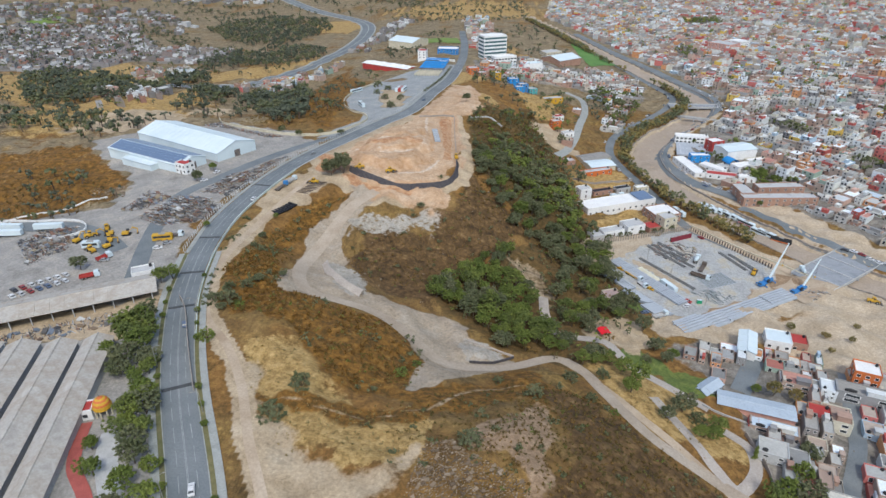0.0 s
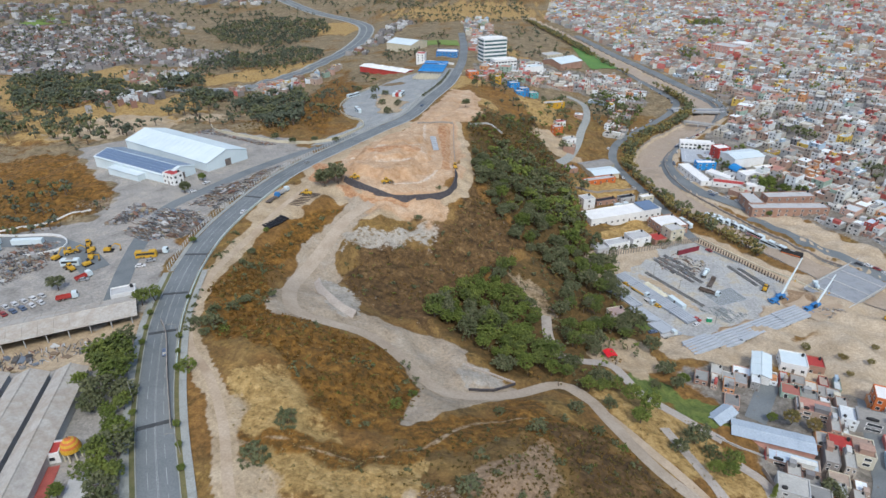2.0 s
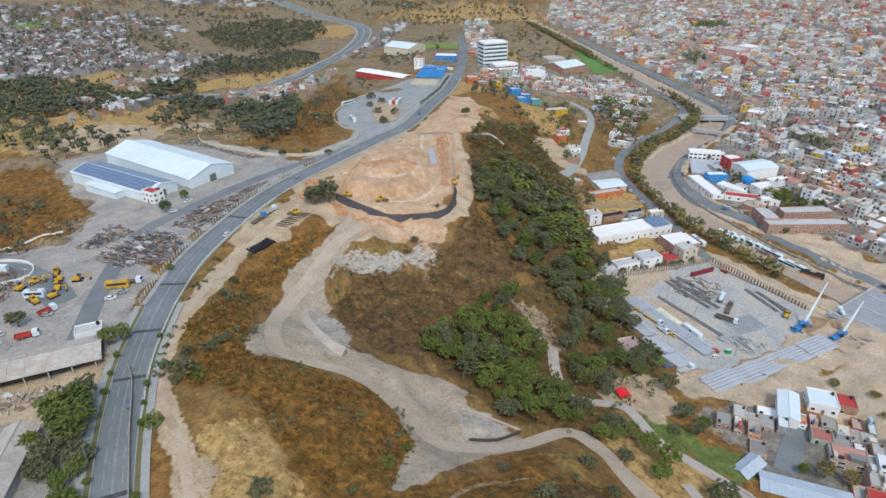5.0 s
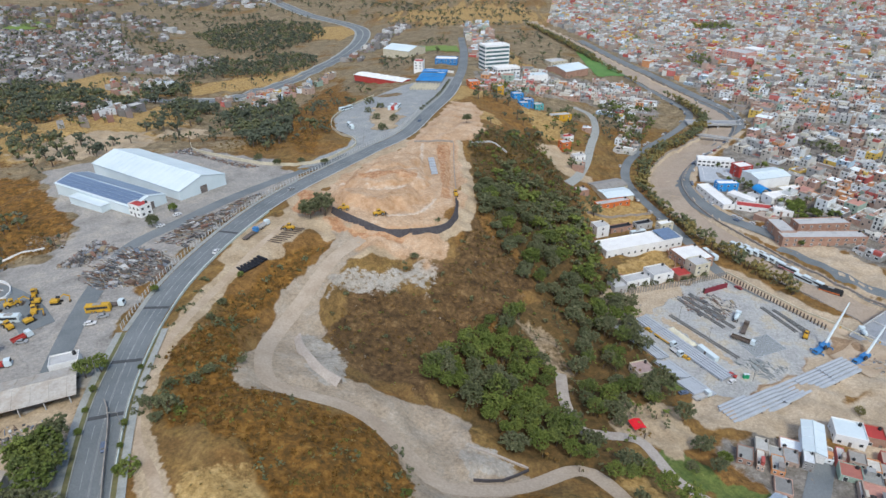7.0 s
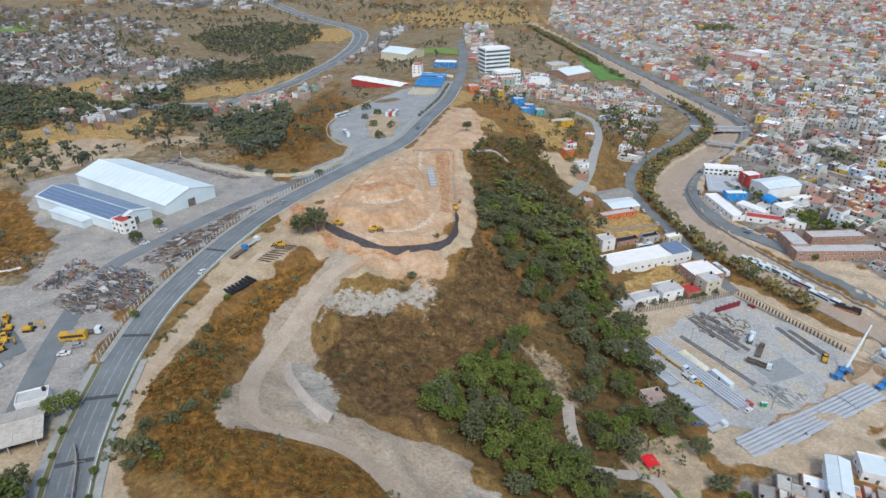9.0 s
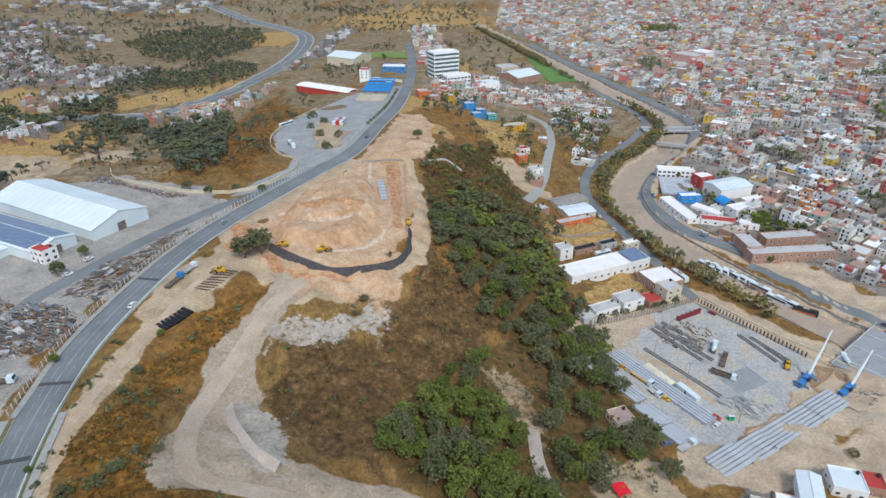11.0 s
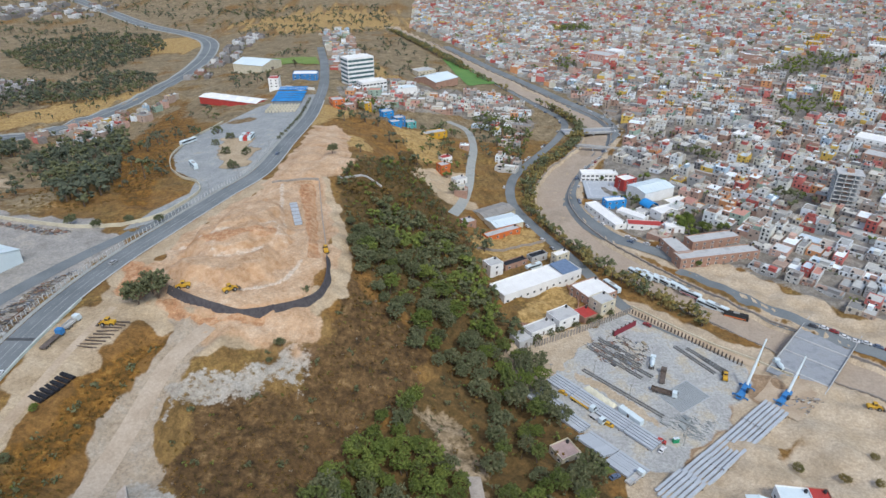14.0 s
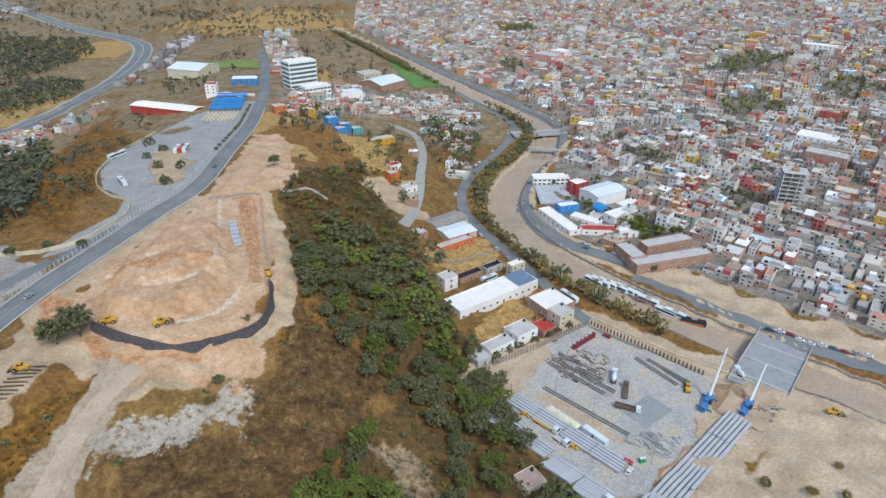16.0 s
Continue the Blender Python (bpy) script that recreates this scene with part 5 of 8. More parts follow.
# single trees
for kind, x, y, s in [(8, -63.6, 134, 1.35), (8, -58.8, 149, 1.1), (8, -3.7, 128, 1.2), (8, 17, 165, 1.0), (8, 33, 188, 1.0), (8, -102, 196, 1.3), (9, -100, 171, 1.0), (8, 39, 176, 0.8), (9, 46, 168, 0.6), (9, -31, 175, 0.8), (9, -26, 183, 0.6), (8, 5, 182, 0.7), (8, -105, 205, 0.9), (9, -98, 196, 0.7), (4, -178, 218, 0.9), (0, -136, 208, 0.95), (1, -132, 211, 0.8), (4, -90, 343, 1.35), (4, -97, 340, 1.2), (2, -93, 347, 1.25), (2, -100, 343, 1.0), (2, -172, 322, 0.9),
                      (0, -170, 340, 0.7), (3, -110, 480 - 60, 0.8), (8, -97, 535, 1.2), (8, -109, 560, 1.1), (8, -86, 497, 1.3), (8, -101, 574, 1.1), (8, -82, 527, 1.1), (8, -115, 598, 1.4),
                      (2, -155, 425, 0.8), (3, -141, 420, 0.8), (2, -126, 424, 0.7), (5, -140, 262, 0.6), (0, -104, 108, 0.9), (5, -110, 117, 0.8), (0, -100, 95, 0.8), (0, -130, 158, 1.0), (2, -24, 506, 0.9),
                      (2, 58, 262, 0.9), (0, 63, 252, 0.8), (4, 74, 246, 0.9), (0, 88, 178, 0.9), (0, 84, 172, 0.9), (10, 97, 166, 0.8), (0, 102, 150, 1.2), (0, 96, 145, 1.2), (4, 107, 148, 1.2),
                      (6, 118, 204, 0.8), (0, 112, 206, 0.6), (6, 126, 202, 0.8), (7, 150, 262, 0.55), (7, 163, 255, 0.5), (7, 172, 250, 0.45), (7, 180, 262, 0.45), (7, 158, 240, 0.4), (0, 197, 452, 1.0),
                      (1, 205, 458, 1.0), (0, 212, 452, 1.0), (0, 203, 446, 0.9), (1, 208, 465, 0.9), (0, 186, 408, 0.7), (5, 178, 545, 0.8), (0, 192, 534, 0.8), (0, 176, 512, 0.6), (0, 181, 507, 0.6), (0, 188, 500, 0.6),
                      (0, -112, 282, 0.45), (3, -112, 262, 0.6), (8, -112, 250, 0.6), (8, -100, 210, 1.0), (8, -108, 196, 0.95), (3, -102, 190, 0.6), (2, -97, 215, 0.6), (3, -90, 225, 0.5), (2, -40, 318, 0.5), (3, -44, 312, 0.4)]:
    tree(kind, x, y, s)
LANE_YARD = [(53, 251), (74, 253), (78, 236), (64, 224), (47, 230)]
ROADSIDE = [(-131, 172), (-122, 180), (-109, 152), (-93, 124), (-82, 100), (-92, 96), (-99, 118), (-108, 136), (-120, 152)]
for q in scatter(ROADSIDE, 4.3, 61):
    tree([0, 4, 1, 2, 0][made_trees % 5], q[0] - 2, q[1], 0.8 + 0.45 * ((made_trees * 37) % 10) / 10, "trees beside the road")
GROVE = [(-28, 253), (-18, 265), (-8, 284), (8, 300), (11, 300), (5, 282), (18, 271), (23, 263), (20, 248), (5, 222), (-8, 232), (-10, 242), (-25, 242)]
for q in scatter(GROVE, 4.7, 62) + scatter([(0, 215), (10, 230), (24, 239), (34, 229), (40, 218), (20, 210)], 5.0, 75):
    tree([0, 1, 5, 0, 2][made_trees % 5], *q, 0.85 + 0.45 * ((made_trees * 31) % 10) / 10, "trees of the grove")
for q in scatter([(38, 208), (51, 229), (60, 236), (84, 228), (80, 215), (62, 205), (48, 195)], 5.6, 63, 0.9) + scatter([(66, 196), (78, 200), (88, 190), (80, 180), (70, 186)], 7, 69) + scatter([(52, 186), (67, 174), (76, 166), (92, 192), (82, 200), (66, 205)], 7.5, 73, 0.8) + scatter([(98, 158), (106, 168), (120, 172), (118, 160), (104, 150)], 9, 74):
    if math.hypot(q[0] - 64.5, q[1] - 277) < 9 or area_gap(q[:1], q[1:], LANE_YARD)[0] < 2 or line_gap(q[:1], q[1:], SE_PATH)[0][0] < 4.5:
        continue
    tree([0, 2, 4, 1, 8, 5][made_trees % 6], *q, 0.75 + 0.4 * ((made_trees * 31) % 10) / 10, "trees by the village lane")
PATH_GAP = lambda q: line_gap(q[:1], q[1:], SE_PATH)[0][0] > 4.5 and area_gap(q[:1], q[1:], LANE_YARD)[0] > 1 and math.hypot(q[0] - 64.5, q[1] - 277) > 10
slope = [q for q in scatter(DENSE, 4.9, 65) if PATH_GAP(q) and waves(q[0], q[1], 26, 5, 8) > -0.8]
hilltop = [q for q in scatter([(-18, 478), (0, 494), (12, 534), (34, 560), (36, 505), (48, 460), (52, 412), (61, 365), (40, 362), (24, 382), (12, 403), (-1, 422), (-14, 416)], 6.5, 76, 0.8) if waves(q[0], q[1], 28, 5, 8) > -0.3]
for q in slope[:300]:
    tree([2, 4, 1, 2, 0, 4, 3][made_trees % 7], *q, 0.75 + 0.5 * ((made_trees * 31) % 10) / 10, "trees on the slope")


def woods(name, label, places, kinds, sizes, seed, leaf=0.9, clumps=9, per=9):
    """Many trees as one mesh: short trunks and loose crowns."""
    r = np.random.default_rng(seed)
    out = {}
    for (x, y) in places:
        k = kinds[r.integers(len(kinds))]
        V, F, B = out.setdefault(k, ([], [], Shape()))
        s = r.uniform(*sizes)
        z = hz(x, y)
        B.tube((x, y, z - 0.5), (x, y, z + s * 0.6), 0.05 * s, 0.03 * s, 4, caps=False)
        cs = np.array([x, y, z + s * 0.58]) + np.clip(r.normal(size=(clumps, 3)), -1.7, 1.7) * np.array([s * 0.27, s * 0.27, s * 0.14])
        leaf_cloud(r, cs, [s * r.uniform(0.16, 0.26)] * clumps, per, leaf * s / 6, V, F)
    for k, (V, F, B) in out.items():
        n0 = len(V)
        ob = new(name, mesh_of(name, list(V) + B.v, list(F) + [tuple(i + n0 for i in f) for f in B.f], [k, BARK], [0] * len(F) + [1] * len(B.f)))
        tagged(ob, label, "trees", kind="stuff")


# shrubs and tussocks on the open hillside
def brush(name, label, places, material, sizes, seed, clumps=3, per=8, leaf=0.34):
    r = np.random.default_rng(seed)
    V, F = [], []
    for x, y in places:
        s = r.uniform(*sizes)
        cs = np.array([x, y, hz(x, y) + s * 0.25]) + r.normal(size=(clumps, 3)) * np.array([s * 0.35, s * 0.35, s * 0.1])
        leaf_cloud(r, cs, [s * r.uniform(0.22, 0.42) for _ in range(clumps)], per, leaf * s, V, F, 0.4)
    tagged(new(name, mesh_of(name, V, F, material)), label, "shrubs", kind="stuff")


def open_ground(q):
    x, y = np.array([q[0]]), np.array([q[1]])
    return all(line_gap(x, y, l)[0][0] > g for l, g in ((ROAD, 11), (TRACK, 3), (HAUL, 4), (ROUND, 7))) and area_gap(x, y, APRON)[0] > 0 and area_gap(x, y, PALE)[0] > 0 and area_gap(x, y, HAUL_TOP)[0] > 0 and area_gap(x, y, HAUL_LOW)[0] > 0



east_wood = [q for q in scatter([(24, 380), (12, 403), (0, 425), (6, 446), (30, 438), (48, 444), (54, 412), (60, 372), (66, 340), (53, 347), (39, 360)], 4.6, 77) if waves(q[0], q[1], 30, 5, 8) > -0.75]
woods("slope_wood", "dense grey-green trees on the east flank of the hill", east_wood, [LEAF_OLIVE, LEAF_OLIVE, LEAF_GREEN], (6.0, 10.5), 72, 0.6, 13, 10)
woods("slope_wood", "grey-green trees crowding the slope", hilltop + slope[300:], [LEAF_OLIVE, LEAF_OLIVE, LEAF_GREEN, LEAF_DRY], (3.5, 7.5), 66, 0.7, 10, 8)
brush("slope_brush", "brown and olive brushwood between the trees", [q for q in scatter([(-18, 478), (34, 584), (42, 528), (50, 461), (54, 412), (58, 375), (10, 352), (-8, 374), (-15, 426)], 2.6, 156, 0.9)], LEAF_DRY, (1.0, 3.0), 157)
woods("understorey", "low grey-green undergrowth on the slope", scatter(WOOD, 4.6, 67, 0.6), [LEAF_OLIVE, LEAF_DRY, LEAF_OLIVE, LEAF_GREEN], (2.4, 5.0), 68, 0.9, 5, 5)
band = smooth_line(RIVER, 5)
side = np.gradient(band, axis=0)
side /= np.linalg.norm(side, axis=1)[:, None]
rb = np.random.default_rng(70)
west, east = [], []
for p, t in zip(band, side):
    if 340 < p[1] < 1250:
        for k in range(4):
            o = 13 + rb.uniform(0, 9)
            west.append((p[0] + t[1] * o, p[1] - t[0] * o))
        if rb.random() < 0.5:
            east.append((p[0] + t[1] * 15 * -1, p[1] + t[0] * 15))
west = [q for q in west if line_gap(np.array([q[0]]), np.array([q[1]]), RIVER)[0][0] > 11.5 and line_gap(np.array([q[0]]), np.array([q[1]]), WEST_BANK)[0][0] > 4.5 and q[1] > 352]
woods("riverside_wood", "yellow-olive trees along the river bank", west[::1], [LEAF_GOLD, LEAF_GOLD, LEAF_OLIVE, LEAF_OLIVE], (3.5, 9.5), 71, 0.7, 7, 6)
dense, loose = [], []
for area, gap, seed in [([(-540, 668), (-530, 719), (-475, 712), (-371, 640), (-399, 761), (-360, 751), (-337, 709), (-339, 599), (-359, 550), (-388, 535), (-430, 527)], 6.2, 80), ([(-526, 1131), (-525, 1234), (-456, 1316), (-346, 1283), (-300, 1150), (-330, 1027), (-382, 976), (-450, 1035)], 8.0, 81),
                        ([(-334, 684), (-281, 658), (-255, 546), (-256, 520), (-283, 511), (-299, 576)], 6.6, 82), ([(-261, 685), (-223, 697), (-181, 600), (-163, 512), (-148, 445), (-166, 449), (-215, 529), (-249, 586)], 5.8, 83), ([(-425, 486), (-403, 530), (-319, 482), (-282, 476), (-263, 433), (-317, 425), (-391, 442)], 9.5, 84),
                        ([(-414, 832), (-411, 925), (-358, 915), (-349, 1002), (-262, 956), (-240, 855), (-267, 832), (-331, 812), (-386, 803)], 7.5, 85)]:
    dense += [q for q in scatter(area, gap, seed, 0.95) if waves(q[0], q[1], 40, 6, 34) > -0.9 and line_gap(q[:1], q[1:], FAR_ROAD)[0][0] > 16]
for area, gap, seed in [([(-363, 464), (-282, 458), (-263, 374), (-343, 415)], 11, 86), ([(-669, 1070), (-637, 1211), (-478, 983), (-533, 911)], 12, 96), ([(-330, 240), (-225, 275), (-205, 300), (-240, 340), (-330, 330)], 9, 99), ([(-1100, 1000), (-560, 1200), (-420, 1450), (-900, 1500)], 12.5, 87),
                        ([(-20, 830), (60, 840), (100, 900), (90, 1080), (20, 1150), (-20, 1000)], 13, 88), ([(-200, 1250), (-40, 1150), (60, 1300), (60, 1560), (-300, 1560)], 11, 89), ([(-420, 1250), (-700, 1420), (-900, 1900), (-200, 1900), (-150, 1450)], 13, 90), ([(-700, 400), (-380, 420), (-330, 520), (-560, 700), (-900, 700)], 14, 91), ([(-470, 800), (-400, 830), (-280, 840), (-250, 800), (-300, 745), (-360, 770), (-400, 700), (-460, 690)], 13, 102), ([(-330, 500), (-290, 600), (-320, 690), (-250, 640), (-150, 440), (-260, 470)], 12, 103), ([(-580, 1000), (-400, 960), (-380, 870), (-520, 850), (-560, 720), (-640, 740), (-880, 920), (-740, 1100)], 17, 104), ([(-200, 680), (-140, 720), (-120, 640), (-138, 570), (-128, 500), (-150, 460), (-190, 600)], 10, 105),
                        ([(-130, 780), (-160, 900), (-90, 1100), (-60, 900)], 9, 92), ([(-900, 800), (-480, 780), (-480, 1010), (-760, 1240)], 13, 93), ([(105, 709), (139, 723), (112, 620), (100, 590), (95, 640)], 8, 94), ([(-25, 620), (10, 610), (40, 680), (-20, 700)], 9, 97), ([(-40, 560), (30, 600), (40, 560), (0, 520)], 9, 98)]:
    loose += [q for q in scatter(area, gap, seed, 0.85) if (gap < 9 or gap > 13.5 or waves(q[0], q[1], 90, 6, 36) > -0.25) and line_gap(q[:1], q[1:], FAR_ROAD)[0][0] > 17 and line_gap(q[:1], q[1:], ROAD)[0][0] > 8 and area_gap(q[:1], q[1:], [(-126, 1003), (-62, 990), (-52, 880), (-112, 910)])[0] > 4 and area_gap(q[:1], q[1:], [(112, 1000), (136, 1005), (170, 856), (122, 830)])[0] > 3]
woods("distant_wood", "dark grey-green trees in broad belts across the valley", dense, [LEAF_HAZED, LEAF_HAZED, LEAF_OLIVE], (7, 12), 95, 1.4, 7, 4)
woods("scattered_trees", "grey-green trees scattered over the dry valley", loose, [LEAF_HAZED, LEAF_HAZED, LEAF_OLIVE], (4.5, 10.5), 101, 1.4, 5, 3)
gardens = scatter([(102, 560), (118, 640), (106, 712), (142, 725), (165, 690), (150, 650), (128, 605)], 6.5, 107, 0.8) + scatter([(58, 515), (68, 560), (86, 640), (72, 690), (48, 650), (38, 580)], 9, 108, 0.7) + scatter([(60, 428), (72, 436), (64, 452), (54, 470), (50, 450)], 6, 109) + scatter([(-30, 690), (0, 720), (30, 720), (20, 690), (-20, 670)], 9, 113, 0.7)
gardens = [q for q in gardens if line_gap(q[:1], q[1:], SLOPE_ROAD)[0][0] > 6]
woods("valley_trees", "olive and green trees in valley gardens", gardens, [LEAF_OLIVE, LEAF_GREEN, LEAF_OLIVE], (5.5, 9.5), 114, 0.7, 10, 8)
lots = [(x, y) for i, (x, y, a) in enumerate(TREE_LOTS) if y < 1300 and area_gap(np.array([x]), np.array([y]), a)[0] < -4]
park_places = [q for i, a in enumerate(PARKS) for q in scatter(a, 7.5, 100 + i)] + scatter([(172, 445), (1200, 800), (1300, 2000), (300, 2000), (150, 1150), (240, 800), (250, 650), (170, 540)], 38, 110)
woods("town_trees", "dark green trees between the houses", park_places, [LEAF_GREEN, LEAF_OLIVE, LEAF_GREEN], (6, 11), 111, 1.3, 6, 4)
woods("garden_trees", "small green trees in yards between houses", lots, [LEAF_GREEN, LEAF_HAZED, LEAF_OLIVE], (3.5, 8), 112, 1.5, 3, 2)


brush("rust_brush", "rust-brown and olive dry scrub", [q for q in [q for q in scatter(BRUSH, 2.0, 120, 0.9) if waves(q[0], q[1], 22, 5, 9) < 0.5] if open_ground(q)], LEAF_RUST, (0.8, 2.8), 121)
brush("straw_tufts", "yellow straw-coloured grass tufts", [q for q in scatter(BRUSH, 3.4, 145, 0.7) + scatter(STRAW, 2.6, 146, 0.8) + scatter([(42, 209), (52, 186), (67, 174), (80, 160), (90, 178), (78, 198)], 2.6, 147, 0.8) + scatter([(-60, 135), (-40, 124), (-22, 120), (-12, 140), (-30, 150)], 2.2, 148, 0.8) if open_ground(q)], LEAF_STRAW, (0.5, 1.3), 149)
brush("olive_brush", "olive-green low shrubs", [q for q in [q for q in scatter(BRUSH, 2.8, 122, 0.8) if waves(q[0], q[1], 22, 5, 9) > 0.75] + scatter([(-118, 222), (-113, 262), (-90, 318), (-82, 315), (-96, 270), (-90, 215)], 6, 123, 0.6) if open_ground(q)], LEAF_OLIVE, (1.2, 4.0), 124, 5, 5)
brush("valley_brush", "brown scrub on the lower hillside", [q for q in scatter([(-30, 150), (-11, 166), (25, 185), (60, 150), (45, 110), (10, 120), (-40, 135)], 2.6, 125, 0.8) if open_ground(q)], LEAF_DRY, (0.7, 1.9), 126)
brush("ridge_brush", "dry scrub on the hillside", [q for q in scatter([(-77, 273), (-40, 300), (-10, 330), (0, 400), (20, 330), (0, 290), (-20, 255), (-60, 250)], 3.0, 127, 0.8) if open_ground(q)], LEAF_DRY, (0.6, 1.7), 128)
brush("green_brush", "scattered green shrubs", [q for q in scatter([(-40, 130), (25, 185), (80, 150), (70, 100), (0, 110)], 8, 129, 0.6) + scatter([(-77, 273), (0, 400), (20, 330), (0, 290), (-60, 250)], 9, 130, 0.5) if open_ground(q)], LEAF_OLIVE, (1.6, 3.2), 131, 5, 9)
brush("hill_scrub", "dense dry brown scrub on the near hillside", [q for q in scatter([(-8, 108), (0, 130), (18, 172), (40, 180), (58, 165), (78, 146), (80, 100), (30, 80)], 1.7, 132, 0.75) if open_ground(q) and line_gap(q[:1], q[1:], SE_ROAD)[0][0] > 3], LEAF_DRY, (0.7, 1.7), 133)
brush("bank_scrub", "dry rust-brown scrub between track and haul road", [q for q in scatter([(-116, 222), (-112, 262), (-90, 318), (-82, 315), (-97, 270), (-92, 214)], 1.6, 134, 0.85) if open_ground(q)], LEAF_RUST, (0.6, 1.7), 135)
brush("top_scrub", "brown and olive scrub along the hilltop edge", [q for q in scatter([(-20, 330), (-14, 420), (-8, 470), (30, 560), (45, 500), (40, 440), (15, 380), (10, 330)], 2.4, 136, 0.8) if open_ground(q)], LEAF_DRY, (0.8, 2.4), 137)
brush("ridge_tufts", "straw-coloured and brown tufts on the burnt slope", [q for q in scatter([(-77, 273), (-40, 302), (-14, 328), (12, 330), (18, 312), (0, 290), (-20, 255), (-60, 248)], 1.8, 138, 0.7) if open_ground(q)], LEAF_DRY, (0.4, 1.2), 139)
brush("roadside_shrubs", "olive shrubs between road and track", [q for q in scatter([(-104, 176), (-116, 205), (-123, 240), (-124, 290), (-121, 250), (-116, 215)], 4, 140, 0.8)], LEAF_OLIVE, (1.4, 3.2), 141, 5, 10)
brush("west_scrub", "rust and olive scrub on the western slope", [q for q in scatter([(-330, 240), (-225, 275), (-205, 300), (-262, 345), (-330, 330)], 3.2, 142, 0.8)] + [q for q in scatter([(-150, 440), (-122, 500), (-138, 560), (-200, 560), (-200, 460)], 3.2, 143, 0.8)], LEAF_DRY, (0.9, 2.4), 144)

brush("dead_brush", "grey dead brushwood on the burnt slope", [q for q in scatter(BURNT, 5.5, 150, 0.6) if open_ground(q) and waves(q[0], q[1], 20, 5, 35) > 0.1], LEAF_GREY, (0.6, 1.5), 151, 3, 9, 0.4)
brush("green_tufts", "small bright green weeds on the slope", [q for q in scatter(BURNT, 7, 152, 0.7) + scatter(BRUSH, 6, 153, 0.7) + scatter([(-8, 108), (18, 172), (40, 180), (78, 146), (60, 100)], 6, 154, 0.7) if open_ground(q)], LEAF_GREEN, (0.6, 1.8), 155)


# ---- things: halls, houses, vehicles, yard ----
def spot(x, y, deg=0.0, dz=0.0):
    return Matrix.Translation((x, y, hz(x, y) + dz)) @ Matrix.Rotation(radians(deg), 4, "Z")


def paint(name, col, rough=0.6, metal=0.0, dirt=0.75):
    return surface(name, [tuple(v * dirt for v in col), col], 0.4, 3.0, rough, metal, 0.1)


RED = paint("red_paint", (0.45, 0.06, 0.05))
BLUE = paint("blue_paint", (0.05, 0.22, 0.50))
SKY_BLUE = paint("light_blue_sheet", (0.03, 0.27, 0.62))
YELLOW = paint("yellow_paint", (0.62, 0.36, 0.04))
ORANGE = paint("orange_paint", (0.62, 0.17, 0.05))
PINK = paint("salmon_paint", (0.62, 0.34, 0.27))
TEAL = paint("teal_paint", (0.10, 0.38, 0.38))
CREAM = paint("cream_paint", (0.62, 0.56, 0.42))
BRICK = surface("brick_wall", [(0.30, 0.17, 0.12), (0.40, 0.25, 0.18)], 0.5, 5.0)
RUBBER = surface("rubber", [(0.02, 0.02, 0.02), (0.03, 0.03, 0.03)], 2.0, 8.0)
BLACK_PIPE = surface("black_plastic_pipe", [(0.012, 0.012, 0.014), (0.025, 0.025, 0.028)], 1.0, 4.0, 0.5)
FABRIC = surface("dark_geotextile", [(0.05, 0.045, 0.05), (0.085, 0.078, 0.08)], 0.6, 3.0)
STEEL = surface("rusty_steel", [(0.10, 0.075, 0.06), (0.20, 0.16, 0.13)], 0.8, 4.0, 0.6, 0.3)
REBAR = surface("rebar_mat", [(0.20, 0.22, 0.22), (0.28, 0.30, 0.29)], 0.5, 4.0)
PANEL_BLUE = surface("solar_cells", [(0.115, 0.165, 0.25), (0.155, 0.215, 0.31)], 0.5, 3.0, 0.3)
GRASS = surface("mown_grass", [(0.13, 0.20, 0.04), (0.19, 0.26, 0.06)], 0.08, 2.0)
TURF = surface("green_turf", [(0.09, 0.19, 0.05), (0.13, 0.24, 0.06)], 0.05, 2.0)
RUBBLE = surface("rubble_stone", [(0.15, 0.108, 0.070), (0.25, 0.185, 0.122), (0.34, 0.265, 0.185), (0.20, 0.145, 0.095)], 0.5, 4.0, pick="island")
JUNK = surface("scrap", [(0.22, 0.205, 0.19), (0.36, 0.35, 0.34), (0.16, 0.105, 0.075), (0.10, 0.10, 0.10), (0.50, 0.50, 0.48), (0.25, 0.18, 0.12), (0.18, 0.21, 0.25), (0.33, 0.27, 0.18), (0.08, 0.08, 0.085), (0.25, 0.14, 0.10), (0.28, 0.27, 0.25), (0.13, 0.12, 0.11)], 0.5, 3.0, pick="island")
CAR_PAINT = surface("car_paint", [(0.70, 0.70, 0.70), (0.62, 0.63, 0.64), (0.08, 0.08, 0.09), (0.35, 0.36, 0.37), (0.72, 0.72, 0.71), (0.30, 0.05, 0.05), (0.12, 0.16, 0.24), (0.55, 0.55, 0.55)], 0.3, 2.0, 0.35, pick="object")
HOUSE_PAINT = surface("house_paint", HOUSE_COLS, 0.35, 3.0, pick="object")
HOUSE_SLAB = surface("roof_slab", ROOF_COLS, 0.3, 2.0, pick="object")
MESH_FENCE = surface("fence_concrete", [(0.42, 0.42, 0.40), (0.54, 0.54, 0.52)], 0.5, 3.0)
DOOR_METAL = surface("door_metal", [(0.10, 0.09, 0.09), (0.22, 0.18, 0.15)], 0.5, 3.0)
TOWER_GLASS = surface("green_glass", [(0.06, 0.11, 0.12), (0.10, 0.16, 0.17)], 0.3, 2.0, 0.15)


def share(name, mesh, parent, m=None):
    ob = new(name, mesh)
    ob.parent = parent
    if m is not None:
        ob.matrix_basis = m
    return ob


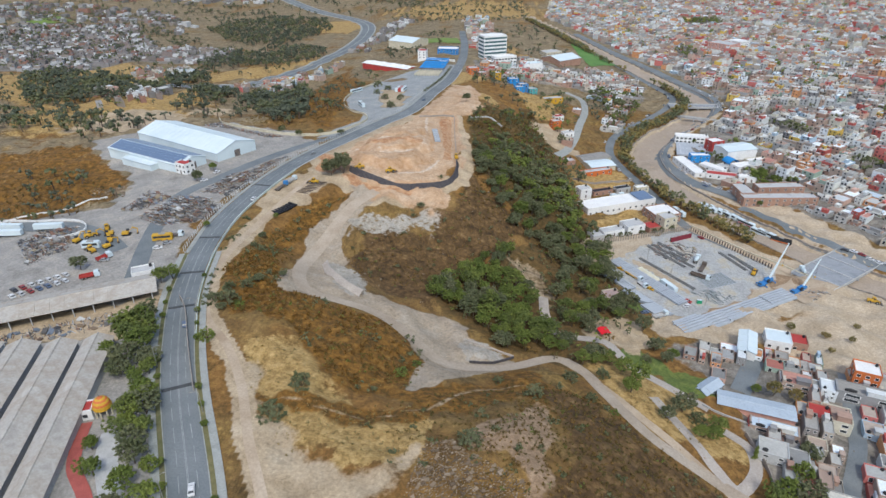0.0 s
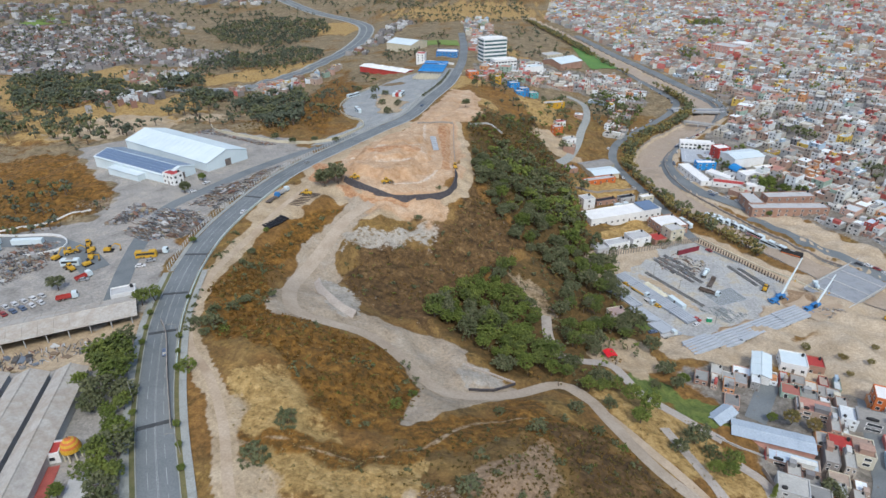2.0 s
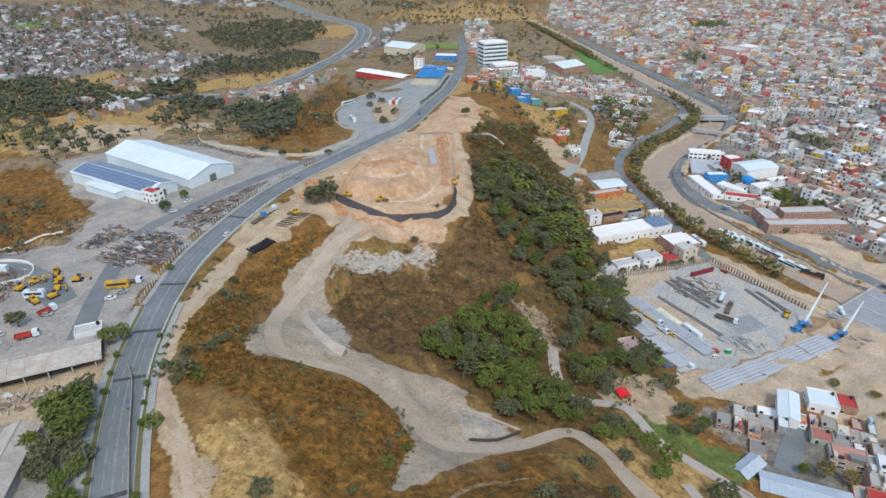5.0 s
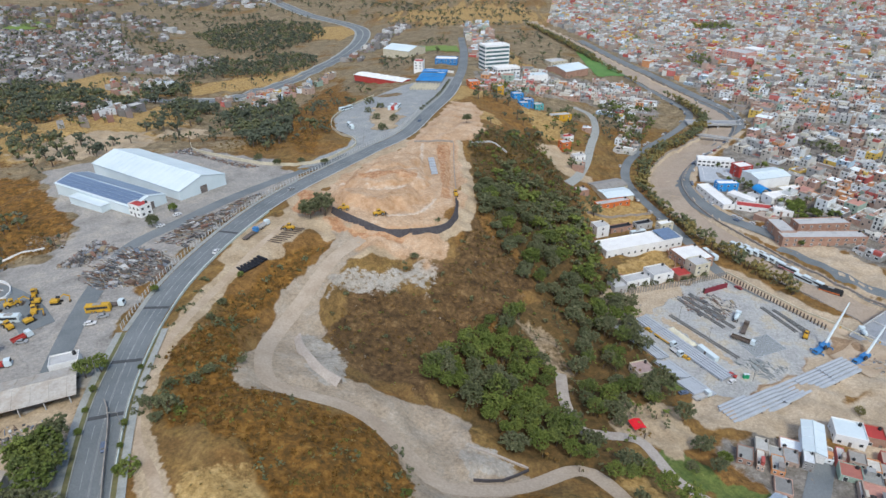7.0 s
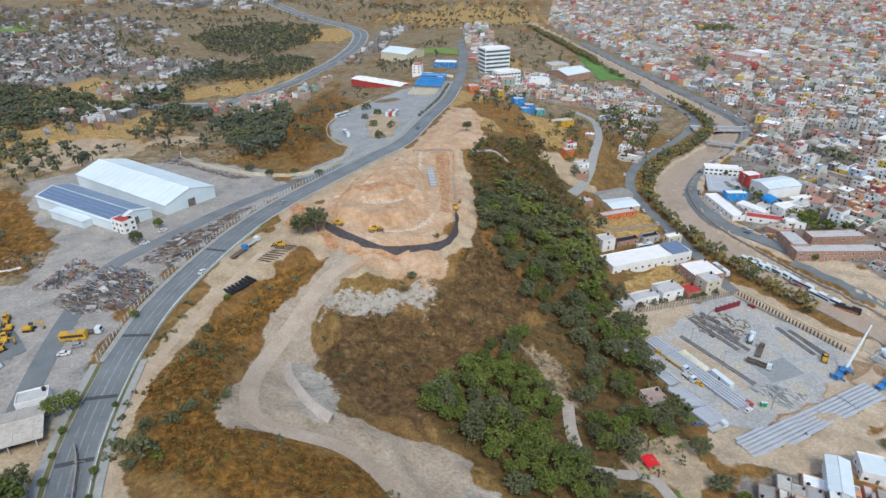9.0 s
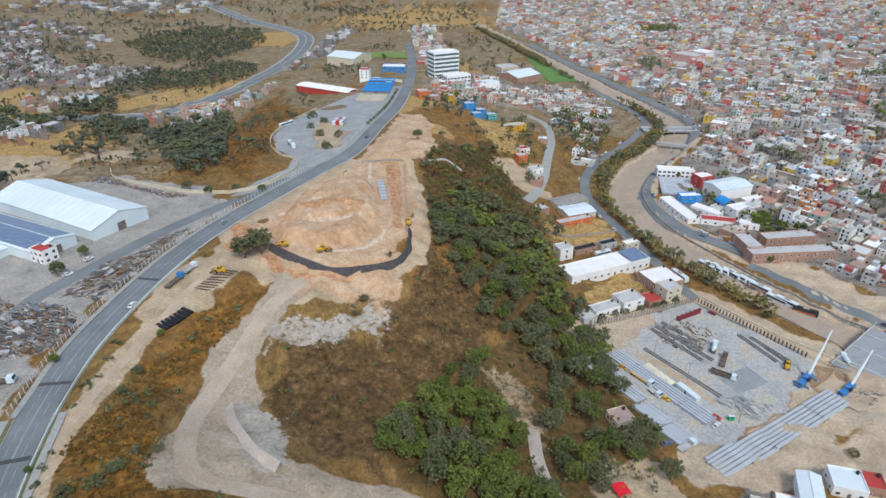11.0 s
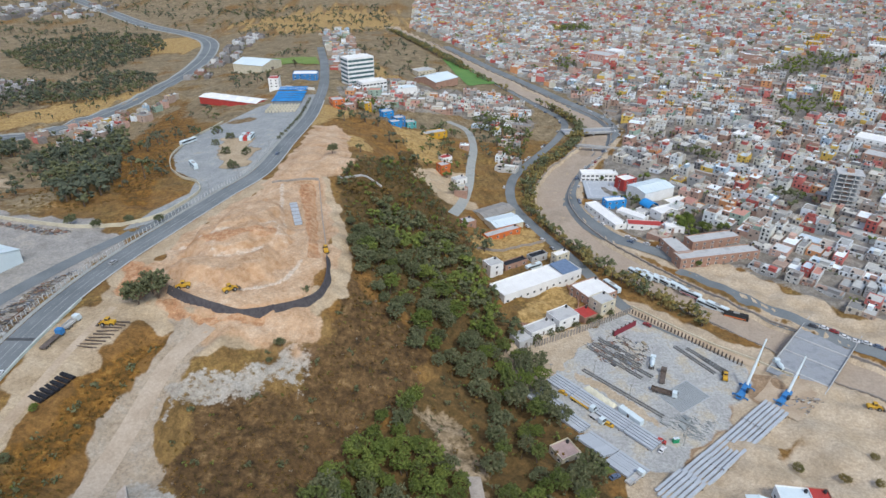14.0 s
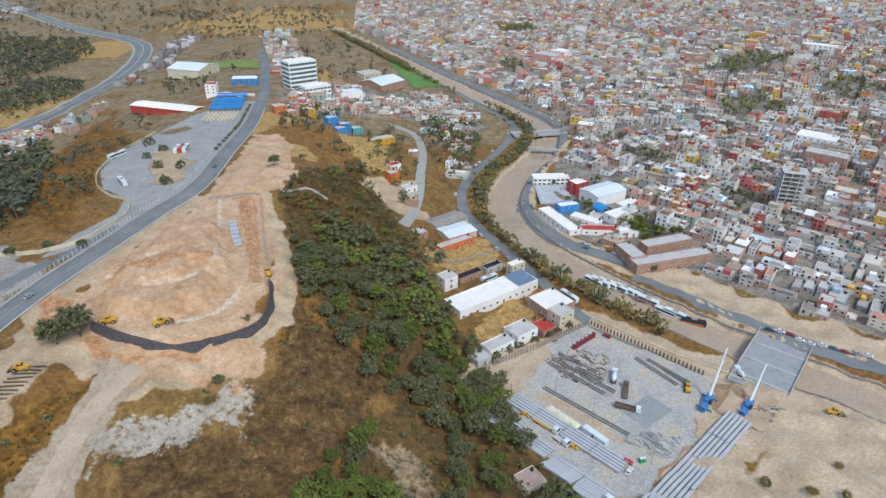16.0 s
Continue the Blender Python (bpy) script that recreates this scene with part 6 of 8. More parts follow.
def hall(name, m, length, width, eave, ridge, wall, roof, label, category="warehouse", gate=True, skylights=0, open_side=False, ribs=True):
    """A gabled hall along its own x axis."""
    o = base(name, m, label, category)
    x, y = length / 2, width / 2
    if open_side:
        for i in range(int(length // 7) + 1):
            for sy in (-1, 1):
                part("post", Shape().box(-x + 7 * i, sy * (y - 0.4) - 0.15, -1.5, -x + 7 * i + 0.3, sy * (y - 0.4) + 0.15, eave - 0.1), wall, o)
        part("back_wall", Shape().box(-x, y - 0.9, -1.5, x, y - 0.6, eave - 0.6), wall, o)
    else:
        s = Shape()
        s.add([(-x, -y, -2), (x, -y, -2), (x, y, -2), (-x, y, -2), (-x, -y, eave), (x, -y, eave), (x, y, eave), (-x, y, eave), (-x, 0, ridge - 0.15), (x, 0, ridge - 0.15)],
              [(0, 1, 5, 4), (1, 2, 6, 9, 5), (2, 3, 7, 6), (3, 0, 4, 8, 7)])
        part("wall", s, wall, o)
    for sy in (-1, 1):
        r = Shape()
        a, b = (0, ridge), (sy * (y + 0.5), eave - 0.5 * (ridge - eave) / y)
        r.add([(-x - 0.4, a[0], a[1]), (x + 0.4, a[0], a[1]), (x + 0.4, b[0], b[1]), (-x - 0.4, b[0], b[1]), (-x - 0.4, a[0], a[1] + 0.12), (x + 0.4, a[0], a[1] + 0.12), (x + 0.4, b[0], b[1] + 0.12), (-x - 0.4, b[0], b[1] + 0.12)],
              [(0, 1, 2, 3), (4, 7, 6, 5), (0, 4, 5, 1), (1, 5, 6, 2), (2, 6, 7, 3), (3, 7, 4, 0)])
        p = part("roof", r, roof, o)
        if ribs:
            rib = Shape()
            for i in range(int(length // 5)):
                xx = -x + 2.5 + 5 * i
                rib.add([(xx, a[0], a[1] + 0.12), (xx + 0.25, a[0], a[1] + 0.12), (xx + 0.25, b[0], b[1] + 0.12), (xx, b[0], b[1] + 0.12), (xx, a[0], a[1] + 0.24), (xx + 0.25, a[0], a[1] + 0.24), (xx + 0.25, b[0], b[1] + 0.24), (xx, b[0], b[1] + 0.24)],
                        [(4, 7, 6, 5), (0, 3, 7, 4), (1, 5, 6, 2), (2, 6, 7, 3)])
            part("seam", rib, roof, p)
    part("ridge_cap", Shape().tube((-x - 0.4, 0, ridge + 0.08), (x + 0.4, 0, ridge + 0.08), 0.28, n=6), roof, o)
    if gate:
        part("gate", Shape().box(x - 0.1, -2.2, -0.3, x + 0.15, 2.2, min(eave, 4.5)), DOOR_METAL, o)
    return o


def window_mesh(w, h, glass=None):
    """A framed window in one piece, lying in the xz plane and facing -y."""
    s = Shape()
    ring = lambda e, y: [(-w / 2 - e, y, -h / 2 - e), (w / 2 + e, y, -h / 2 - e), (w / 2 + e, y, h / 2 + e), (-w / 2 - e, y, h / 2 + e)]
    quads = [(l * 4 + i, l * 4 + (i + 1) % 4, l * 4 + 4 + (i + 1) % 4, l * 4 + 4 + i) for l in range(3) for i in range(4)]
    s.add(ring(0.1, 0.05) + ring(0.1, -0.1) + ring(0.0, -0.1) + ring(0.0, -0.02), quads, 1)
    s.f.append((12, 13, 14, 15))
    s.k.append(0)
    return s.mesh("window", [glass or WINDOW_DARK, WHITE_WALL])


WINDOWS = {k: window_mesh(*k) for k in ((1.4, 1.3), (1.0, 1.0), (2.2, 1.4), (3.0, 1.6), (1.2, 2.1))}
TANK = Shape().tube((0, 0, 0), (0, 0, 1.1), 0.62, n=10).tube((0, 0, 1.1), (0, 0, 1.4), 0.62, 0.25, 10).tube((0, 0, 1.4), (0, 0, 1.5), 0.25, 0.22, 8).mesh("water_tank", TANK_BLACK)


def building(name, m, length, width, floors, wall, roof, label, category="building", across=None, deep=None, win=(1.4, 1.3), fh=3.0, tank=True, door=True, stair=False, lip=0.5):
    """A flat-roofed building with a parapet: its front is at -y."""
    o = base(name, m, label, category)
    x, y, h = length / 2, width / 2, floors * fh + 0.3
    s = Shape()
    e = 0.22
    ring = [(-1, -1), (1, -1), (1, 1), (-1, 1)]
    v = [(a * x, b * y, -2.5) for a, b in ring] + [(a * x, b * y, h + lip) for a, b in ring] + [(a * (x - e), b * (y - e), h + lip) for a, b in ring] + [(a * (x - e), b * (y - e), h) for a, b in ring]
    s.add(v, [(l * 4 + i, l * 4 + (i + 1) % 4, l * 4 + 4 + (i + 1) % 4, l * 4 + 4 + i) for l in range(3) for i in range(4)])
    part("wall", s, wall, o)
    part("roof", Shape().box(-x + e, -y + e, h - 0.25, x - e, y - e, h + 0.02), roof, o)
    across = max(1, int(length / 5.0)) if across is None else across
    deep = max(1, int(width / 6.0)) if deep is None else deep
    wm = WINDOWS[win]
    shows = lambda nx, ny: (m.to_3x3() @ Vector((nx, ny, 0))).normalized()[1] < 0.45  # windowless backs to the north
    for f in range(floors):
        zc = f * fh + 1.7
        for i in range(across):
            xx = -x + (i + 0.5) * length / across
            if f == 0 and door and i == across // 2:
                part("door", Shape().box(xx - 0.55, -y - 0.08, 0, xx + 0.55, -y + 0.1, 2.15), DOOR_METAL, o)
            elif shows(0, -1):
                share("window", wm, o, Matrix.Translation((xx, -y, zc)))
            if shows(0, 1):
                share("window", wm, o, Matrix.Translation((xx, y, zc)) @ Matrix.Rotation(math.pi, 4, "Z"))
        for i in range(deep):
            yy = -y + (i + 0.5) * width / deep
            for sx in (-1, 1):
                if shows(sx, 0):
                    share("window", wm, o, Matrix.Translation((sx * x, yy, zc)) @ Matrix.Rotation(sx * math.pi / 2, 4, "Z"))
    if stair:
        part("stair_room", Shape().box(-x + 0.8, y - 3.6, h, -x + 3.6, y - 0.8, h + 2.5).box(-x + 0.6, y - 3.8, h + 2.5, -x + 3.8, y - 0.6, h + 2.65), wall, o)
    if tank:
        share("water_tank", TANK, o, Matrix.Translation((x - 1.4, y - 1.6, h)))
    return o


# -- yard west of the road --
hall("warehouse", spot(-203, 389, -28), 83, 31, 6.2, 10.5, WHITE_METAL, WHITE_METAL, "large white sheet metal warehouse with a shallow gabled roof")
solar = hall("warehouse", spot(-215, 358, -25), 68, 20, 5.6, 8.2, WHITE_METAL, WHITE_METAL, "white warehouse with dark blue solar panels covering its roof")
slope = math.atan2(2.6, 10.0)
CELL = Shape().box(-3.2, -1.13, 0, 3.2, 1.13, 0.06).mesh("solar_panel", PANEL_BLUE)
for sy in (-1, 1):
    for i in range(10):
        for j in range(4):
            yy = 1.4 + 2.32 * j
            m = Matrix.Translation((-30 + 6.5 * i, sy * yy, 8.2 - yy * 0.26 + 0.32)) @ Matrix.Rotation(-sy * slope, 4, "X")
            share("solar_panel", CELL, solar, m)
part("annex", Shape().prism([(-14, -2), (14, -2), (14, 3.6), (-14, 3.6)], -15, -9.9).box(-14.3, -15.4, 3.6, 14.3, -9.8, 3.8), WHITE_METAL, solar)
building("office", spot(-186, 337, -25), 9, 7, 2, WHITE_WALL, RED, "small white two-storey office with a red roof terrace", "office", 3, 2)
shed = hall("open_shed", spot(-179, 179, 29), 100, 15, 4.6, 6.4, CONCRETE, SHED_ROOF, "long open shed with a pale weathered sheet roof", "shed", gate=False, open_side=True)
building("gatehouse", spot(-146, 213, 29), 9, 6, 1, WHITE_WALL, CONCRETE, "small white block building at the end of the shed", "hut", 2, 1, fh=3.6)
for i, (ax, ay, bx, by, wd) in enumerate([(-134.6, 163, -117, 103, 9.0), (-146, 159.5, -128.5, 99.5, 9.6), (-159, 158, -142, 100, 10.2), (-172, 157, -155, 100, 10.2)]):
    ln = math.hypot(bx - ax, by - ay) + 45
    ux, uy = (bx - ax) / (ln - 45), (by - ay) / (ln - 45)
    cx, cy = ax + ux * ln / 2, ay + uy * ln / 2
    hall("market_shed", spot(cx, cy, math.degrees(math.atan2(uy, ux))), ln, wd, 3.6, 5.6, CONCRETE, SHED_ROOF, "long market shed with a stained grey sheet roof", "shed", gate=False, ribs=False)
kiosk = base("domed_kiosk", spot(-114.5, 131, 10), "small kiosk with a yellow and orange striped dome", "kiosk")
ks = Shape()
for i in range(8):
    a = 2 * math.pi * i / 8
    ks.tube((2.3 * math.cos(a), 2.3 * math.sin(a), -0.5), (2.3 * math.cos(a), 2.3 * math.sin(a), 3.2), 0.25, n=6)
part("column", ks, CREAM, kiosk)
part("ring", Shape().tube((0, 0, 3.2), (0, 0, 3.9), 2.7, n=20), YELLOW, kiosk)
for k in range(6):
    a0, a1 = k * math.pi / 13, (k + 1) * math.pi / 13
    part("dome_band", Shape().tube((0, 0, 3.9 + 3.0 * math.sin(a0)), (0, 0, 3.9 + 3.0 * math.sin(a1)), 2.6 * math.cos(a0), 2.6 * math.cos(a1), 20, caps=k == 5), (YELLOW, ORANGE)[k % 2], kiosk)
part("finial", Shape().tube((0, 0, 6.8), (0, 0, 7.8), 0.08, n=6), STEEL, kiosk)
building("red_roof_porch", spot(-119.5, 130.5, -70), 5, 4, 1, WHITE_WALL, RED, "small white porch with a red flat roof", "porch", 1, 1, tank=False)
strip("red_path", [(-118, 127), (-115, 118), (-111, 110), (-103, 102), (-95, 92)], (-1.8, 0, 1.8), 0.25, paint("red_paving", (0.42, 0.11, 0.09)), "red tiled walkway beside the sheds", 2.0)
strip("market_paving", [(-108, 124), (-104, 114), (-97, 104), (-88, 92)], (-3.0, 0, 3.0), 0.2, CONCRETE, "grey paved forecourt", 2.0)


def wall_line(name, pts, tall, thick, material, label, cap=None, step=4.0, kind="structure"):
    """A wall that follows the ground along a line."""
    p = smooth_line(pts, step)
    t = np.gradient(p, axis=0)
    t /= np.linalg.norm(t, axis=1)[:, None]
    v, f = [], []
    for q, d in zip(p, t):
        for s in (-0.5, 0.5):
            x, y = q[0] + d[1] * s * thick, q[1] - d[0] * s * thick
            z = hz(q[0], q[1])
            v += [(x, y, z - 1.5), (x, y, z + tall)]
    for i in range(len(p) - 1):
        a, b = 4 * i, 4 * i + 4
        f += [(a, b, b + 1, a + 1), (a + 2, a + 3, b + 3, b + 2), (a + 1, b + 1, b + 3, a + 3)]
    n = len(v)
    f += [(0, 1, 3, 2), (n - 4, n - 2, n - 1, n - 3)]
    return tagged(new(name, mesh_of(name, v, f, material)), label, "wall", kind=kind)


wall_line("wall_yard", [(-222, 470), (-208, 446), (-193, 436), (-165, 425), (-145, 420), (-125, 422), (-111, 430), (-103, 445)], 2.0, 0.4, CREAM, "pale boundary wall along the ravine")
wall_line("wall_parking", [(-103, 445), (-99, 462), (-104, 478), (-116, 492), (-127, 510), (-135, 540), (-134, 565), (-131, 600), (-120, 645)], 1.6, 0.4, CREAM, "pale curving wall round the coach park")
wall_line("wall_curve", [(-300, 252), (-262, 272), (-235, 271), (-216, 270), (-205, 264), (-201, 256), (-207, 250), (-216, 248)], 1.2, 0.4, WHITE_WALL, "low white curved wall")
wall_line("wall_shed", [(-122, 196), (-116, 188), (-104, 165), (-92, 143)], 2.2, 0.3, STONE_WALL, "dark stone wall beside the road")
wall_line("wall_ravine", [(-215, 300), (-235, 285), (-262, 276), (-300, 268)], 0.8, 0.5, WHITE_WALL, "stepped white retaining wall")


# -- vehicles --
def wheel_mesh(r, w):
    s = Shape().tube((0, -w / 2, 0), (0, w / 2, 0), r, n=12, k=0)
    s.tube((0, -w / 2 - 0.01, 0), (0, w / 2 + 0.01, 0), r * 0.55, n=10, k=1)
    return s.mesh("wheel", [RUBBER, GREY_METAL])


WHEELS = {r: wheel_mesh(r, w) for r, w in ((0.32, 0.22), (0.5, 0.32), (0.8, 0.5))}


def wheels(o, xs, y, r):
    for x in xs:
        for s in (-1, 1):
            share("wheel", WHEELS[r], o, Matrix.Translation((x, s * y, r)))


def car(m, body=None, label="small white car", name="car", group=""):
    o = base(name, m, label, "car", group)
    s = Shape().prism([(-2.1, 0.3), (2.1, 0.3), (2.15, 0.75), (1.3, 0.95), (-1.9, 0.98), (-2.15, 0.8)], -0.86, 0.86)
    s.prism([(-1.6, 0.98), (1.05, 0.96), (0.45, 1.42), (-1.2, 1.44)], -0.74, 0.74)
    part("body", s, body or CAR_PAINT, o)
    part("windscreen", Shape().add([(1.08, -0.68, 0.99), (1.08, 0.68, 0.99), (0.5, 0.62, 1.42), (0.5, -0.62, 1.42)], [(0, 1, 2, 3)]), WINDOW_DARK, o)
    part("rear_window", Shape().add([(-1.64, -0.66, 1.0), (-1.26, -0.62, 1.42), (-1.26, 0.62, 1.42), (-1.64, 0.66, 1.0)], [(0, 1, 2, 3)]), WINDOW_DARK, o)
    for sy in (-1, 1):
        part("side_window", Shape().add([(-1.4, sy * 0.755, 1.0), (0.85, sy * 0.755, 1.0), (0.4, sy * 0.755, 1.36), (-1.1, sy * 0.755, 1.36)], [(0, 1, 2, 3)]), WINDOW_DARK, o)
    wheels(o, (-1.35, 1.35), 0.8, 0.32)
    return o


def bus(m, body=None, label="white coach parked", length=12.0, group="", stripe=None):
    o = base("coach", m, label, "bus", group)
    x = length / 2
    part("body", Shape().prism([(-x, 0.4), (x, 0.4), (x, 2.2), (x - 0.35, 3.3), (-x + 0.15, 3.35), (-x, 3.0)], -1.25, 1.25), body or WHITE_METAL, o)
    for sy in (-1, 1):
        part("window_band", Shape().box(-x + 0.5, sy * 1.26 - 0.02, 1.7, x - 0.7, sy * 1.26 + 0.02, 2.75), WINDOW_DARK, o)
        if stripe:
            part("stripe", Shape().box(-x + 0.3, sy * 1.262 - 0.02, 0.8, x - 1.2, sy * 1.262 + 0.02, 1.4), stripe, o)
    part("windscreen", Shape().add([(x + 0.01, -1.1, 1.5), (x + 0.01, 1.1, 1.5), (x - 0.3, 1.1, 3.1), (x - 0.3, -1.1, 3.1)], [(0, 1, 2, 3)]), WINDOW_DARK, o)
    part("roof_unit", Shape().box(-1.6, -0.8, 3.33, 1.4, 0.8, 3.6, bevel=0.1), GREY_METAL, o)
    wheels(o, (-x + 2.4, -x + 3.6, x - 2.4), 1.1, 0.5)
    return o


def truck(m, cab, load, label, length=9.0, bed="box"):
    o = base("truck", m, label, "truck")
    x = length / 2
    part("chassis", Shape().box(-x, -0.5, 0.6, x, 0.5, 0.9), STEEL, o)
    c = part("cab", Shape().prism([(x - 2.2, 0.6), (x, 0.6), (x, 1.7), (x - 0.35, 2.8), (x - 2.2, 2.8)], -1.2, 1.2), cab, o)
    part("windscreen", Shape().add([(x + 0.01, -1.05, 1.75), (x + 0.01, 1.05, 1.75), (x - 0.3, 1.05, 2.7), (x - 0.3, -1.05, 2.7)], [(0, 1, 2, 3)]), WINDOW_DARK, c)
    if bed == "box":
        b = Shape().box(-x, -1.2, 0.95, x - 2.5, 1.2, 1.1)
        for sy in (-1, 1):
            b.box(-x, sy * 1.15 - 0.06, 1.1, x - 2.5, sy * 1.15 + 0.06, 1.9)
        b.box(-x, -1.2, 1.1, -x + 0.1, 1.2, 1.9).box(x - 2.6, -1.2, 1.1, x - 2.5, 1.2, 2.1)
        part("bed", b, load, o)
    elif bed == "mixer":
        part("drum", Shape().tube((-x + 0.2, 0, 2.4), (-1.2, 0, 2.0), 0.6, 1.2, 14).tube((-1.2, 0, 2.0), (x - 2.6, 0, 1.8), 1.2, 0.8, 14), load, o)
        part("chute", Shape().box(-x - 0.6, -0.3, 1.0, -x + 0.4, 0.3, 1.3), STEEL, o)
    else:
        part("bed", Shape().box(-x, -1.2, 0.95, x - 2.5, 1.2, 1.15), load, o)
    wheels(o, (-x + 1.2, -x + 2.5, x - 1.3), 1.0, 0.5)
    return o


def loader(m, label="yellow wheel loader on the earthworks"):
    o = base("wheel_loader", m, label, "loader")
    part("body", Shape().box(-3.2, -1.0, 1.0, -0.4, 1.0, 2.2, bevel=0.2).box(-0.4, -0.7, 0.9, 1.8, 0.7, 1.6), YELLOW, o)
    c = part("cab", Shape().box(-1.2, -0.8, 2.2, 0.4, 0.8, 3.5, bevel=0.1), YELLOW, o)
    part("cab_glass", Shape().box(-1.22, -0.7, 2.5, 0.42, 0.7, 3.25).box(-1.0, -0.82, 2.5, 0.2, 0.82, 3.25), WINDOW_DARK, c)
    for sy in (-1, 1):
        part("arm", Shape().prism([(0.8, 1.9), (1.0, 2.2), (3.4, 0.9), (3.2, 0.6)], sy * 0.6 - 0.12, sy * 0.6 + 0.12), YELLOW, o)
    part("bucket", Shape().prism([(3.0, 0.2), (4.3, 0.15), (4.2, 0.3), (3.3, 0.5), (3.3, 1.3), (3.0, 1.3)], -1.35, 1.35), STEEL, o)
    wheels(o, (-2.1, 1.4), 1.0, 0.8)
    return o


def excavator(m, label="yellow excavator parked among scrap"):
    o = base("excavator", m, label, "excavator")
    for sy in (-1, 1):
        part("track", Shape().prism([(-1.9, 0), (1.9, 0), (2.2, 0.4), (1.9, 0.8), (-1.9, 0.8), (-2.2, 0.4)], sy * 1.0 - 0.3, sy * 1.0 + 0.3), RUBBER, o)
    part("house", Shape().box(-2.0, -1.2, 0.9, 1.0, 1.2, 2.0, bevel=0.2), YELLOW, o)
    part("cab", Shape().box(0.0, 0.3, 2.0, 1.3, 1.2, 2.9, bevel=0.1), WINDOW_DARK, o)
    part("boom", Shape().prism([(0.8, 1.6), (1.2, 2.0), (3.4, 4.2), (5.6, 3.2), (5.4, 2.8), (3.4, 3.7)], -0.2, 0.2), YELLOW, o)
    part("stick", Shape().prism([(5.6, 3.4), (5.3, 3.4), (4.9, 1.0), (5.3, 1.0)], -0.16, 0.16), YELLOW, o)
    part("bucket", Shape().prism([(4.6, 0.2), (5.4, 0.2), (5.5, 1.1), (4.9, 1.1)], -0.5, 0.5), STEEL, o)
    return o


def crane(m, reach, rise, label):
    """A mobile crane with a lattice of tubes as its boom."""
    o = base("mobile_crane", m, label, "crane")
    part("carrier", Shape().box(-5, -1.3, 0.7, 5, 1.3, 1.7, bevel=0.15), BLUE, o)
    c = part("driver_cab", Shape().prism([(5, 0.8), (6.8, 0.8), (6.8, 1.8), (6.4, 2.8), (5, 2.8)], -1.2, 1.2), BLUE, o)
    part("windscreen", Shape().add([(6.82, -1.0, 1.85), (6.82, 1.0, 1.85), (6.42, 1.0, 2.7), (6.42, -1.0, 2.7)], [(0, 1, 2, 3)]), WINDOW_DARK, c)
    part("turntable", Shape().box(-4.2, -1.3, 1.7, 1.0, 1.3, 2.9, bevel=0.2), BLUE, o)
    part("crane_cab", Shape().box(0.2, 1.0, 1.8, 1.8, 2.0, 3.6, bevel=0.1), WINDOW_DARK, o)
    a, b = Vector((-2.5, 0, 2.9)), Vector((reach, 0, rise))
    mid = a.lerp(b, 0.45)
    part("boom_base", Shape().tube(a, mid, 0.62, 0.58, 6), WHITE_METAL, o)
    part("boom_section", Shape().tube(a.lerp(b, 0.44), a.lerp(b, 0.75), 0.47, 0.44, 6), WHITE_METAL, o)
    tip = part("boom_tip", Shape().tube(a.lerp(b, 0.74), b, 0.36, 0.32, 6), WHITE_METAL, o)
    part("cable", Shape().tube(b, (b[0], 0, rise * 0.35), 0.06, n=5), STEEL, tip)
    part("hook_block", Shape().box(b[0] - 0.35, -0.25, rise * 0.35 - 0.9, b[0] + 0.35, 0.25, rise * 0.35), YELLOW, tip)
    for sx in (-4.2, 4.2):
        for sy in (-1, 1):
            part("outrigger", Shape().box(sx - 0.25, min(sy * 1.3, sy * 3.2), 0.6, sx + 0.25, max(sy * 1.3, sy * 3.2), 0.95).tube((sx, sy * 3.0, 0), (sx, sy * 3.0, 0.9), 0.3, n=8), BLUE, o)
    wheels(o, (-3.6, -2.2, 2.2, 3.6), 1.2, 0.5)
    return o


heading = lambda ax, ay, bx, by: math.degrees(math.atan2(by - ay, bx - ax))
ROADDIR = heading(-110, 170, -96, 141)
car(spot(-75.5, 105.5, 113, 0.25), label="white pickup car on the road")
car(spot(-111.5, 178, 118, 0.25), label="white car on the road")
car(spot(-129.3, 298, 85, 0.25), label="grey car on the road")
car(spot(-61, 520, 78, 0.25), label="white car on the far road")
car(spot(-118, 376, 66, 0.25), label="dark car on the road")
for x, y, d in [(-153, 238, 20), (-151, 243, 25), (-166, 336, 60), (-172, 226, 15), (-168, 322, 40)]:
    car(spot(x, y, d, 0.15), label="pale car parked in the scrap yard")
bus(spot(-186, 239, 10), label="white minibus in the yard", length=8)
bus(spot(-155, 247, 15), YELLOW, "orange and yellow bus parked in the yard", 9)
truck(spot(-152, 251, 10), WHITE_METAL, STEEL, "white flatbed truck in the yard", 10, "flat")
truck(spot(-170, 212, 30), WHITE_METAL, RED, "red and white truck beside the shed", 8)
truck(spot(-173, 228, 60), WHITE_METAL, RED, "white and red lorry in the yard", 7)
truck(spot(-120, 317, 75), BLUE, STEEL, "blue truck with a flat trailer at the roadside", 11, "flat")
truck(spot(-117.5, 328, 70), WHITE_METAL, CONCRETE, "white tipper truck at the roadside", 8)
for i, (x, y, d) in enumerate([(-193, 250, 40), (-185, 252, 200), (-181, 246, 120), (-178, 239, 60), (-189, 257, 300), (-176, 252, 15), (-184, 235, 150), (-197, 245, 80)]):
    excavator(spot(x, y, d)) if i % 2 else loader(spot(x, y, d), "yellow loader parked among scrap")
loader(spot(-81, 347, 190))
loader(spot(-61, 342.5, 30))
loader(spot(-24, 378, 100), "small yellow roller on the earthworks")
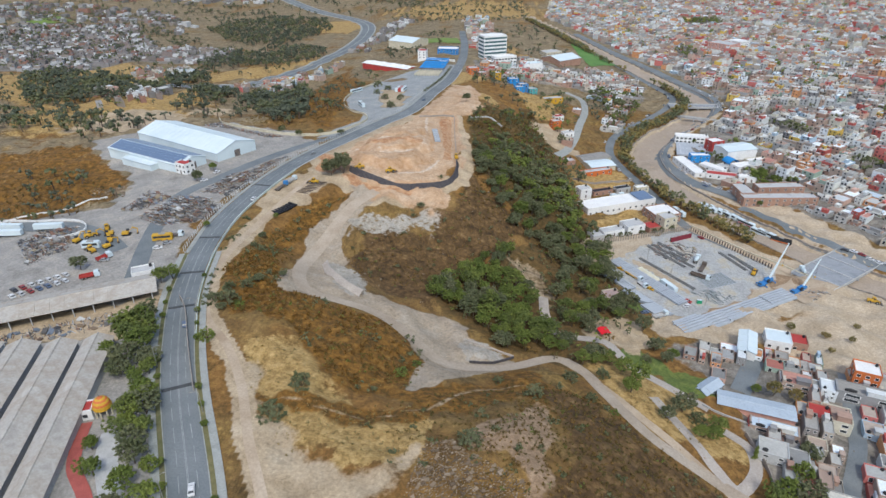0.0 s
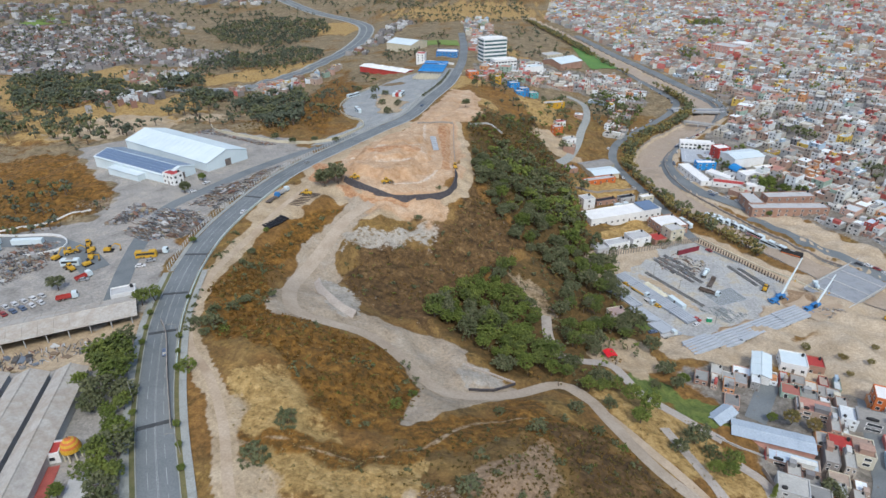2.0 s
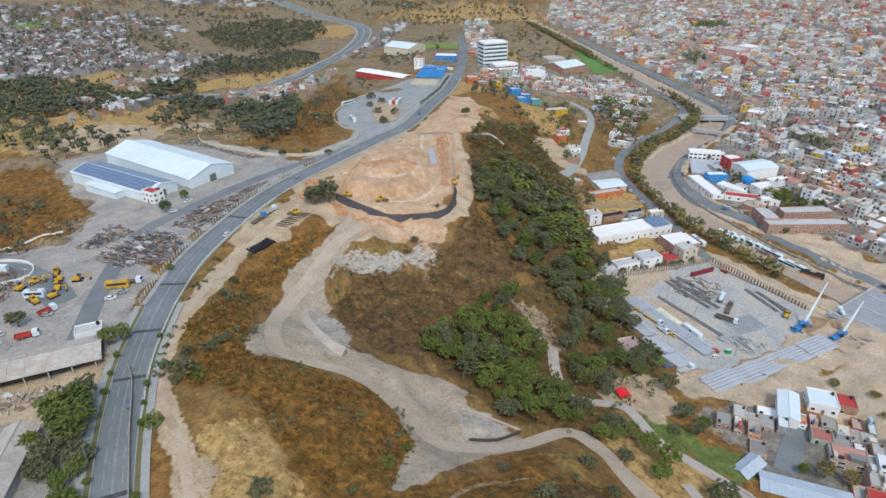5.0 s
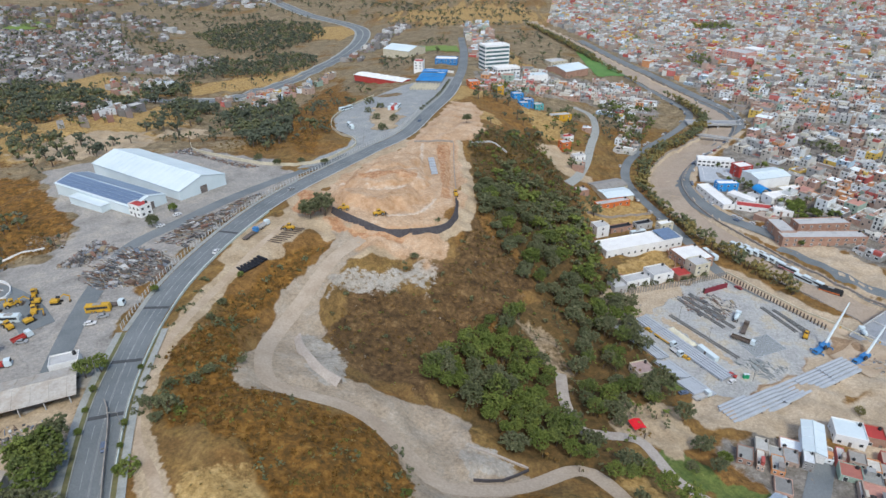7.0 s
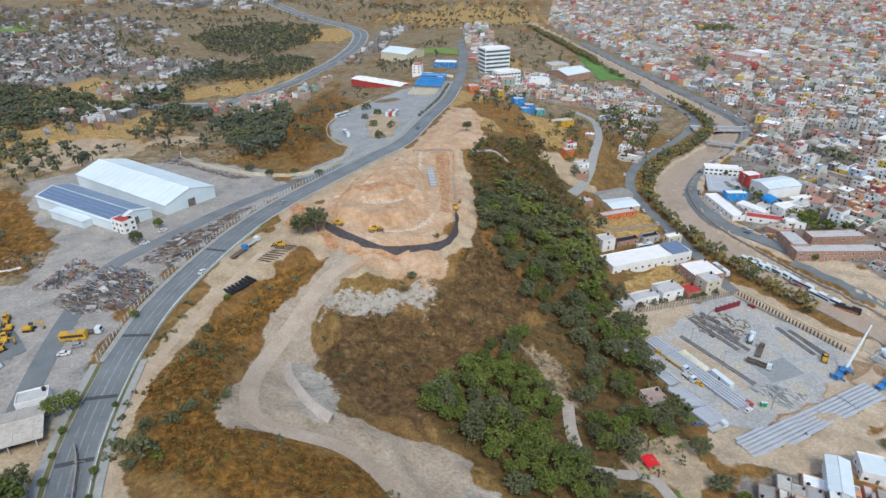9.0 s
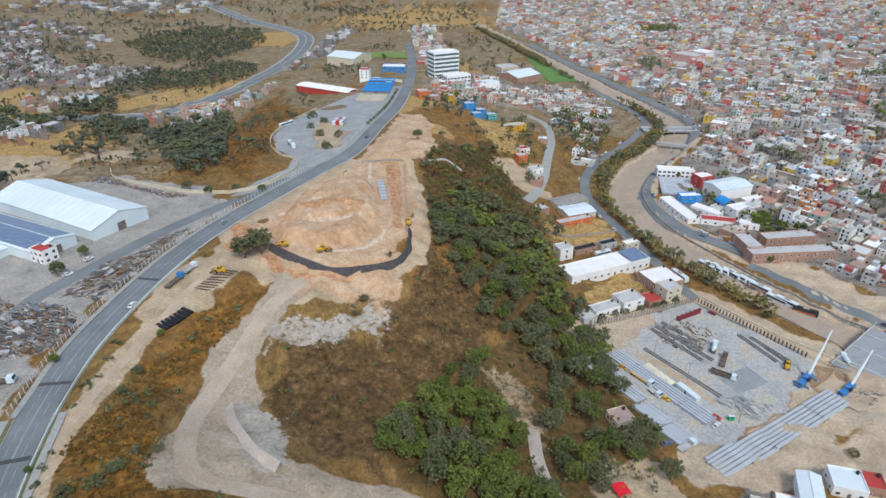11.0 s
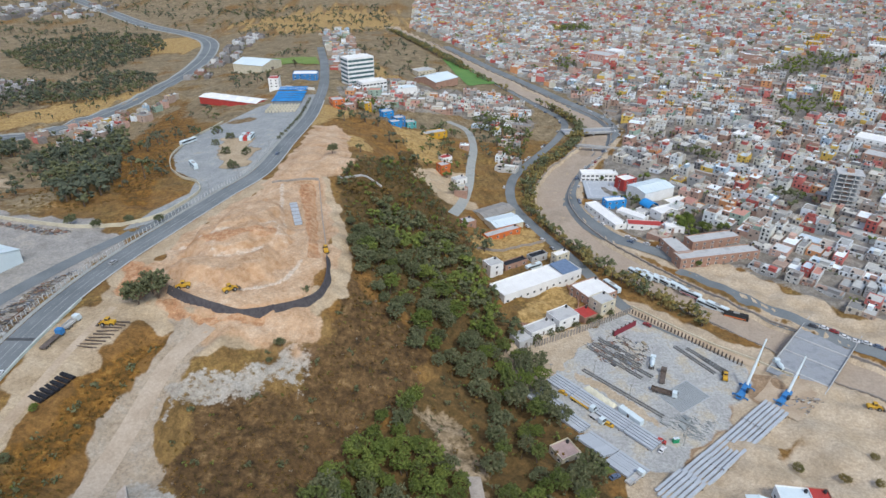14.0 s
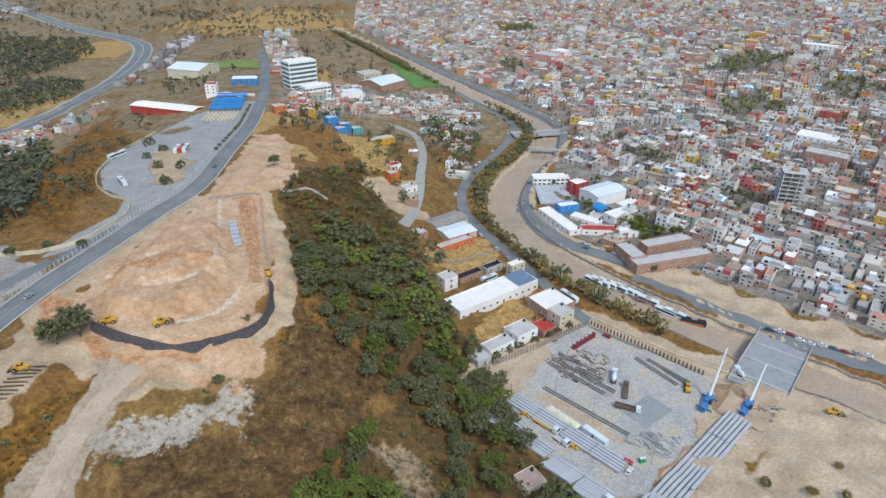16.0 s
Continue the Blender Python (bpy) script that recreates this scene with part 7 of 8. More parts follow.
loader(spot(-104, 326, 170), "small yellow loader beside stacked beams")
for i, (x, y, d) in enumerate([(-222, 300 - 40, 10), (-246, 262, 5), (-240, 254, 8)]):
    t = base("trailer", spot(x, y, d), "white box trailer parked by the curved wall", "trailer")
    part("box", Shape().box(-7, -1.3, 1.1, 7, 1.3, 3.7, bevel=0.05), WHITE_METAL, t)
    wheels(t, (-5.2, -4.0), 1.0, 0.5)
# scrap cars in rows
for i in range(14):
    car(spot(-196 + 2.6 * (i % 7) * 0.9 + (i // 7) * 3, 200 + 2.2 * (i % 7) + (i // 7) * -5, 150), label="wrecked car in a row of old cars", group="row of wrecked cars")


def heap(name, label, area, count, seed, tall, size, material=JUNK, long=0.6):
    """A heap of loose pieces: boxes, slabs and beams at all angles."""
    r = np.random.default_rng(seed)
    V, F = [], []
    pts = scatter(area, 0.5, seed)
    r.shuffle(pts)
    lay = r.uniform(0, 3.1)
    for q in pts[:count]:
        g = -float(area_gap(q[:1], q[1:], area)[0])
        top = tall * min(1, g / 6) * r.uniform(0.1, 1)
        l, w, h = size * r.uniform(0.3, 1.2), size * r.uniform(0.2, 0.7), size * r.uniform(0.1, 0.5)
        if r.random() < 0.06:
            l, w, h = size * r.uniform(1.5, 3.0), size * r.uniform(1.0, 1.6), size * r.uniform(0.2, 0.9)
        elif r.random() < long:
            l, w, h = size * r.uniform(1.5, 4.0), size * 0.15, size * 0.15
        m = Matrix.Translation((q[0], q[1], hz(*q) + top)) @ Euler((r.uniform(-0.3, 0.3), r.uniform(-0.3, 0.3), lay + r.normal() * 0.35)).to_matrix().to_4x4()
        n = len(V)
        V += [m @ Vector((a * l / 2, b * w / 2, c * h / 2)) for c in (-1, 1) for a, b in ((-1, -1), (1, -1), (1, 1), (-1, 1))]
        F += [(n + 4, n + 5, n + 6, n + 7), (n, n + 1, n + 5, n + 4), (n + 1, n + 2, n + 6, n + 5), (n + 2, n + 3, n + 7, n + 6), (n + 3, n, n + 4, n + 7), (n, n + 3, n + 2, n + 1)]
    tagged(new(name, mesh_of(name, V, F, material)), label, "heap", kind="stuff")


heap("scrap_heap", "heap of mixed scrap metal and debris", [(-196, 280), (-194, 308), (-176, 298), (-184, 282)], 420, 201, 1.6, 1.4)
heap("scrap_heap", "heap of mixed scrap metal and debris", [(-181, 272), (-172, 300), (-152, 297), (-141, 281), (-149, 266), (-165, 262)], 760, 202, 1.9, 1.5)
heap("scrap_heap", "heap of timber and scrap along the fence", [(-162, 305), (-158, 330), (-146, 345), (-142, 362), (-133, 372), (-138, 330), (-146, 302)], 560, 203, 1.6, 1.4)
heap("scrap_heap", "heap of scrap inside the curved wall", [(-230, 246), (-223, 264), (-207, 263), (-202, 250), (-198, 238), (-206, 222)], 600, 204, 1.4, 1.3)
heap("scrap_heap", "debris strewn behind the warehouse", [(-222, 440), (-200, 432), (-160, 412), (-150, 416), (-190, 430), (-215, 455)], 650, 205, 0.9, 1.4)
heap("scrap_heap", "timber and machine parts before the shed", [(-178, 168), (-150, 184), (-135, 188), (-140, 178), (-165, 163), (-185, 158)], 240, 206, 0.7, 1.3)
heap("stone_rubble", "heap of broken brown stone rubble", [(-17, 127), (-9, 131), (-4, 124), (4, 119), (12, 116), (12, 98), (-22, 94), (-19, 113)], 4600, 207, 0.9, 0.62, RUBBLE, 0.0)
heap("stone_spread", "loose stones scattered below the yard", [(-205, 300), (-215, 318), (-232, 312), (-222, 296)], 220, 208, 0.5, 1.0, RUBBLE, 0.0)


# -- hill works --
def banked(name, pts, z_low, z_high, material, label, lean=2.1):
    """A sloping facing between two heights above the ground."""
    p = smooth_line(pts, 2.0)
    t = np.gradient(p, axis=0)
    t /= np.linalg.norm(t, axis=1)[:, None]
    v = []
    foot = np.array([hz(q[0] + d[1] * 1.5, q[1] - d[0] * 1.5) for q, d in zip(p, t)])
    foot = np.convolve(np.pad(foot, 4, mode="edge"), np.ones(9) / 9, "valid")
    for q, d, z in zip(p, t, foot):
        for o, h in ((0, z_low - 1), (0.05, z_low), (lean, z_high), (lean + 0.5, z_high), (lean + 0.5, z_low - 1)):
            v.append((q[0] - d[1] * o, q[1] + d[0] * o, z + h))
    f = [(i * 5 + j, (i + 1) * 5 + j, (i + 1) * 5 + j + 1, i * 5 + j + 1) for i in range(len(p) - 1) for j in range(4)]
    return tagged(new(name, mesh_of(name, v, f, material)), label, "retaining wall", kind="structure")


banked("wall_facing", [(-88, 346), (-82, 341.2), (-77, 337.5), (-67, 332.5), (-57, 330), (-47, 332), (-42.5, 333.8)], -0.4, 3.3, FABRIC, "dark fabric-faced retaining bank below the mound")
banked("wall_facing_east", [(-42.8, 332.6), (-37, 334.6), (-31.5, 337.4), (-25, 342.6), (-21.6, 350.5), (-20.4, 361), (-21, 371)], -0.4, 3.3, FABRIC, "dark fabric-faced retaining bank at the mound corner")
banked("wall_turn", [(-82, 256), (-78, 247), (-71, 237), (-65, 231), (-57, 226)], -0.4, 1.6, GRAVEL, "pale gravel embankment at the road bend", 2.6)
wall_line("wall_platform", [(-6.5, 197.5), (3, 199.5), (11.6, 206)], 1.1, 0.5, FABRIC, "dark fabric-faced edge of a gravel platform")
wall_line("wall_platform_back", [(-8.5, 211.7), (2, 210), (11.6, 207)], 0.8, 0.5, GRAVEL, "pale gravel edge of a platform")
wall_line("wall_trench", [(-30.8, 463), (-27.5, 420), (-24.5, 388), (-23.2, 374)], 0.7, 0.5, STONE_WALL, "dark edge of the trench beside the mound")
wall_line("wall_mound", [(-58, 464), (-31, 464)], 1.2, 0.7, STONE_WALL, "dark stone edge wall above the mound")
wall_line("wall_terrace", [(-20, 470), (-6, 474), (6, 470)], 1.2, 0.6, CONCRETE, "concrete terrace wall on the hilltop")
slab = base("form_panel", spot(-40.7, 417.6, 100.3, 0.15), "pale rectangular form panel lying on the earthworks", "panel")
part("panel", Shape().box(-14, -1.9, 0, 14, 1.9, 0.6, bevel=0.1), NEW_CONCRETE, slab)
for i in range(6):
    part("rib", Shape().box(-12 + 4.6 * i, -2.3, 0.6, -11.7 + 4.6 * i, 2.3, 0.8), GREY_METAL, slab)
for i in range(7):
    stack = base("pipe_bundle", spot(-113.5 + 0.95 * i, 287 + 1.75 * i, 150), "bundle of black plastic pipes stacked beside the track", "pipes", "stacked pipe bundles")
    for k in range(4):
        part("pipe", Shape().tube((-3, -0.6 + 0.42 * k, 0.25), (3, -0.6 + 0.42 * k, 0.25), 0.24, n=8), BLACK_PIPE, stack)
    for k in range(3):
        part("pipe", Shape().tube((-3, -0.4 + 0.42 * k, 0.62), (3, -0.4 + 0.42 * k, 0.62), 0.24, n=8), BLACK_PIPE, stack)
for i in range(9):
    bm = base("steel_beam", spot(-107 + 0.9 * i, 313 + 1.7 * i, 165 + (i * 7) % 12), "rusty steel beam lying beside the track", "beam", "beams beside the track")
    part("beam", Shape().box(-4, -0.2, 0.05, 4, 0.2, 0.12).box(-4, -0.05, 0.12, 4, 0.05, 0.45).box(-4, -0.2, 0.45, 4, 0.2, 0.52), STEEL, bm)


# ---- the precast yard, bridge and river ----
GIRDER = Shape().prism([(-0.55, 0.25), (0.55, 0.25), (0.55, 0.45), (0.2, 0.65), (0.2, 1.05), (0.6, 1.2), (0.6, 1.35), (-0.6, 1.35), (-0.6, 1.2), (-0.2, 1.05), (-0.2, 0.65), (-0.55, 0.45)], -6.5, 6.5)


def girder_row(ax, ay, bx, by, rows, count, label, group, gap=1.55, length=13.0):
    """Girders laid side by side, end to end along a line."""
    d = Vector((bx - ax, by - ay)).normalized()
    side = Vector((d[1], -d[0]))
    turn = math.degrees(math.atan2(d[1], d[0])) - 90
    first = None
    for j in range(count):
        for i in range(rows):
            x = ax + d[0] * (length / 2 + j * (length + 0.35)) + side[0] * gap * i
            y = ay + d[1] * (length / 2 + j * (length + 0.35)) + side[1] * gap * i
            m = spot(x, y, turn) @ Matrix.Diagonal((1, length / 13.0, 1, 1))
            if first is None:
                first = base("girder", m, label, "girder", group)
                part("beam", GIRDER, NEW_CONCRETE, first)
                part("sleeper", Shape().box(-0.9, -5, -0.1, 0.9, -4.6, 0.25), BARK, first)
                part("sleeper", Shape().box(-0.9, 4.6, -0.1, 0.9, 5, 0.25), BARK, first)
            else:
                copy_thing(first, m)


girder_row(76, 325, 106, 279, 5, 4, "grey precast concrete girder lying in the yard", "girders in the yard")
girder_row(66, 317, 74, 304.5, 6, 1, "grey precast concrete girder lying in the yard", "girders in the yard")
girder_row(73, 303, 80, 292, 5, 1, "grey precast concrete girder lying in the yard", "girders in the yard")
girder_row(79, 289, 94, 267, 7, 2, "grey precast concrete girder lying in the yard", "girders in the yard")
girder_row(91, 256.5, 167, 301.5, 6, 5, "grey precast girder laid along the new roadway", "girders of the new roadway", 1.75, 15.2)
# the long rebar cage and moulds
for ax, ay, bx, by, lab in [(89, 327, 112, 294, "long steel mould with rebar cage"), (143, 336, 153, 317, "rusty steel mould bed for girders"), (100, 345, 118, 318, "rusty steel mould bed for girders"), (104, 348, 116, 332, "grey steel bed for girders"), (108, 337, 116, 326, "grey steel bed for girders"), (138, 338, 147, 317, "rusty steel mould bed for girders"), (146, 330, 151, 318, "rusty steel mould bed for girders"), (97, 343, 113, 318, "rusty steel mould bed for girders")]:
    l = math.hypot(bx - ax, by - ay)
    o = base("girder_mould", spot((ax + bx) / 2, (ay + by) / 2, heading(ax, ay, bx, by)), lab, "mould")
    for s in (-1, 1):
        part("side_form", Shape().box(-l / 2, s * 0.7 - 0.08, 0, l / 2, s * 0.7 + 0.08, 0.8), FORM_STEEL, o)
    for i in range(int(l // 1.6)):
        part("stirrup", Shape().box(-l / 2 + 1.6 * i, -0.8, 0.75, -l / 2 + 1.6 * i + 0.12, 0.8, 0.95), REBAR, o)
o = base("rebar_mat", spot(126.5, 305, 25, 0.05), "large dark rebar mat laid on the ground", "rebar")
for i in range(22):
    part("bar", Shape().box(-9 + 0.82 * i, -6, 0.02, -8.82 + 0.82 * i + 0.3, 6, 0.16), REBAR, o)
part("bed", Shape().box(-9.2, -6.2, -0.05, 9.2, 6.2, 0.05), NEW_CONCRETE, o)
o = base("form_wall", spot(119.5, 353.5, 28), "dark red steel form wall", "form")
part("panel", Shape().box(-8, -0.2, 0, 8, 0.2, 3.0), paint("dark_red_steel", (0.22, 0.03, 0.045)), o)
for i in range(6):
    part("brace", Shape().prism([(-7.6 + 3 * i, 0), (-7.3 + 3 * i, 0), (-7.3 + 3 * i, 2.6)], 0.2, 1.6), STEEL, o)
o = base("tarp_pile", spot(90.5, 309, -60), "cream tarpaulin thrown over a long pile", "tarp")
V, F = [], []
for i in range(19):
    for j in range(7):
        u = (j - 3) / 3
        V.append((-8 + 16 * i / 18, u * 1.7, max(0, 1.5 * (1 - u * u)) * (1 + 0.25 * math.sin(i * 1.7 + j)) * (1 if 0 < i < 18 else 0.1)))
F = [(i * 7 + j, i * 7 + j + 1, (i + 1) * 7 + j + 1, (i + 1) * 7 + j) for i in range(18) for j in range(6)]
ob = new("sheet", mesh_of("sheet", V, F, paint("cream_tarp", (0.72, 0.68, 0.52)), smooth=True))
ob.parent = o
o = base("site_container", spot(98.5, 295.5, -62), "white site container with a flat roof", "container")
part("body", Shape().box(-5.5, -1.3, 0, 5.5, 1.3, 2.6, bevel=0.05), WHITE_METAL, o)
part("door", Shape().box(-1, -1.36, 0.1, 0, -1.28, 2.2), DOOR_METAL, o)
for i in range(2):
    t = base("portable_toilet", spot(110 + 1.3 * i, 280.5, 10), "green portable toilet cabin", "toilet", "portable toilets")
    part("cabin", Shape().box(-0.55, -0.55, 0, 0.55, 0.55, 2.2, bevel=0.1), paint("green_plastic", (0.03, 0.35, 0.16)), t)
    part("cabin_roof", Shape().box(-0.58, -0.58, 2.15, 0.58, 0.58, 2.35, bevel=0.12), WHITE_METAL, t)
car(spot(75.6, 313, -50), YELLOW, "yellow car in the yard")
car(spot(88, 292.5, -45), YELLOW, "yellow pickup in the yard")
car(spot(105, 281.5, -40), RED, "red car in the yard")
car(spot(103.5, 277, 40), CAR_PAINT, "white van in the yard")
car(spot(79, 264, 20), CAR_PAINT, "white car parked by the trees")
truck(spot(81.5, 305, -55), WHITE_METAL, YELLOW, "white truck with a yellow trailer in the yard", 12, "flat")
truck(spot(84.5, 296, -60), WHITE_METAL, CONCRETE, "white truck in the yard", 7, "flat")
truck(spot(86.5, 263.5, 30), WHITE_METAL, CONCRETE, "white tipper truck beside the girders", 9)
truck(spot(121.8, 327, 60), WHITE_METAL, WHITE_METAL, "white concrete mixer truck", 9, "mixer")
truck(spot(122.5, 317.5, 60), STEEL, STEEL, "dark flatbed trailer with steel", 10, "flat")
truck(spot(118.5, 307.5, -35), WHITE_METAL, STEEL, "white truck with a grey bed", 11)
truck(spot(178, 317.5, 80), WHITE_METAL, WHITE_METAL, "white mixer truck on the bridge ramp", 8, "mixer")
car(spot(188, 321, 60), CAR_PAINT, "white van on the bridge deck")
crane(spot(153, 304, 220), -14, 21, "blue mobile crane with a long white boom")
crane(spot(169, 299, 215), -12, 17, "blue mobile crane with a white boom")
loader(spot(150, 314, 60), "small yellow digger at the pit edge")
loader(spot(201, 287, -20), "yellow loader on the sand")
for x, y in [(92, 322), (101.5, 305), (113, 278.5), (72, 322)]:
    p = base("site_lamp", spot(x, y), "grey site lamp post", "lamp", "site lamp posts")
    part("pole", Shape().tube((0, 0, -0.3), (0, 0, 9), 0.14, 0.09, 8), GREY_METAL, p)
    part("lamp_head", Shape().box(-0.7, -0.2, 8.9, 0.7, 0.2, 9.15), GREY_METAL, p)
hut = building("block_hut", spot(64.5, 277, 20), 8.5, 8, 1, CREAM, paint("faded_red_roof", (0.42, 0.31, 0.28)), "small cream block hut with a faded red roof", "hut", 2, 2)
o = base("car_cover", spot(54, 237, 20), "bright red canopy beside the lane", "canopy")
part("sheet", Shape().prism([(-2.4, 1.9), (0, 2.6), (2.4, 1.9), (2.4, 2.0), (0, 2.72), (-2.4, 2.0)], -2.6, 2.6), paint("bright_red_sheet", (0.75, 0.02, 0.03)), o)
for sx in (-2.2, 2.2):
    for sy in (-2.4, 2.4):
        part("post", Shape().tube((sx, sy, -0.2), (sx, sy, 1.95), 0.06, n=6), STEEL, o)
heap("site_debris", "rebar, timber and forms strewn over the yard", [(96, 346), (112, 352), (128, 340), (112, 322), (100, 330)], 260, 211, 0.4, 1.2)
heap("site_debris", "steel bars and forms on the yard floor", [(108, 292), (118, 296), (132, 288), (120, 280)], 90, 212, 0.2, 1.3, REBAR, 1.0)
heap("site_debris", "rubble and orange barriers by the cranes", [(164, 300), (176, 303), (182, 294), (172, 288)], 120, 213, 0.5, 1.0)


def fence(name, pts, gap, tall, label, post=0.16, rails=2, material=None, step=2.0):
    """A fence of single posts with rails that follow the ground."""
    p = smooth_line(pts, gap)
    o = base(name, Matrix.Identity(4), label, "fence")
    me = Shape().box(-post / 2, -post / 2, -0.6, post / 2, post / 2, tall).mesh("post", material or MESH_FENCE)
    for q in p[:300]:
        share("post", me, o, Matrix.Translation((q[0], q[1], hz(*q))))
    for k in range(rails):
        h = tall * (0.9 - 0.5 * k)
        s = Shape()
        for a, b in zip(p[:-1], p[1:]):
            s.tube((a[0], a[1], hz(*a) + h), (b[0], b[1], hz(*b) + h), 0.05, n=4, caps=False)
        part("rail", s, material or MESH_FENCE, o)
    return o


fence("yard_fence", [(62, 341), (72, 346), (100, 356), (128, 368)], 1.6, 3.6, "row of tall concrete fence posts behind the yard", 0.45, 1, STONE_WALL)
fence("yard_fence", [(129, 367), (145, 345), (162, 321)], 1.8, 2.8, "row of dark column forms along the river side", 0.5, 0, STEEL)
wall_line("wall_river_yard", [(131, 373), (150, 346), (172, 320), (180, 310)], 1.4, 0.5, CREAM, "pale parapet wall along the river")
strip("yard_street", [(129, 370), (148, 346), (164, 326), (178, 312)], (-3.2, 0, 3.2), 0.3, DIRT, "dirt site road along the river")
# bridges and river walls
river = smooth_line(RIVER, 6)
rt = np.gradient(river, axis=0)
rt /= np.linalg.norm(rt, axis=1)[:, None]
for nm, s in (("wall_river_west", -1), ("wall_river_east", 1)):
    q = np.stack([river[:, 0] + rt[:, 1] * 12.6 * -s * -1, river[:, 1] - rt[:, 0] * 12.6 * -s * -1], 1)
    q = q[(q[:, 1] > 240) & (q[:, 1] < 1150)]
    wall_line(nm, q[::2], 1.0, 0.5, STONE_WALL, "brown stone wall of the river channel")


DECK = surface("wet_deck_concrete", [(0.20, 0.215, 0.23), (0.29, 0.305, 0.32), (0.25, 0.26, 0.265)], 0.15, 2.0)


def bridge(name, ax, ay, bx, by, width, z, label, rail=True):
    o = base(name, Matrix.Translation(((ax + bx) / 2, (ay + by) / 2, z)) @ Matrix.Rotation(math.atan2(by - ay, bx - ax), 4, "Z"), label, "bridge", kind="structure")
    l = math.hypot(bx - ax, by - ay)
    part("deck", Shape().box(-l / 2, -width / 2, -0.5, l / 2, width / 2, 0), DECK, o)
    for s in (-1, 1):
        part("parapet", Shape().box(-l / 2, s * (width / 2 - 0.15) - 0.15, 0, l / 2, s * (width / 2 - 0.15) + 0.15, 1.0), CONCRETE, o)
        part("edge_beam", Shape().box(-l / 2, s * (width / 2 - 0.5) - 0.3, -1.3, l / 2, s * (width / 2 - 0.5) + 0.3, -0.5), CONCRETE, o)
    for k in range(-1, 2):
        part("pier", Shape().box(k * l / 4 - 0.4, -width / 2 + 0.6, -7, k * l / 4 + 0.4, width / 2 - 0.6, -0.5), CONCRETE, o)
    return o


bridge("river_bridge", 184, 664, 242, 664, 12, 2.2, "concrete road bridge over the dry river")
bridge("foot_bridge", 176, 633, 222, 612, 3, 1.2, "narrow concrete footbridge over the river")
deck = bridge("new_bridge", 178, 306, 224, 342, 24, 1.2, "wide new grey concrete bridge deck under construction")
for i in range(4):
    part("joint", Shape().box(-22 + 14.5 * i, -11.6, 0, -21.3 + 14.5 * i, 11.6, 0.4), CONCRETE, deck)
strip("cross_road", [(171, 405), (190, 375), (206, 350), (220, 332), (243, 306), (290, 262), (340, 220)], (-5.5, 0, 5.5), 0.3, ASPHALT, "grey asphalt road across the valley")
strip("ramp", [(160, 292), (176, 304), (184, 311)], (-9, 0, 9), 0.2, DIRT, "dirt ramp up to the new bridge")


# -- coaches and cars along the river --
for i, (x, y) in enumerate([(150, 409), (153, 407), (156.5, 405), (160.5, 400), (163.5, 397.5), (166.5, 395)]):
    bus(spot(x, y, -62, 0.2), label="white and black coach parked in the river bed", group="coaches in the river bed", stripe=RUBBER if i % 2 else None)
bus(spot(170, 384, -55, 0.2), label="white coach with a red stripe in the river bed", stripe=RED)
bus(spot(175, 374, -55, 0.2), label="white coach in the river bed", group="coaches in the river bed")
bus(spot(178, 370, -55, 0.2), label="white coach in the river bed", group="coaches in the river bed")
bus(spot(184, 362, -35, 0.2), RUBBER, "black coach with an orange stripe", stripe=ORANGE)
bus(spot(127.5, 392, -68, 0.3), label="white coach on the bank road", stripe=BLUE)
bus(spot(-113, 510, 118, 0.15), label="white coach in the gravel park")
bus(spot(-131, 573, 55, 0.15), label="white coach beside the curved wall", length=14)
for i in range(3):
    bus(spot(-91 + 2.9 * i, 568.5, 84, 0.15), RED if i == 1 else WHITE_METAL, "red coach in the gravel park" if i == 1 else "white coach in the gravel park", group="coaches in the gravel park")
rp = np.random.default_rng(31)
for ln, n, off in ((EAST_BANK, 46, 6.0), (WEST_BANK, 26, -4.6), (EAST_BANK, 18, 1.5), ([(215, 352), (238, 330), (262, 310)], 10, 9)):
    p = smooth_line(ln, 4)
    t = np.gradient(p, axis=0)
    for k in rp.choice(len(p) - 2, min(n, len(p) - 2), replace=False):
        d = t[k] / np.linalg.norm(t[k])
        q = p[k] + np.array([d[1], -d[0]]) * off
        if q[1] < 760:
            car(spot(q[0], q[1], math.degrees(math.atan2(d[1], d[0])), 0.25), label="car parked along the river road", group="cars along the river")


# ---- single houses near the walk ----
HOUSE_KINDS = []
for i, (fl, st, win) in enumerate([(1, False, (1.4, 1.3)), (1, True, (1.4, 1.3)), (2, False, (1.0, 1.0)), (2, True, (1.4, 1.3)), (1, True, (1.0, 1.0)), (1, False, (1.2, 2.1))]):
    HOUSE_KINDS.append((fl, st, win, {}))
HOUSE_LABELS = ["single-storey flat-roofed block house", "single-storey flat-roofed house with a stair room", "two-storey plain concrete house", "two-storey narrow house with a stair room", "low house with a stair room on its roof", "single-storey house with wide windows"]
rh = np.random.default_rng(55)
for cx, cy, w, d, turn, row in SINGLES:
    k = int(rh.integers(len(HOUSE_KINDS)))
    fl, st, win, kinds = HOUSE_KINDS[k]
    made = kinds.setdefault((row, round(turn, 2)), [])
    m = spot(cx, cy, -math.degrees(turn) + (180 if row else 0))
    size = Matrix.Diagonal(((w - 0.15) / 6.6, d / 9.0, rh.uniform(0.8, 0.98), 1))
    if not made:
        made.append(building("house", m @ size, 6.6, 9.0, fl, HOUSE_PAINT, HOUSE_SLAB, HOUSE_LABELS[k], "house", 2, 0, win, stair=st, fh=2.6))
    else:
        copy_thing(made[0], m @ size)
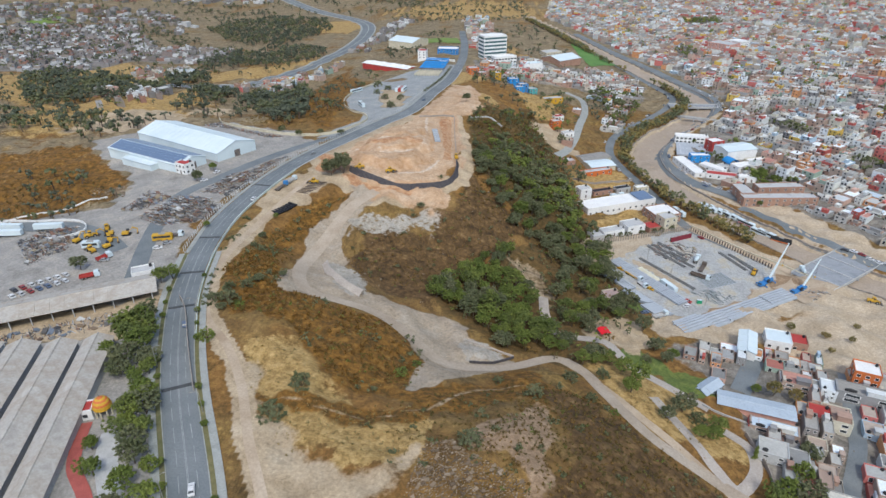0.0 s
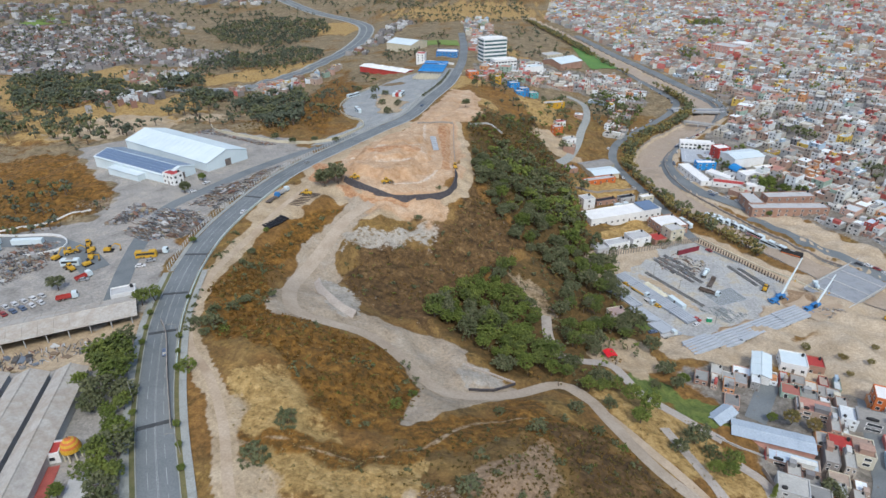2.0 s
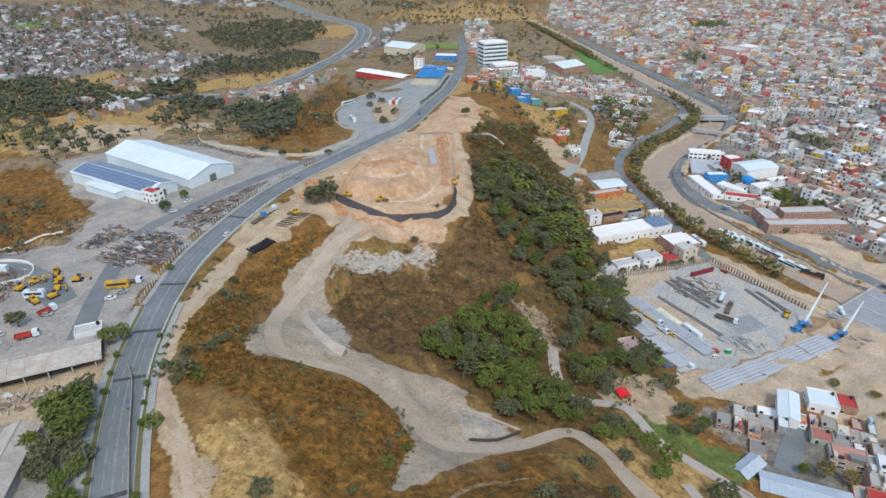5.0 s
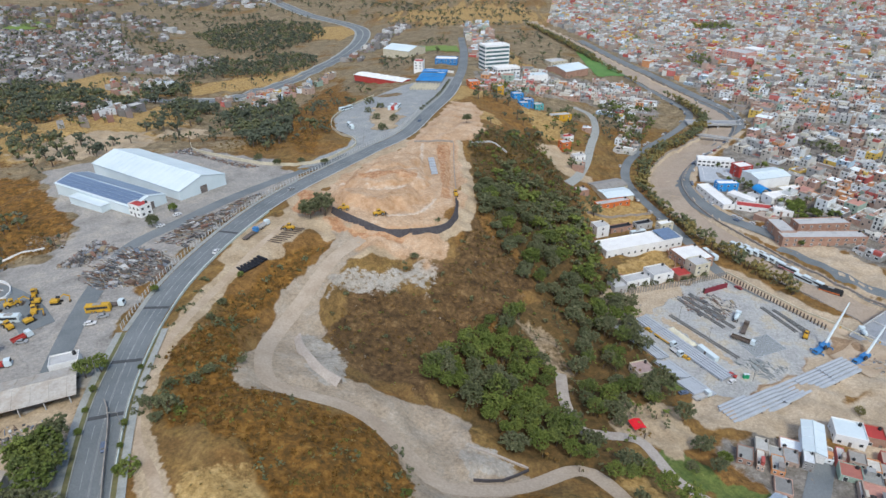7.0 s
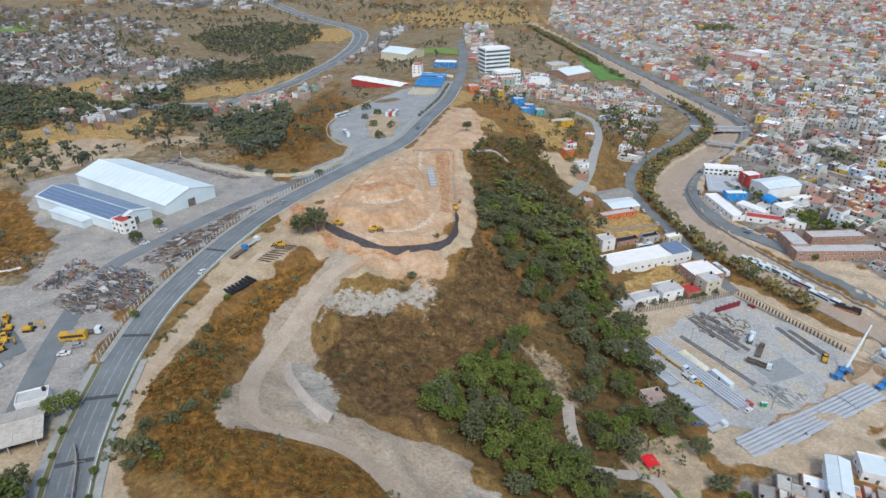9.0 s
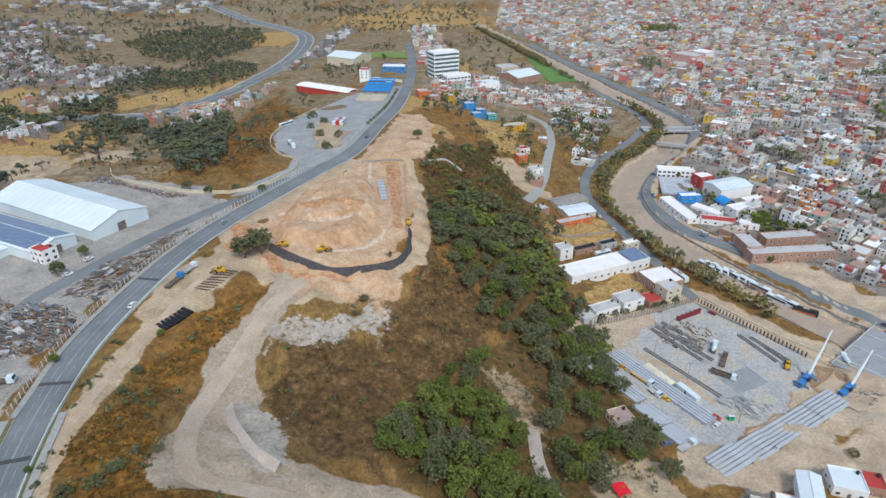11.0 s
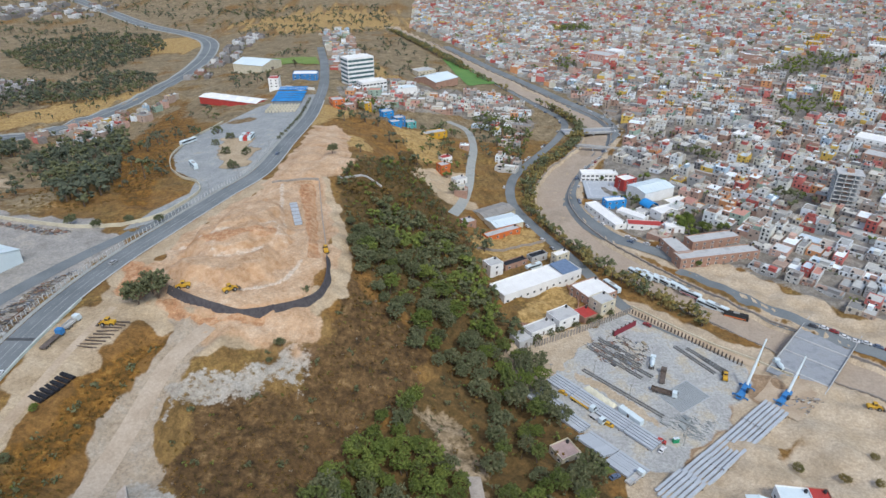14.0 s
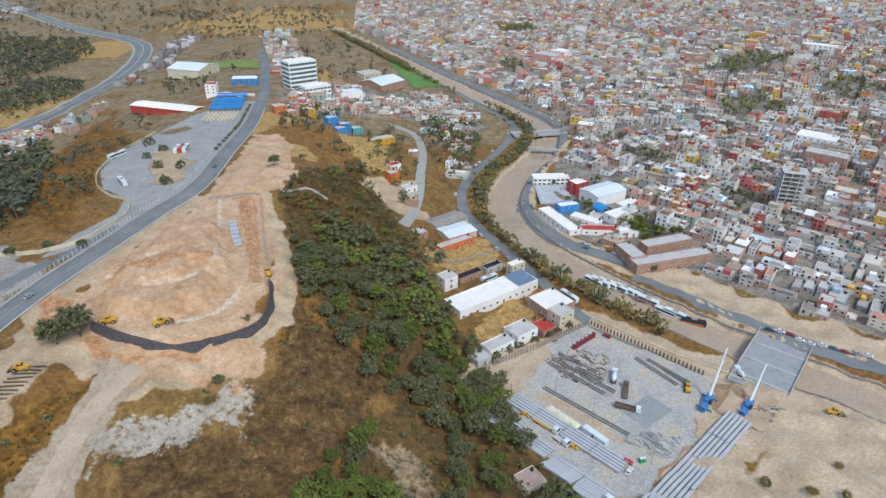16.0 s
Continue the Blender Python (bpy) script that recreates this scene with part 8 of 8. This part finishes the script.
# -- village landmarks --
BLUE_ROOF = surface("blue_grey_sheet", [(0.34, 0.40, 0.46), (0.42, 0.48, 0.53)], 0.15, 2.0, rough=0.6)
hall("village_shed", spot(107.5, 194.5, -16), 28, 8.5, 4.4, 5.0, PINK, BLUE_ROOF, "long salmon-pink shed with a grey sheet roof", "shed", gate=False)
hall("village_hut", spot(92.0, 204, 40), 11.5, 5.6, 2.0, 3.2, BLUE_ROOF, BLUE_ROOF, "small pale blue-grey vaulted hut on grass", "hut", gate=False)
hall("village_hall", spot(119.8, 239, 70), 17, 7.2, 4.6, 5.4, WHITE_WALL, WHITE_METAL, "tall white house with a white sheet roof", "hall")
building("house", spot(136, 245.5, -15), 11, 10, 1, WHITE_WALL, WHITE_METAL, "white-roofed house at the edge of the sand", "house", 3, 2, fh=4)
building("house", spot(146, 246, -15), 7, 8, 1, BRICK, RED, "brick house with a red sheet roof", "house", 2, 2, fh=4)
building("house", spot(162, 220, -20), 10, 9, 2, ORANGE, WHITE_WALL, "bright orange two-storey corner house", "house", 3, 2)
building("house", spot(131, 192.5, -18), 8, 9, 1, BRICK, RED, "low house with a red roof", "house", 2, 2, fh=3.6)
building("house", spot(139, 193.5, -18), 8, 8, 1, WHITE_WALL, RED, "white house with a dark red roof", "house", 2, 2, fh=3.6)
strip("village_street", [(121, 231), (112, 216), (106, 206)], (-4, 0, 4), 0.2, ASPHALT, "grey asphalt street in the village", 2.0)
strip("village_street_east", [(157, 224), (150, 205), (145, 190), (138, 175), (126, 155), (118, 140)], (-3, 0, 3), 0.2, ASPHALT, "grey asphalt street between houses", 2.0)
wall_line("wall_village", [(86, 192), (94, 187), (104, 184), (118, 180)], 0.9, 0.3, CONCRETE, "grey block wall below the shed")
wall_line("wall_garden", [(98, 178), (100, 165), (99, 150)], 1.8, 0.3, STONE_WALL, "block garden wall beside the lane")
# -- between slope and river --
lshape = building("depot", spot(87, 401, 24), 54, 14, 1, WHITE_WALL, WHITE_WALL, "long white flat-roofed depot with a blue solar roof at one end", "depot", 12, 2, fh=5)
part("solar_roof", Shape().add([(14, -6, 5.6), (26, -6, 5.6), (26, 6, 6.6), (14, 6, 6.6), (14, -6, 5.75), (26, -6, 5.75), (26, 6, 6.75), (14, 6, 6.75)], [(4, 5, 6, 7), (0, 1, 5, 4), (1, 2, 6, 5), (2, 3, 7, 6), (3, 0, 4, 7)]), PANEL_BLUE, lshape)
building("store", spot(114, 385, 22), 18, 17, 2, BRICK, WHITE_WALL, "two-storey brick block with a white roof", "building", 4, 4)
for x, y, l, w, f, wall, roof, lab in [(77, 358, 15, 7, 1, WHITE_WALL, CONCRETE, "low white house with a long concrete roof"), (91, 365, 13, 10, 2, WHITE_WALL, CONCRETE, "two-storey white house behind the fence"),
                                        (104, 368, 9, 9, 1, BRICK, RED, "house with a red roof behind the fence"), (114, 372, 10, 9, 2, CREAM, CONCRETE, "cream two-storey house behind the fence"), (66, 350, 8, 8, 1, CONCRETE, CONCRETE, "grey block shed behind the fence"),
                                        (66, 418, 9, 8, 2, WHITE_WALL, CONCRETE, "small white house beside the depot"), (96, 432, 12, 5, 1, CONCRETE, BLACK_PIPE, "dark-roofed workshop beside the depot"), (108, 425, 10, 5, 2, CREAM, WHITE_WALL, "cream gate building on the bank road"),
                                        (80, 424, 16, 5, 1, BRICK, BLACK_PIPE, "brick workshop with a dark roof"), (81, 463, 26, 6, 1, ORANGE, CONCRETE, "low red-orange building beside a dry lot"), (60, 470, 8, 8, 1, BRICK, CONCRETE, "small brick house above the dry lot"),
                                        (66, 545, 10, 7, 1, WHITE_WALL, CONCRETE, "white house beside the slope street"), (56, 560, 8, 8, 2, ORANGE, CONCRETE, "orange two-storey house beside the slope street"), (60, 580, 9, 7, 1, WHITE_WALL, RED, "white house with a red roof")]:
    building("house", spot(x, y, 24), l, w, f, wall, roof, lab, "house")
hall("grey_shed", spot(83, 496, 27), 26, 14, 4.2, 5.4, CREAM, GREY_METAL, "shed with a pale grey sheet roof", "shed")
hall("pale_shed", spot(85.5, 477, 20), 21, 15, 4.2, 5.2, CREAM, WHITE_METAL, "shed with a pale blue-white roof", "shed")
bus(spot(91, 421, 24, 0.1), label="white coach in the depot yard", length=11)
wall_line("wall_lot", [(68, 364), (74, 362), (102, 374), (105, 401)], 1.6, 0.3, BRICK, "brick wall round a dry lot")
wall_line("wall_lot_north", [(60, 436), (100, 450), (108, 455)], 1.6, 0.3, STONE_WALL, "block wall along a dry lot")
# -- school beside the river --
building("school_block", spot(176.5, 549, -8), 28, 9, 2, WHITE_WALL, WHITE_WALL, "white two-storey school block", "school", 8, 2, (2.2, 1.4))
o = base("school_court", spot(171, 527, -12, 0.25), "grey concrete sports court", "court", kind="structure")
part("slab", Shape().box(-12, -17, -1.2, 12, 17, 0.05), NEW_CONCRETE, o)
part("marking", Shape().box(-9, -0.1, 0.06, 9, 0.1, 0.07).box(-9, -13, 0.06, -8.8, 13, 0.07).box(8.8, -13, 0.06, 9, 13, 0.07).box(-9, -13.1, 0.06, 9, -12.9, 0.07).box(-9, 12.9, 0.06, 9, 13.1, 0.07), WHITE_WALL, o)
hall("school_gym", spot(201, 509, 20), 28, 18, 8.5, 10.0, WHITE_WALL, WHITE_METAL, "white gymnasium with a pale sheet roof", "gymnasium")
o = base("blue_canopy", spot(192, 490, 20), "bright blue vaulted canopy beside the gymnasium", "canopy")
V, F = [], []
for i in range(9):
    a = math.pi * i / 8
    V += [(4.5 * math.cos(a), -5, 2.5 + 3.4 * math.sin(a)), (4.5 * math.cos(a), 5, 2.5 + 3.4 * math.sin(a))]
F = [(2 * i, 2 * i + 1, 2 * i + 3, 2 * i + 2) for i in range(8)]
part("vault", Shape().add(V, F), SKY_BLUE, o)
part("post", Shape().tube((4.4, -4.8, -0.5), (4.4, -4.8, 2.6), 0.12, n=6).tube((-4.4, -4.8, -0.5), (-4.4, -4.8, 2.6), 0.12, n=6).tube((4.4, 4.8, -0.5), (4.4, 4.8, 2.6), 0.12, n=6).tube((-4.4, 4.8, -0.5), (-4.4, 4.8, 2.6), 0.12, n=6), STEEL, o)
for x, y, l, w, f, d, wall, roof, lab in [(168, 494, 15, 7, 2, 5, SKY_BLUE, WHITE_WALL, "blue and white two-storey school block"), (157, 481, 38, 9, 1, -78, WHITE_WALL, WHITE_WALL, "long low white school wing"), (175, 478, 20, 8, 1, -50, WHITE_WALL, WHITE_WALL, "low white school wing"),
                                           (183, 484, 16, 8, 1, 30, WHITE_WALL, CONCRETE, "low school wing with a grey roof"), (178, 463, 24, 8, 1, -15, WHITE_WALL, RED, "low school wing with a red roof"), (200, 478, 22, 10, 1, 20, WHITE_WALL, WHITE_WALL, "low white-roofed school hall"),
                                           (190, 528, 12, 10, 3, 20, RED, WHITE_WALL, "red and white stair block of the school"), (215, 495, 18, 10, 1, 20, CREAM, WHITE_WALL, "low white-roofed school annex"), (192, 452, 12, 6, 1, -15, WHITE_WALL, WHITE_WALL, "small white pavilion by the trees"),
                                           (200, 414, 52, 9, 2, 5, BRICK, CONCRETE, "two-storey brick school wing with rows of windows"), (207, 432, 34, 9, 2, 8, BRICK, CONCRETE, "two-storey brick school wing with rows of windows"), (180, 425, 10, 20, 2, 5, BRICK, CONCRETE, "brick corner wing of the school")]:
    building("school_wing", spot(x, y, d), l, w, f, wall, roof, lab, "school")
# -- unfinished frame in the town --
o = base("concrete_frame", spot(318, 466, -30), "unfinished grey concrete tower frame of nine floors", "building")
for f in range(10):
    part("floor_slab", Shape().box(-8, -7, 3.0 * f, 8, 7, 3.0 * f + 0.3), CONCRETE, o)
for sx in (-7.5, -2.5, 2.5, 7.5):
    for sy in (-6.5, 0, 6.5):
        part("column", Shape().box(sx - 0.25, sy - 0.25, -2, sx + 0.25, sy + 0.25, 27), CONCRETE, o)
part("core_wall", Shape().box(-2, -2, 0, 2, 2, 29), BRICK, o)
# -- far landmarks --
tower = building("office_tower", spot(-6, 788, 25), 30, 18, 6, WHITE_WALL, WHITE_WALL, "white six-storey office block with glass bands", "office", 1, 1, (3.0, 1.6), fh=4.3, door=False)
for f in range(6):
    part("glass_band", Shape().box(-14.4, -9.12, 4.3 * f + 1.0, 14.4, -8.9, 4.3 * f + 3.2).box(-15.1, -8.4, 4.3 * f + 1.0, -14.9, 8.4, 4.3 * f + 3.2), TOWER_GLASS, tower)
building("office_wing", spot(8, 768, 25), 28, 14, 2, WHITE_WALL, WHITE_WALL, "white two-storey office wing", "office", 7, 3, (3.0, 1.6), fh=4)
building("white_store", spot(42, 772, 20), 24, 14, 1, WHITE_WALL, WHITE_METAL, "plain white store building", "store", 4, 2, fh=7)
hall("sports_hall", spot(-128, 915, -28), 42, 40, 9, 13, CREAM, WHITE_METAL, "large cream hall with a pale vaulted roof", "hall")
hall("ball_court", spot(84, 838, 40), 38, 34, 7, 11, BRICK, WHITE_METAL, "open court under a white vaulted roof", "hall")
building("club_house", spot(75, 905, 30), 26, 20, 2, CREAM, CONCRETE, "cream two-storey building by the playing field", "building")
for nm, poly, material, lab in (("green_field", [(-126, 1003), (-62, 990), (-52, 908), (-112, 938)], GRASS, "mown green football field"), ("green_turf", [(112, 1000), (136, 1005), (170, 856), (122, 842)], TURF, "dark green turf pitch"),
                                ("green_pitch", [(-855, 1086), (-846, 1190), (-785, 1140), (-809, 1067)], GRASS, "bright green playing field far off")):
    p = np.array(poly, float)
    V, F = [], []
    for i in range(13):
        for j in range(13):
            u, v = i / 12, j / 12
            q = (p[0] * (1 - u) + p[1] * u) * (1 - v) + (p[3] * (1 - u) + p[2] * u) * v
            V.append((q[0], q[1], hz(*q) + 0.6))
    F = [(i * 13 + j, i * 13 + j + 1, (i + 1) * 13 + j + 1, (i + 1) * 13 + j) for i in range(12) for j in range(12)]
    tagged(new(nm, mesh_of(nm, V, F, material, smooth=True)), lab, "field", kind="structure")
red_hall = hall("fair_hall", spot(-126, 728, -29), 66, 17, 4.6, 5.8, RED, WHITE_WALL, "long red building with a white roof", "hall", gate=False)
for i in range(4):
    part("tent_top", Shape().tube((-21 + 14 * i, 0, 5.2), (-21 + 14 * i, 0, 7.6), 6, 0.2, 8), WHITE_WALL, red_hall)
for i in range(8):
    o = base("blue_awning", spot(-72 + i * 0.3, 697 + 7.6 * i, -3), "bright blue market awning in a row", "awning", "blue awnings")
    part("sheet", Shape().prism([(-14, 3.2), (14, 3.2), (14, 3.3), (-14, 3.3)], -2.0, 2.0).prism([(-14, 3.3), (14, 3.3), (13, 3.9), (-13, 3.9)], -1.2, 1.2), SKY_BLUE, o)
    for sx in (-13, 0, 13):
        part("post", Shape().tube((sx, -2.3, -0.5), (sx, -2.3, 3.2), 0.08, n=5).tube((sx, 2.3, -0.5), (sx, 2.3, 3.2), 0.08, n=5), STEEL, o)
for i in range(4):
    o = base("stall_row", spot(-74 + i * 0.5, 660 + 9 * i, -3), "row of pale bare stall frames", "stalls", "stall frames")
    for k in range(9):
        part("stall", Shape().box(-13 + 3 * k, -1, 0, -11.2 + 3 * k, 1, 2.2), CREAM, o)
building("gate_tower", spot(-90, 765, -5), 10, 12, 4, WHITE_WALL, RED, "white and red four-storey gate building", "building", 2, 2)
building("blue_school", spot(-62, 808, -3), 26, 16, 2, BLUE, WHITE_WALL, "blue building with a white roof", "building")
wall_line("wall_fair", [(-95, 758), (-70, 757), (-50, 752)], 2.5, 0.4, WHITE_WALL, "white boundary wall of the fairground")
for x, y, l, w, f, wall, lab in [(-26, 690, 11, 12, 3, ORANGE, "orange three-storey house by the road"), (-1, 700, 10, 10, 2, YELLOW, "yellow house near the road"), (18, 662, 10, 9, 2, SKY_BLUE, "bright blue house on the slope"), (28, 650, 9, 9, 2, BLUE, "blue house on the slope"),
                                 (38, 655, 9, 9, 2, TEAL, "teal house on the slope"), (24, 640, 9, 8, 1, SKY_BLUE, "low blue house on the slope"), (58, 640, 22, 9, 1, YELLOW, "long yellow building on the slope"), (-15, 680, 9, 9, 2, BRICK, "red-brown house by the road"),
                                 (320, 935, 34, 26, 4, PINK, "large pink building in the town"), (345, 950, 20, 20, 4, WHITE_WALL, "plain white block beside the pink building"), (605, 778, 44, 14, 3, WHITE_WALL, "white arcaded building on the rise"), (640, 830, 16, 14, 3, YELLOW, "yellow house on the rise"),
                                 (570, 860, 16, 14, 3, YELLOW, "yellow house on the rise"), (690, 880, 18, 14, 3, ORANGE, "orange house on the rise"), (610, 900, 16, 14, 3, YELLOW, "yellow house on the rise"), (395, 520, 30, 16, 3, BRICK, "tall red-brown apartment block among houses"), (420, 560, 30, 20, 2, WHITE_WALL, "large white flat-roofed store"),
                                 (355, 420, 14, 12, 3, YELLOW, "yellow three-storey corner house"), (470, 620, 26, 16, 2, CREAM, "cream flat-roofed hall in the town"), (330, 600, 22, 14, 2, WHITE_WALL, "white flat-roofed workshop in the town"), (700, 760, 18, 14, 3, YELLOW, "yellow house on the rise")]:
    building("town_building", spot(x, y, 20 if y > 630 and x < 100 else -52), l, w, f, wall, CONCRETE if wall is not WHITE_WALL else WHITE_WALL, lab, "building", max(2, l // 5), max(1, w // 5))

# ---- road edges, lamps and fences ----
LINE_PAINT = surface("worn_line_paint", [(0.25, 0.26, 0.26), (0.40, 0.41, 0.40)], 0.2, 2.0)
PATCH_TAR = surface("dark_tar", [(0.055, 0.058, 0.06), (0.085, 0.088, 0.09)], 0.4, 3.0)
BARRIER = surface("pale_green_barrier", [(0.44, 0.50, 0.46), (0.56, 0.61, 0.57)], 0.3, 2.0)
line = smooth_line([p for p in ROAD if p[1] < 900], 3.0)
way = np.gradient(line, axis=0)
way /= np.linalg.norm(way, axis=1)[:, None]
V, F = [], []
for off, dashed in ((-2.4, True), (2.4, True), (-0.16, False), (0.16, False)):
    for k in range(len(line) - 1):
        if dashed and k % 3 == 2:
            continue
        wide = 0.07 if abs(off) > 0.2 else 0.06
        n0 = len(V)
        for j in (k, k + 1):
            for e in (-wide, wide):
                x, y = line[j][0] + way[j][1] * (off + e), line[j][1] - way[j][0] * (off + e)
                V.append((x, y, hz(x, y) + 0.25))
        F.append((n0, n0 + 1, n0 + 3, n0 + 2))
tagged(new("lane_lines", mesh_of("lane_lines", V, F, LINE_PAINT)), "worn white lane lines painted on the road", "lines", kind="stuff")
for x, y in [(-131, 250), (-127, 216), (-119, 190), (-133, 318), (-98, 145)]:
    k = int(np.argmin(np.hypot(line[:, 0] - x, line[:, 1] - y)))
    bump = base("speed_bump", Matrix.Translation((line[k][0], line[k][1], hz(*line[k]) + 0.22)) @ Matrix.Rotation(math.atan2(way[k][1], way[k][0]), 4, "Z"), "dark tarred speed bump across the road", "bump", kind="structure")
    part("hump", Shape().prism([(-0.9, 0), (0.9, 0), (0.45, 0.1), (-0.45, 0.1)], -5.0, 5.0), PATCH_TAR, bump)
south = [p for p in ROAD if p[1] < 240]
north = [p for p in ROAD if 230 < p[1] < 760]
strip("kerb_east", south, (5.2, 5.5), 0.42, PAVING, "concrete kerb", 3.0)
strip("kerb_west", south, (-5.5, -5.2), 0.42, PAVING, "concrete kerb", 3.0)
strip("verge_east", south, (5.5, 6.9), 0.34, surface("verge_soil", [(0.11, 0.11, 0.045), (0.20, 0.17, 0.08)], 0.3, 2.0), "planted verge with grass and soil", 3.0)
strip("verge_west", south, (-6.9, -5.5), 0.34, surface("verge_grass", [(0.10, 0.11, 0.045), (0.18, 0.16, 0.08)], 0.3, 2.0), "planted verge with grass and soil", 3.0)
strip("pavement_east", south, (6.9, 9.2), 0.40, PAVING, "pale concrete pavement", 3.0)
strip("pavement_west", south, (-9.2, -6.9), 0.40, PAVING, "pale concrete pavement", 3.0)
strip("pavement_north", north, (-7.4, -5.4), 0.34, PAVING, "pale concrete pavement", 3.0)
strip("shoulder_north", north, (5.4, 6.2), 0.34, CONCRETE, "pale concrete shoulder", 3.0)
wall_line("wall_guard", [(p[0] + 6.6, p[1] - 0.5) for p in ROAD if 160 < p[1] < 350], 1.1, 0.3, BARRIER, "low pale green guard wall along the road")
rc = smooth_line(ROAD, 3.0)
lamp = None
tr = np.gradient(rc, axis=0)
for i in range(12, len(rc), 9):
    if rc[i][1] > 760:
        break
    d = tr[i] / np.linalg.norm(tr[i])
    side = -6.3 if (i // 9) % 2 or rc[i][1] > 230 else 6.3
    q = rc[i] + np.array([d[1], -d[0]]) * side
    m = spot(q[0], q[1], math.degrees(math.atan2(d[1], d[0])) + (90 if side > 0 else -90))
    if lamp is None:
        lamp = base("street_lamp", m, "grey street lamp with a curved arm", "lamp", "street lamps along the road")
        part("pole", Shape().tube((0, 0, -0.3), (0, 0, 8.5), 0.11, 0.07, 8), GREY_METAL, lamp)
        part("arm", Shape().tube((0, 0, 8.4), (1.8, 0, 8.9), 0.06, 0.05, 6), GREY_METAL, lamp)
        part("lamp_head", Shape().box(1.6, -0.16, 8.8, 2.4, 0.16, 8.95, bevel=0.05), GREY_METAL, lamp)
    else:
        copy_thing(lamp, m)
fence("road_fence", [(p[0] - 8.3, p[1] + 0.6) for p in ROAD if 225 < p[1] < 560], 2.6, 2.6, "pale concrete post fence along the road", 0.26, 2)
for i in range(4, len(rc), 3):
    if rc[i][1] > 215:
        break
    d = tr[i] / np.linalg.norm(tr[i])
    for side in (-6.2, 6.2):
        if (i * 7 + int(side)) % 5 < 3:
            q = rc[i] + np.array([d[1], -d[0]]) * side
            tree(5, q[0], q[1], 0.34 + 0.12 * ((i * 13) % 7) / 7, "small street trees")
# cypresses along the fairground road
for i in range(16):
    y = 560 + 10 * i
    k = int(np.argmin(np.abs(rc[:, 1] - y)))
    tree(8, rc[k][0] - 8.5, y, 0.55, "cypresses along the road")
for x, y in [(75, 352), (82, 356), (88, 358), (97, 360), (105, 362), (110, 364), (117, 367), (72, 349)]:
    tree(8, x, y, 0.75, "cypresses behind the fence")
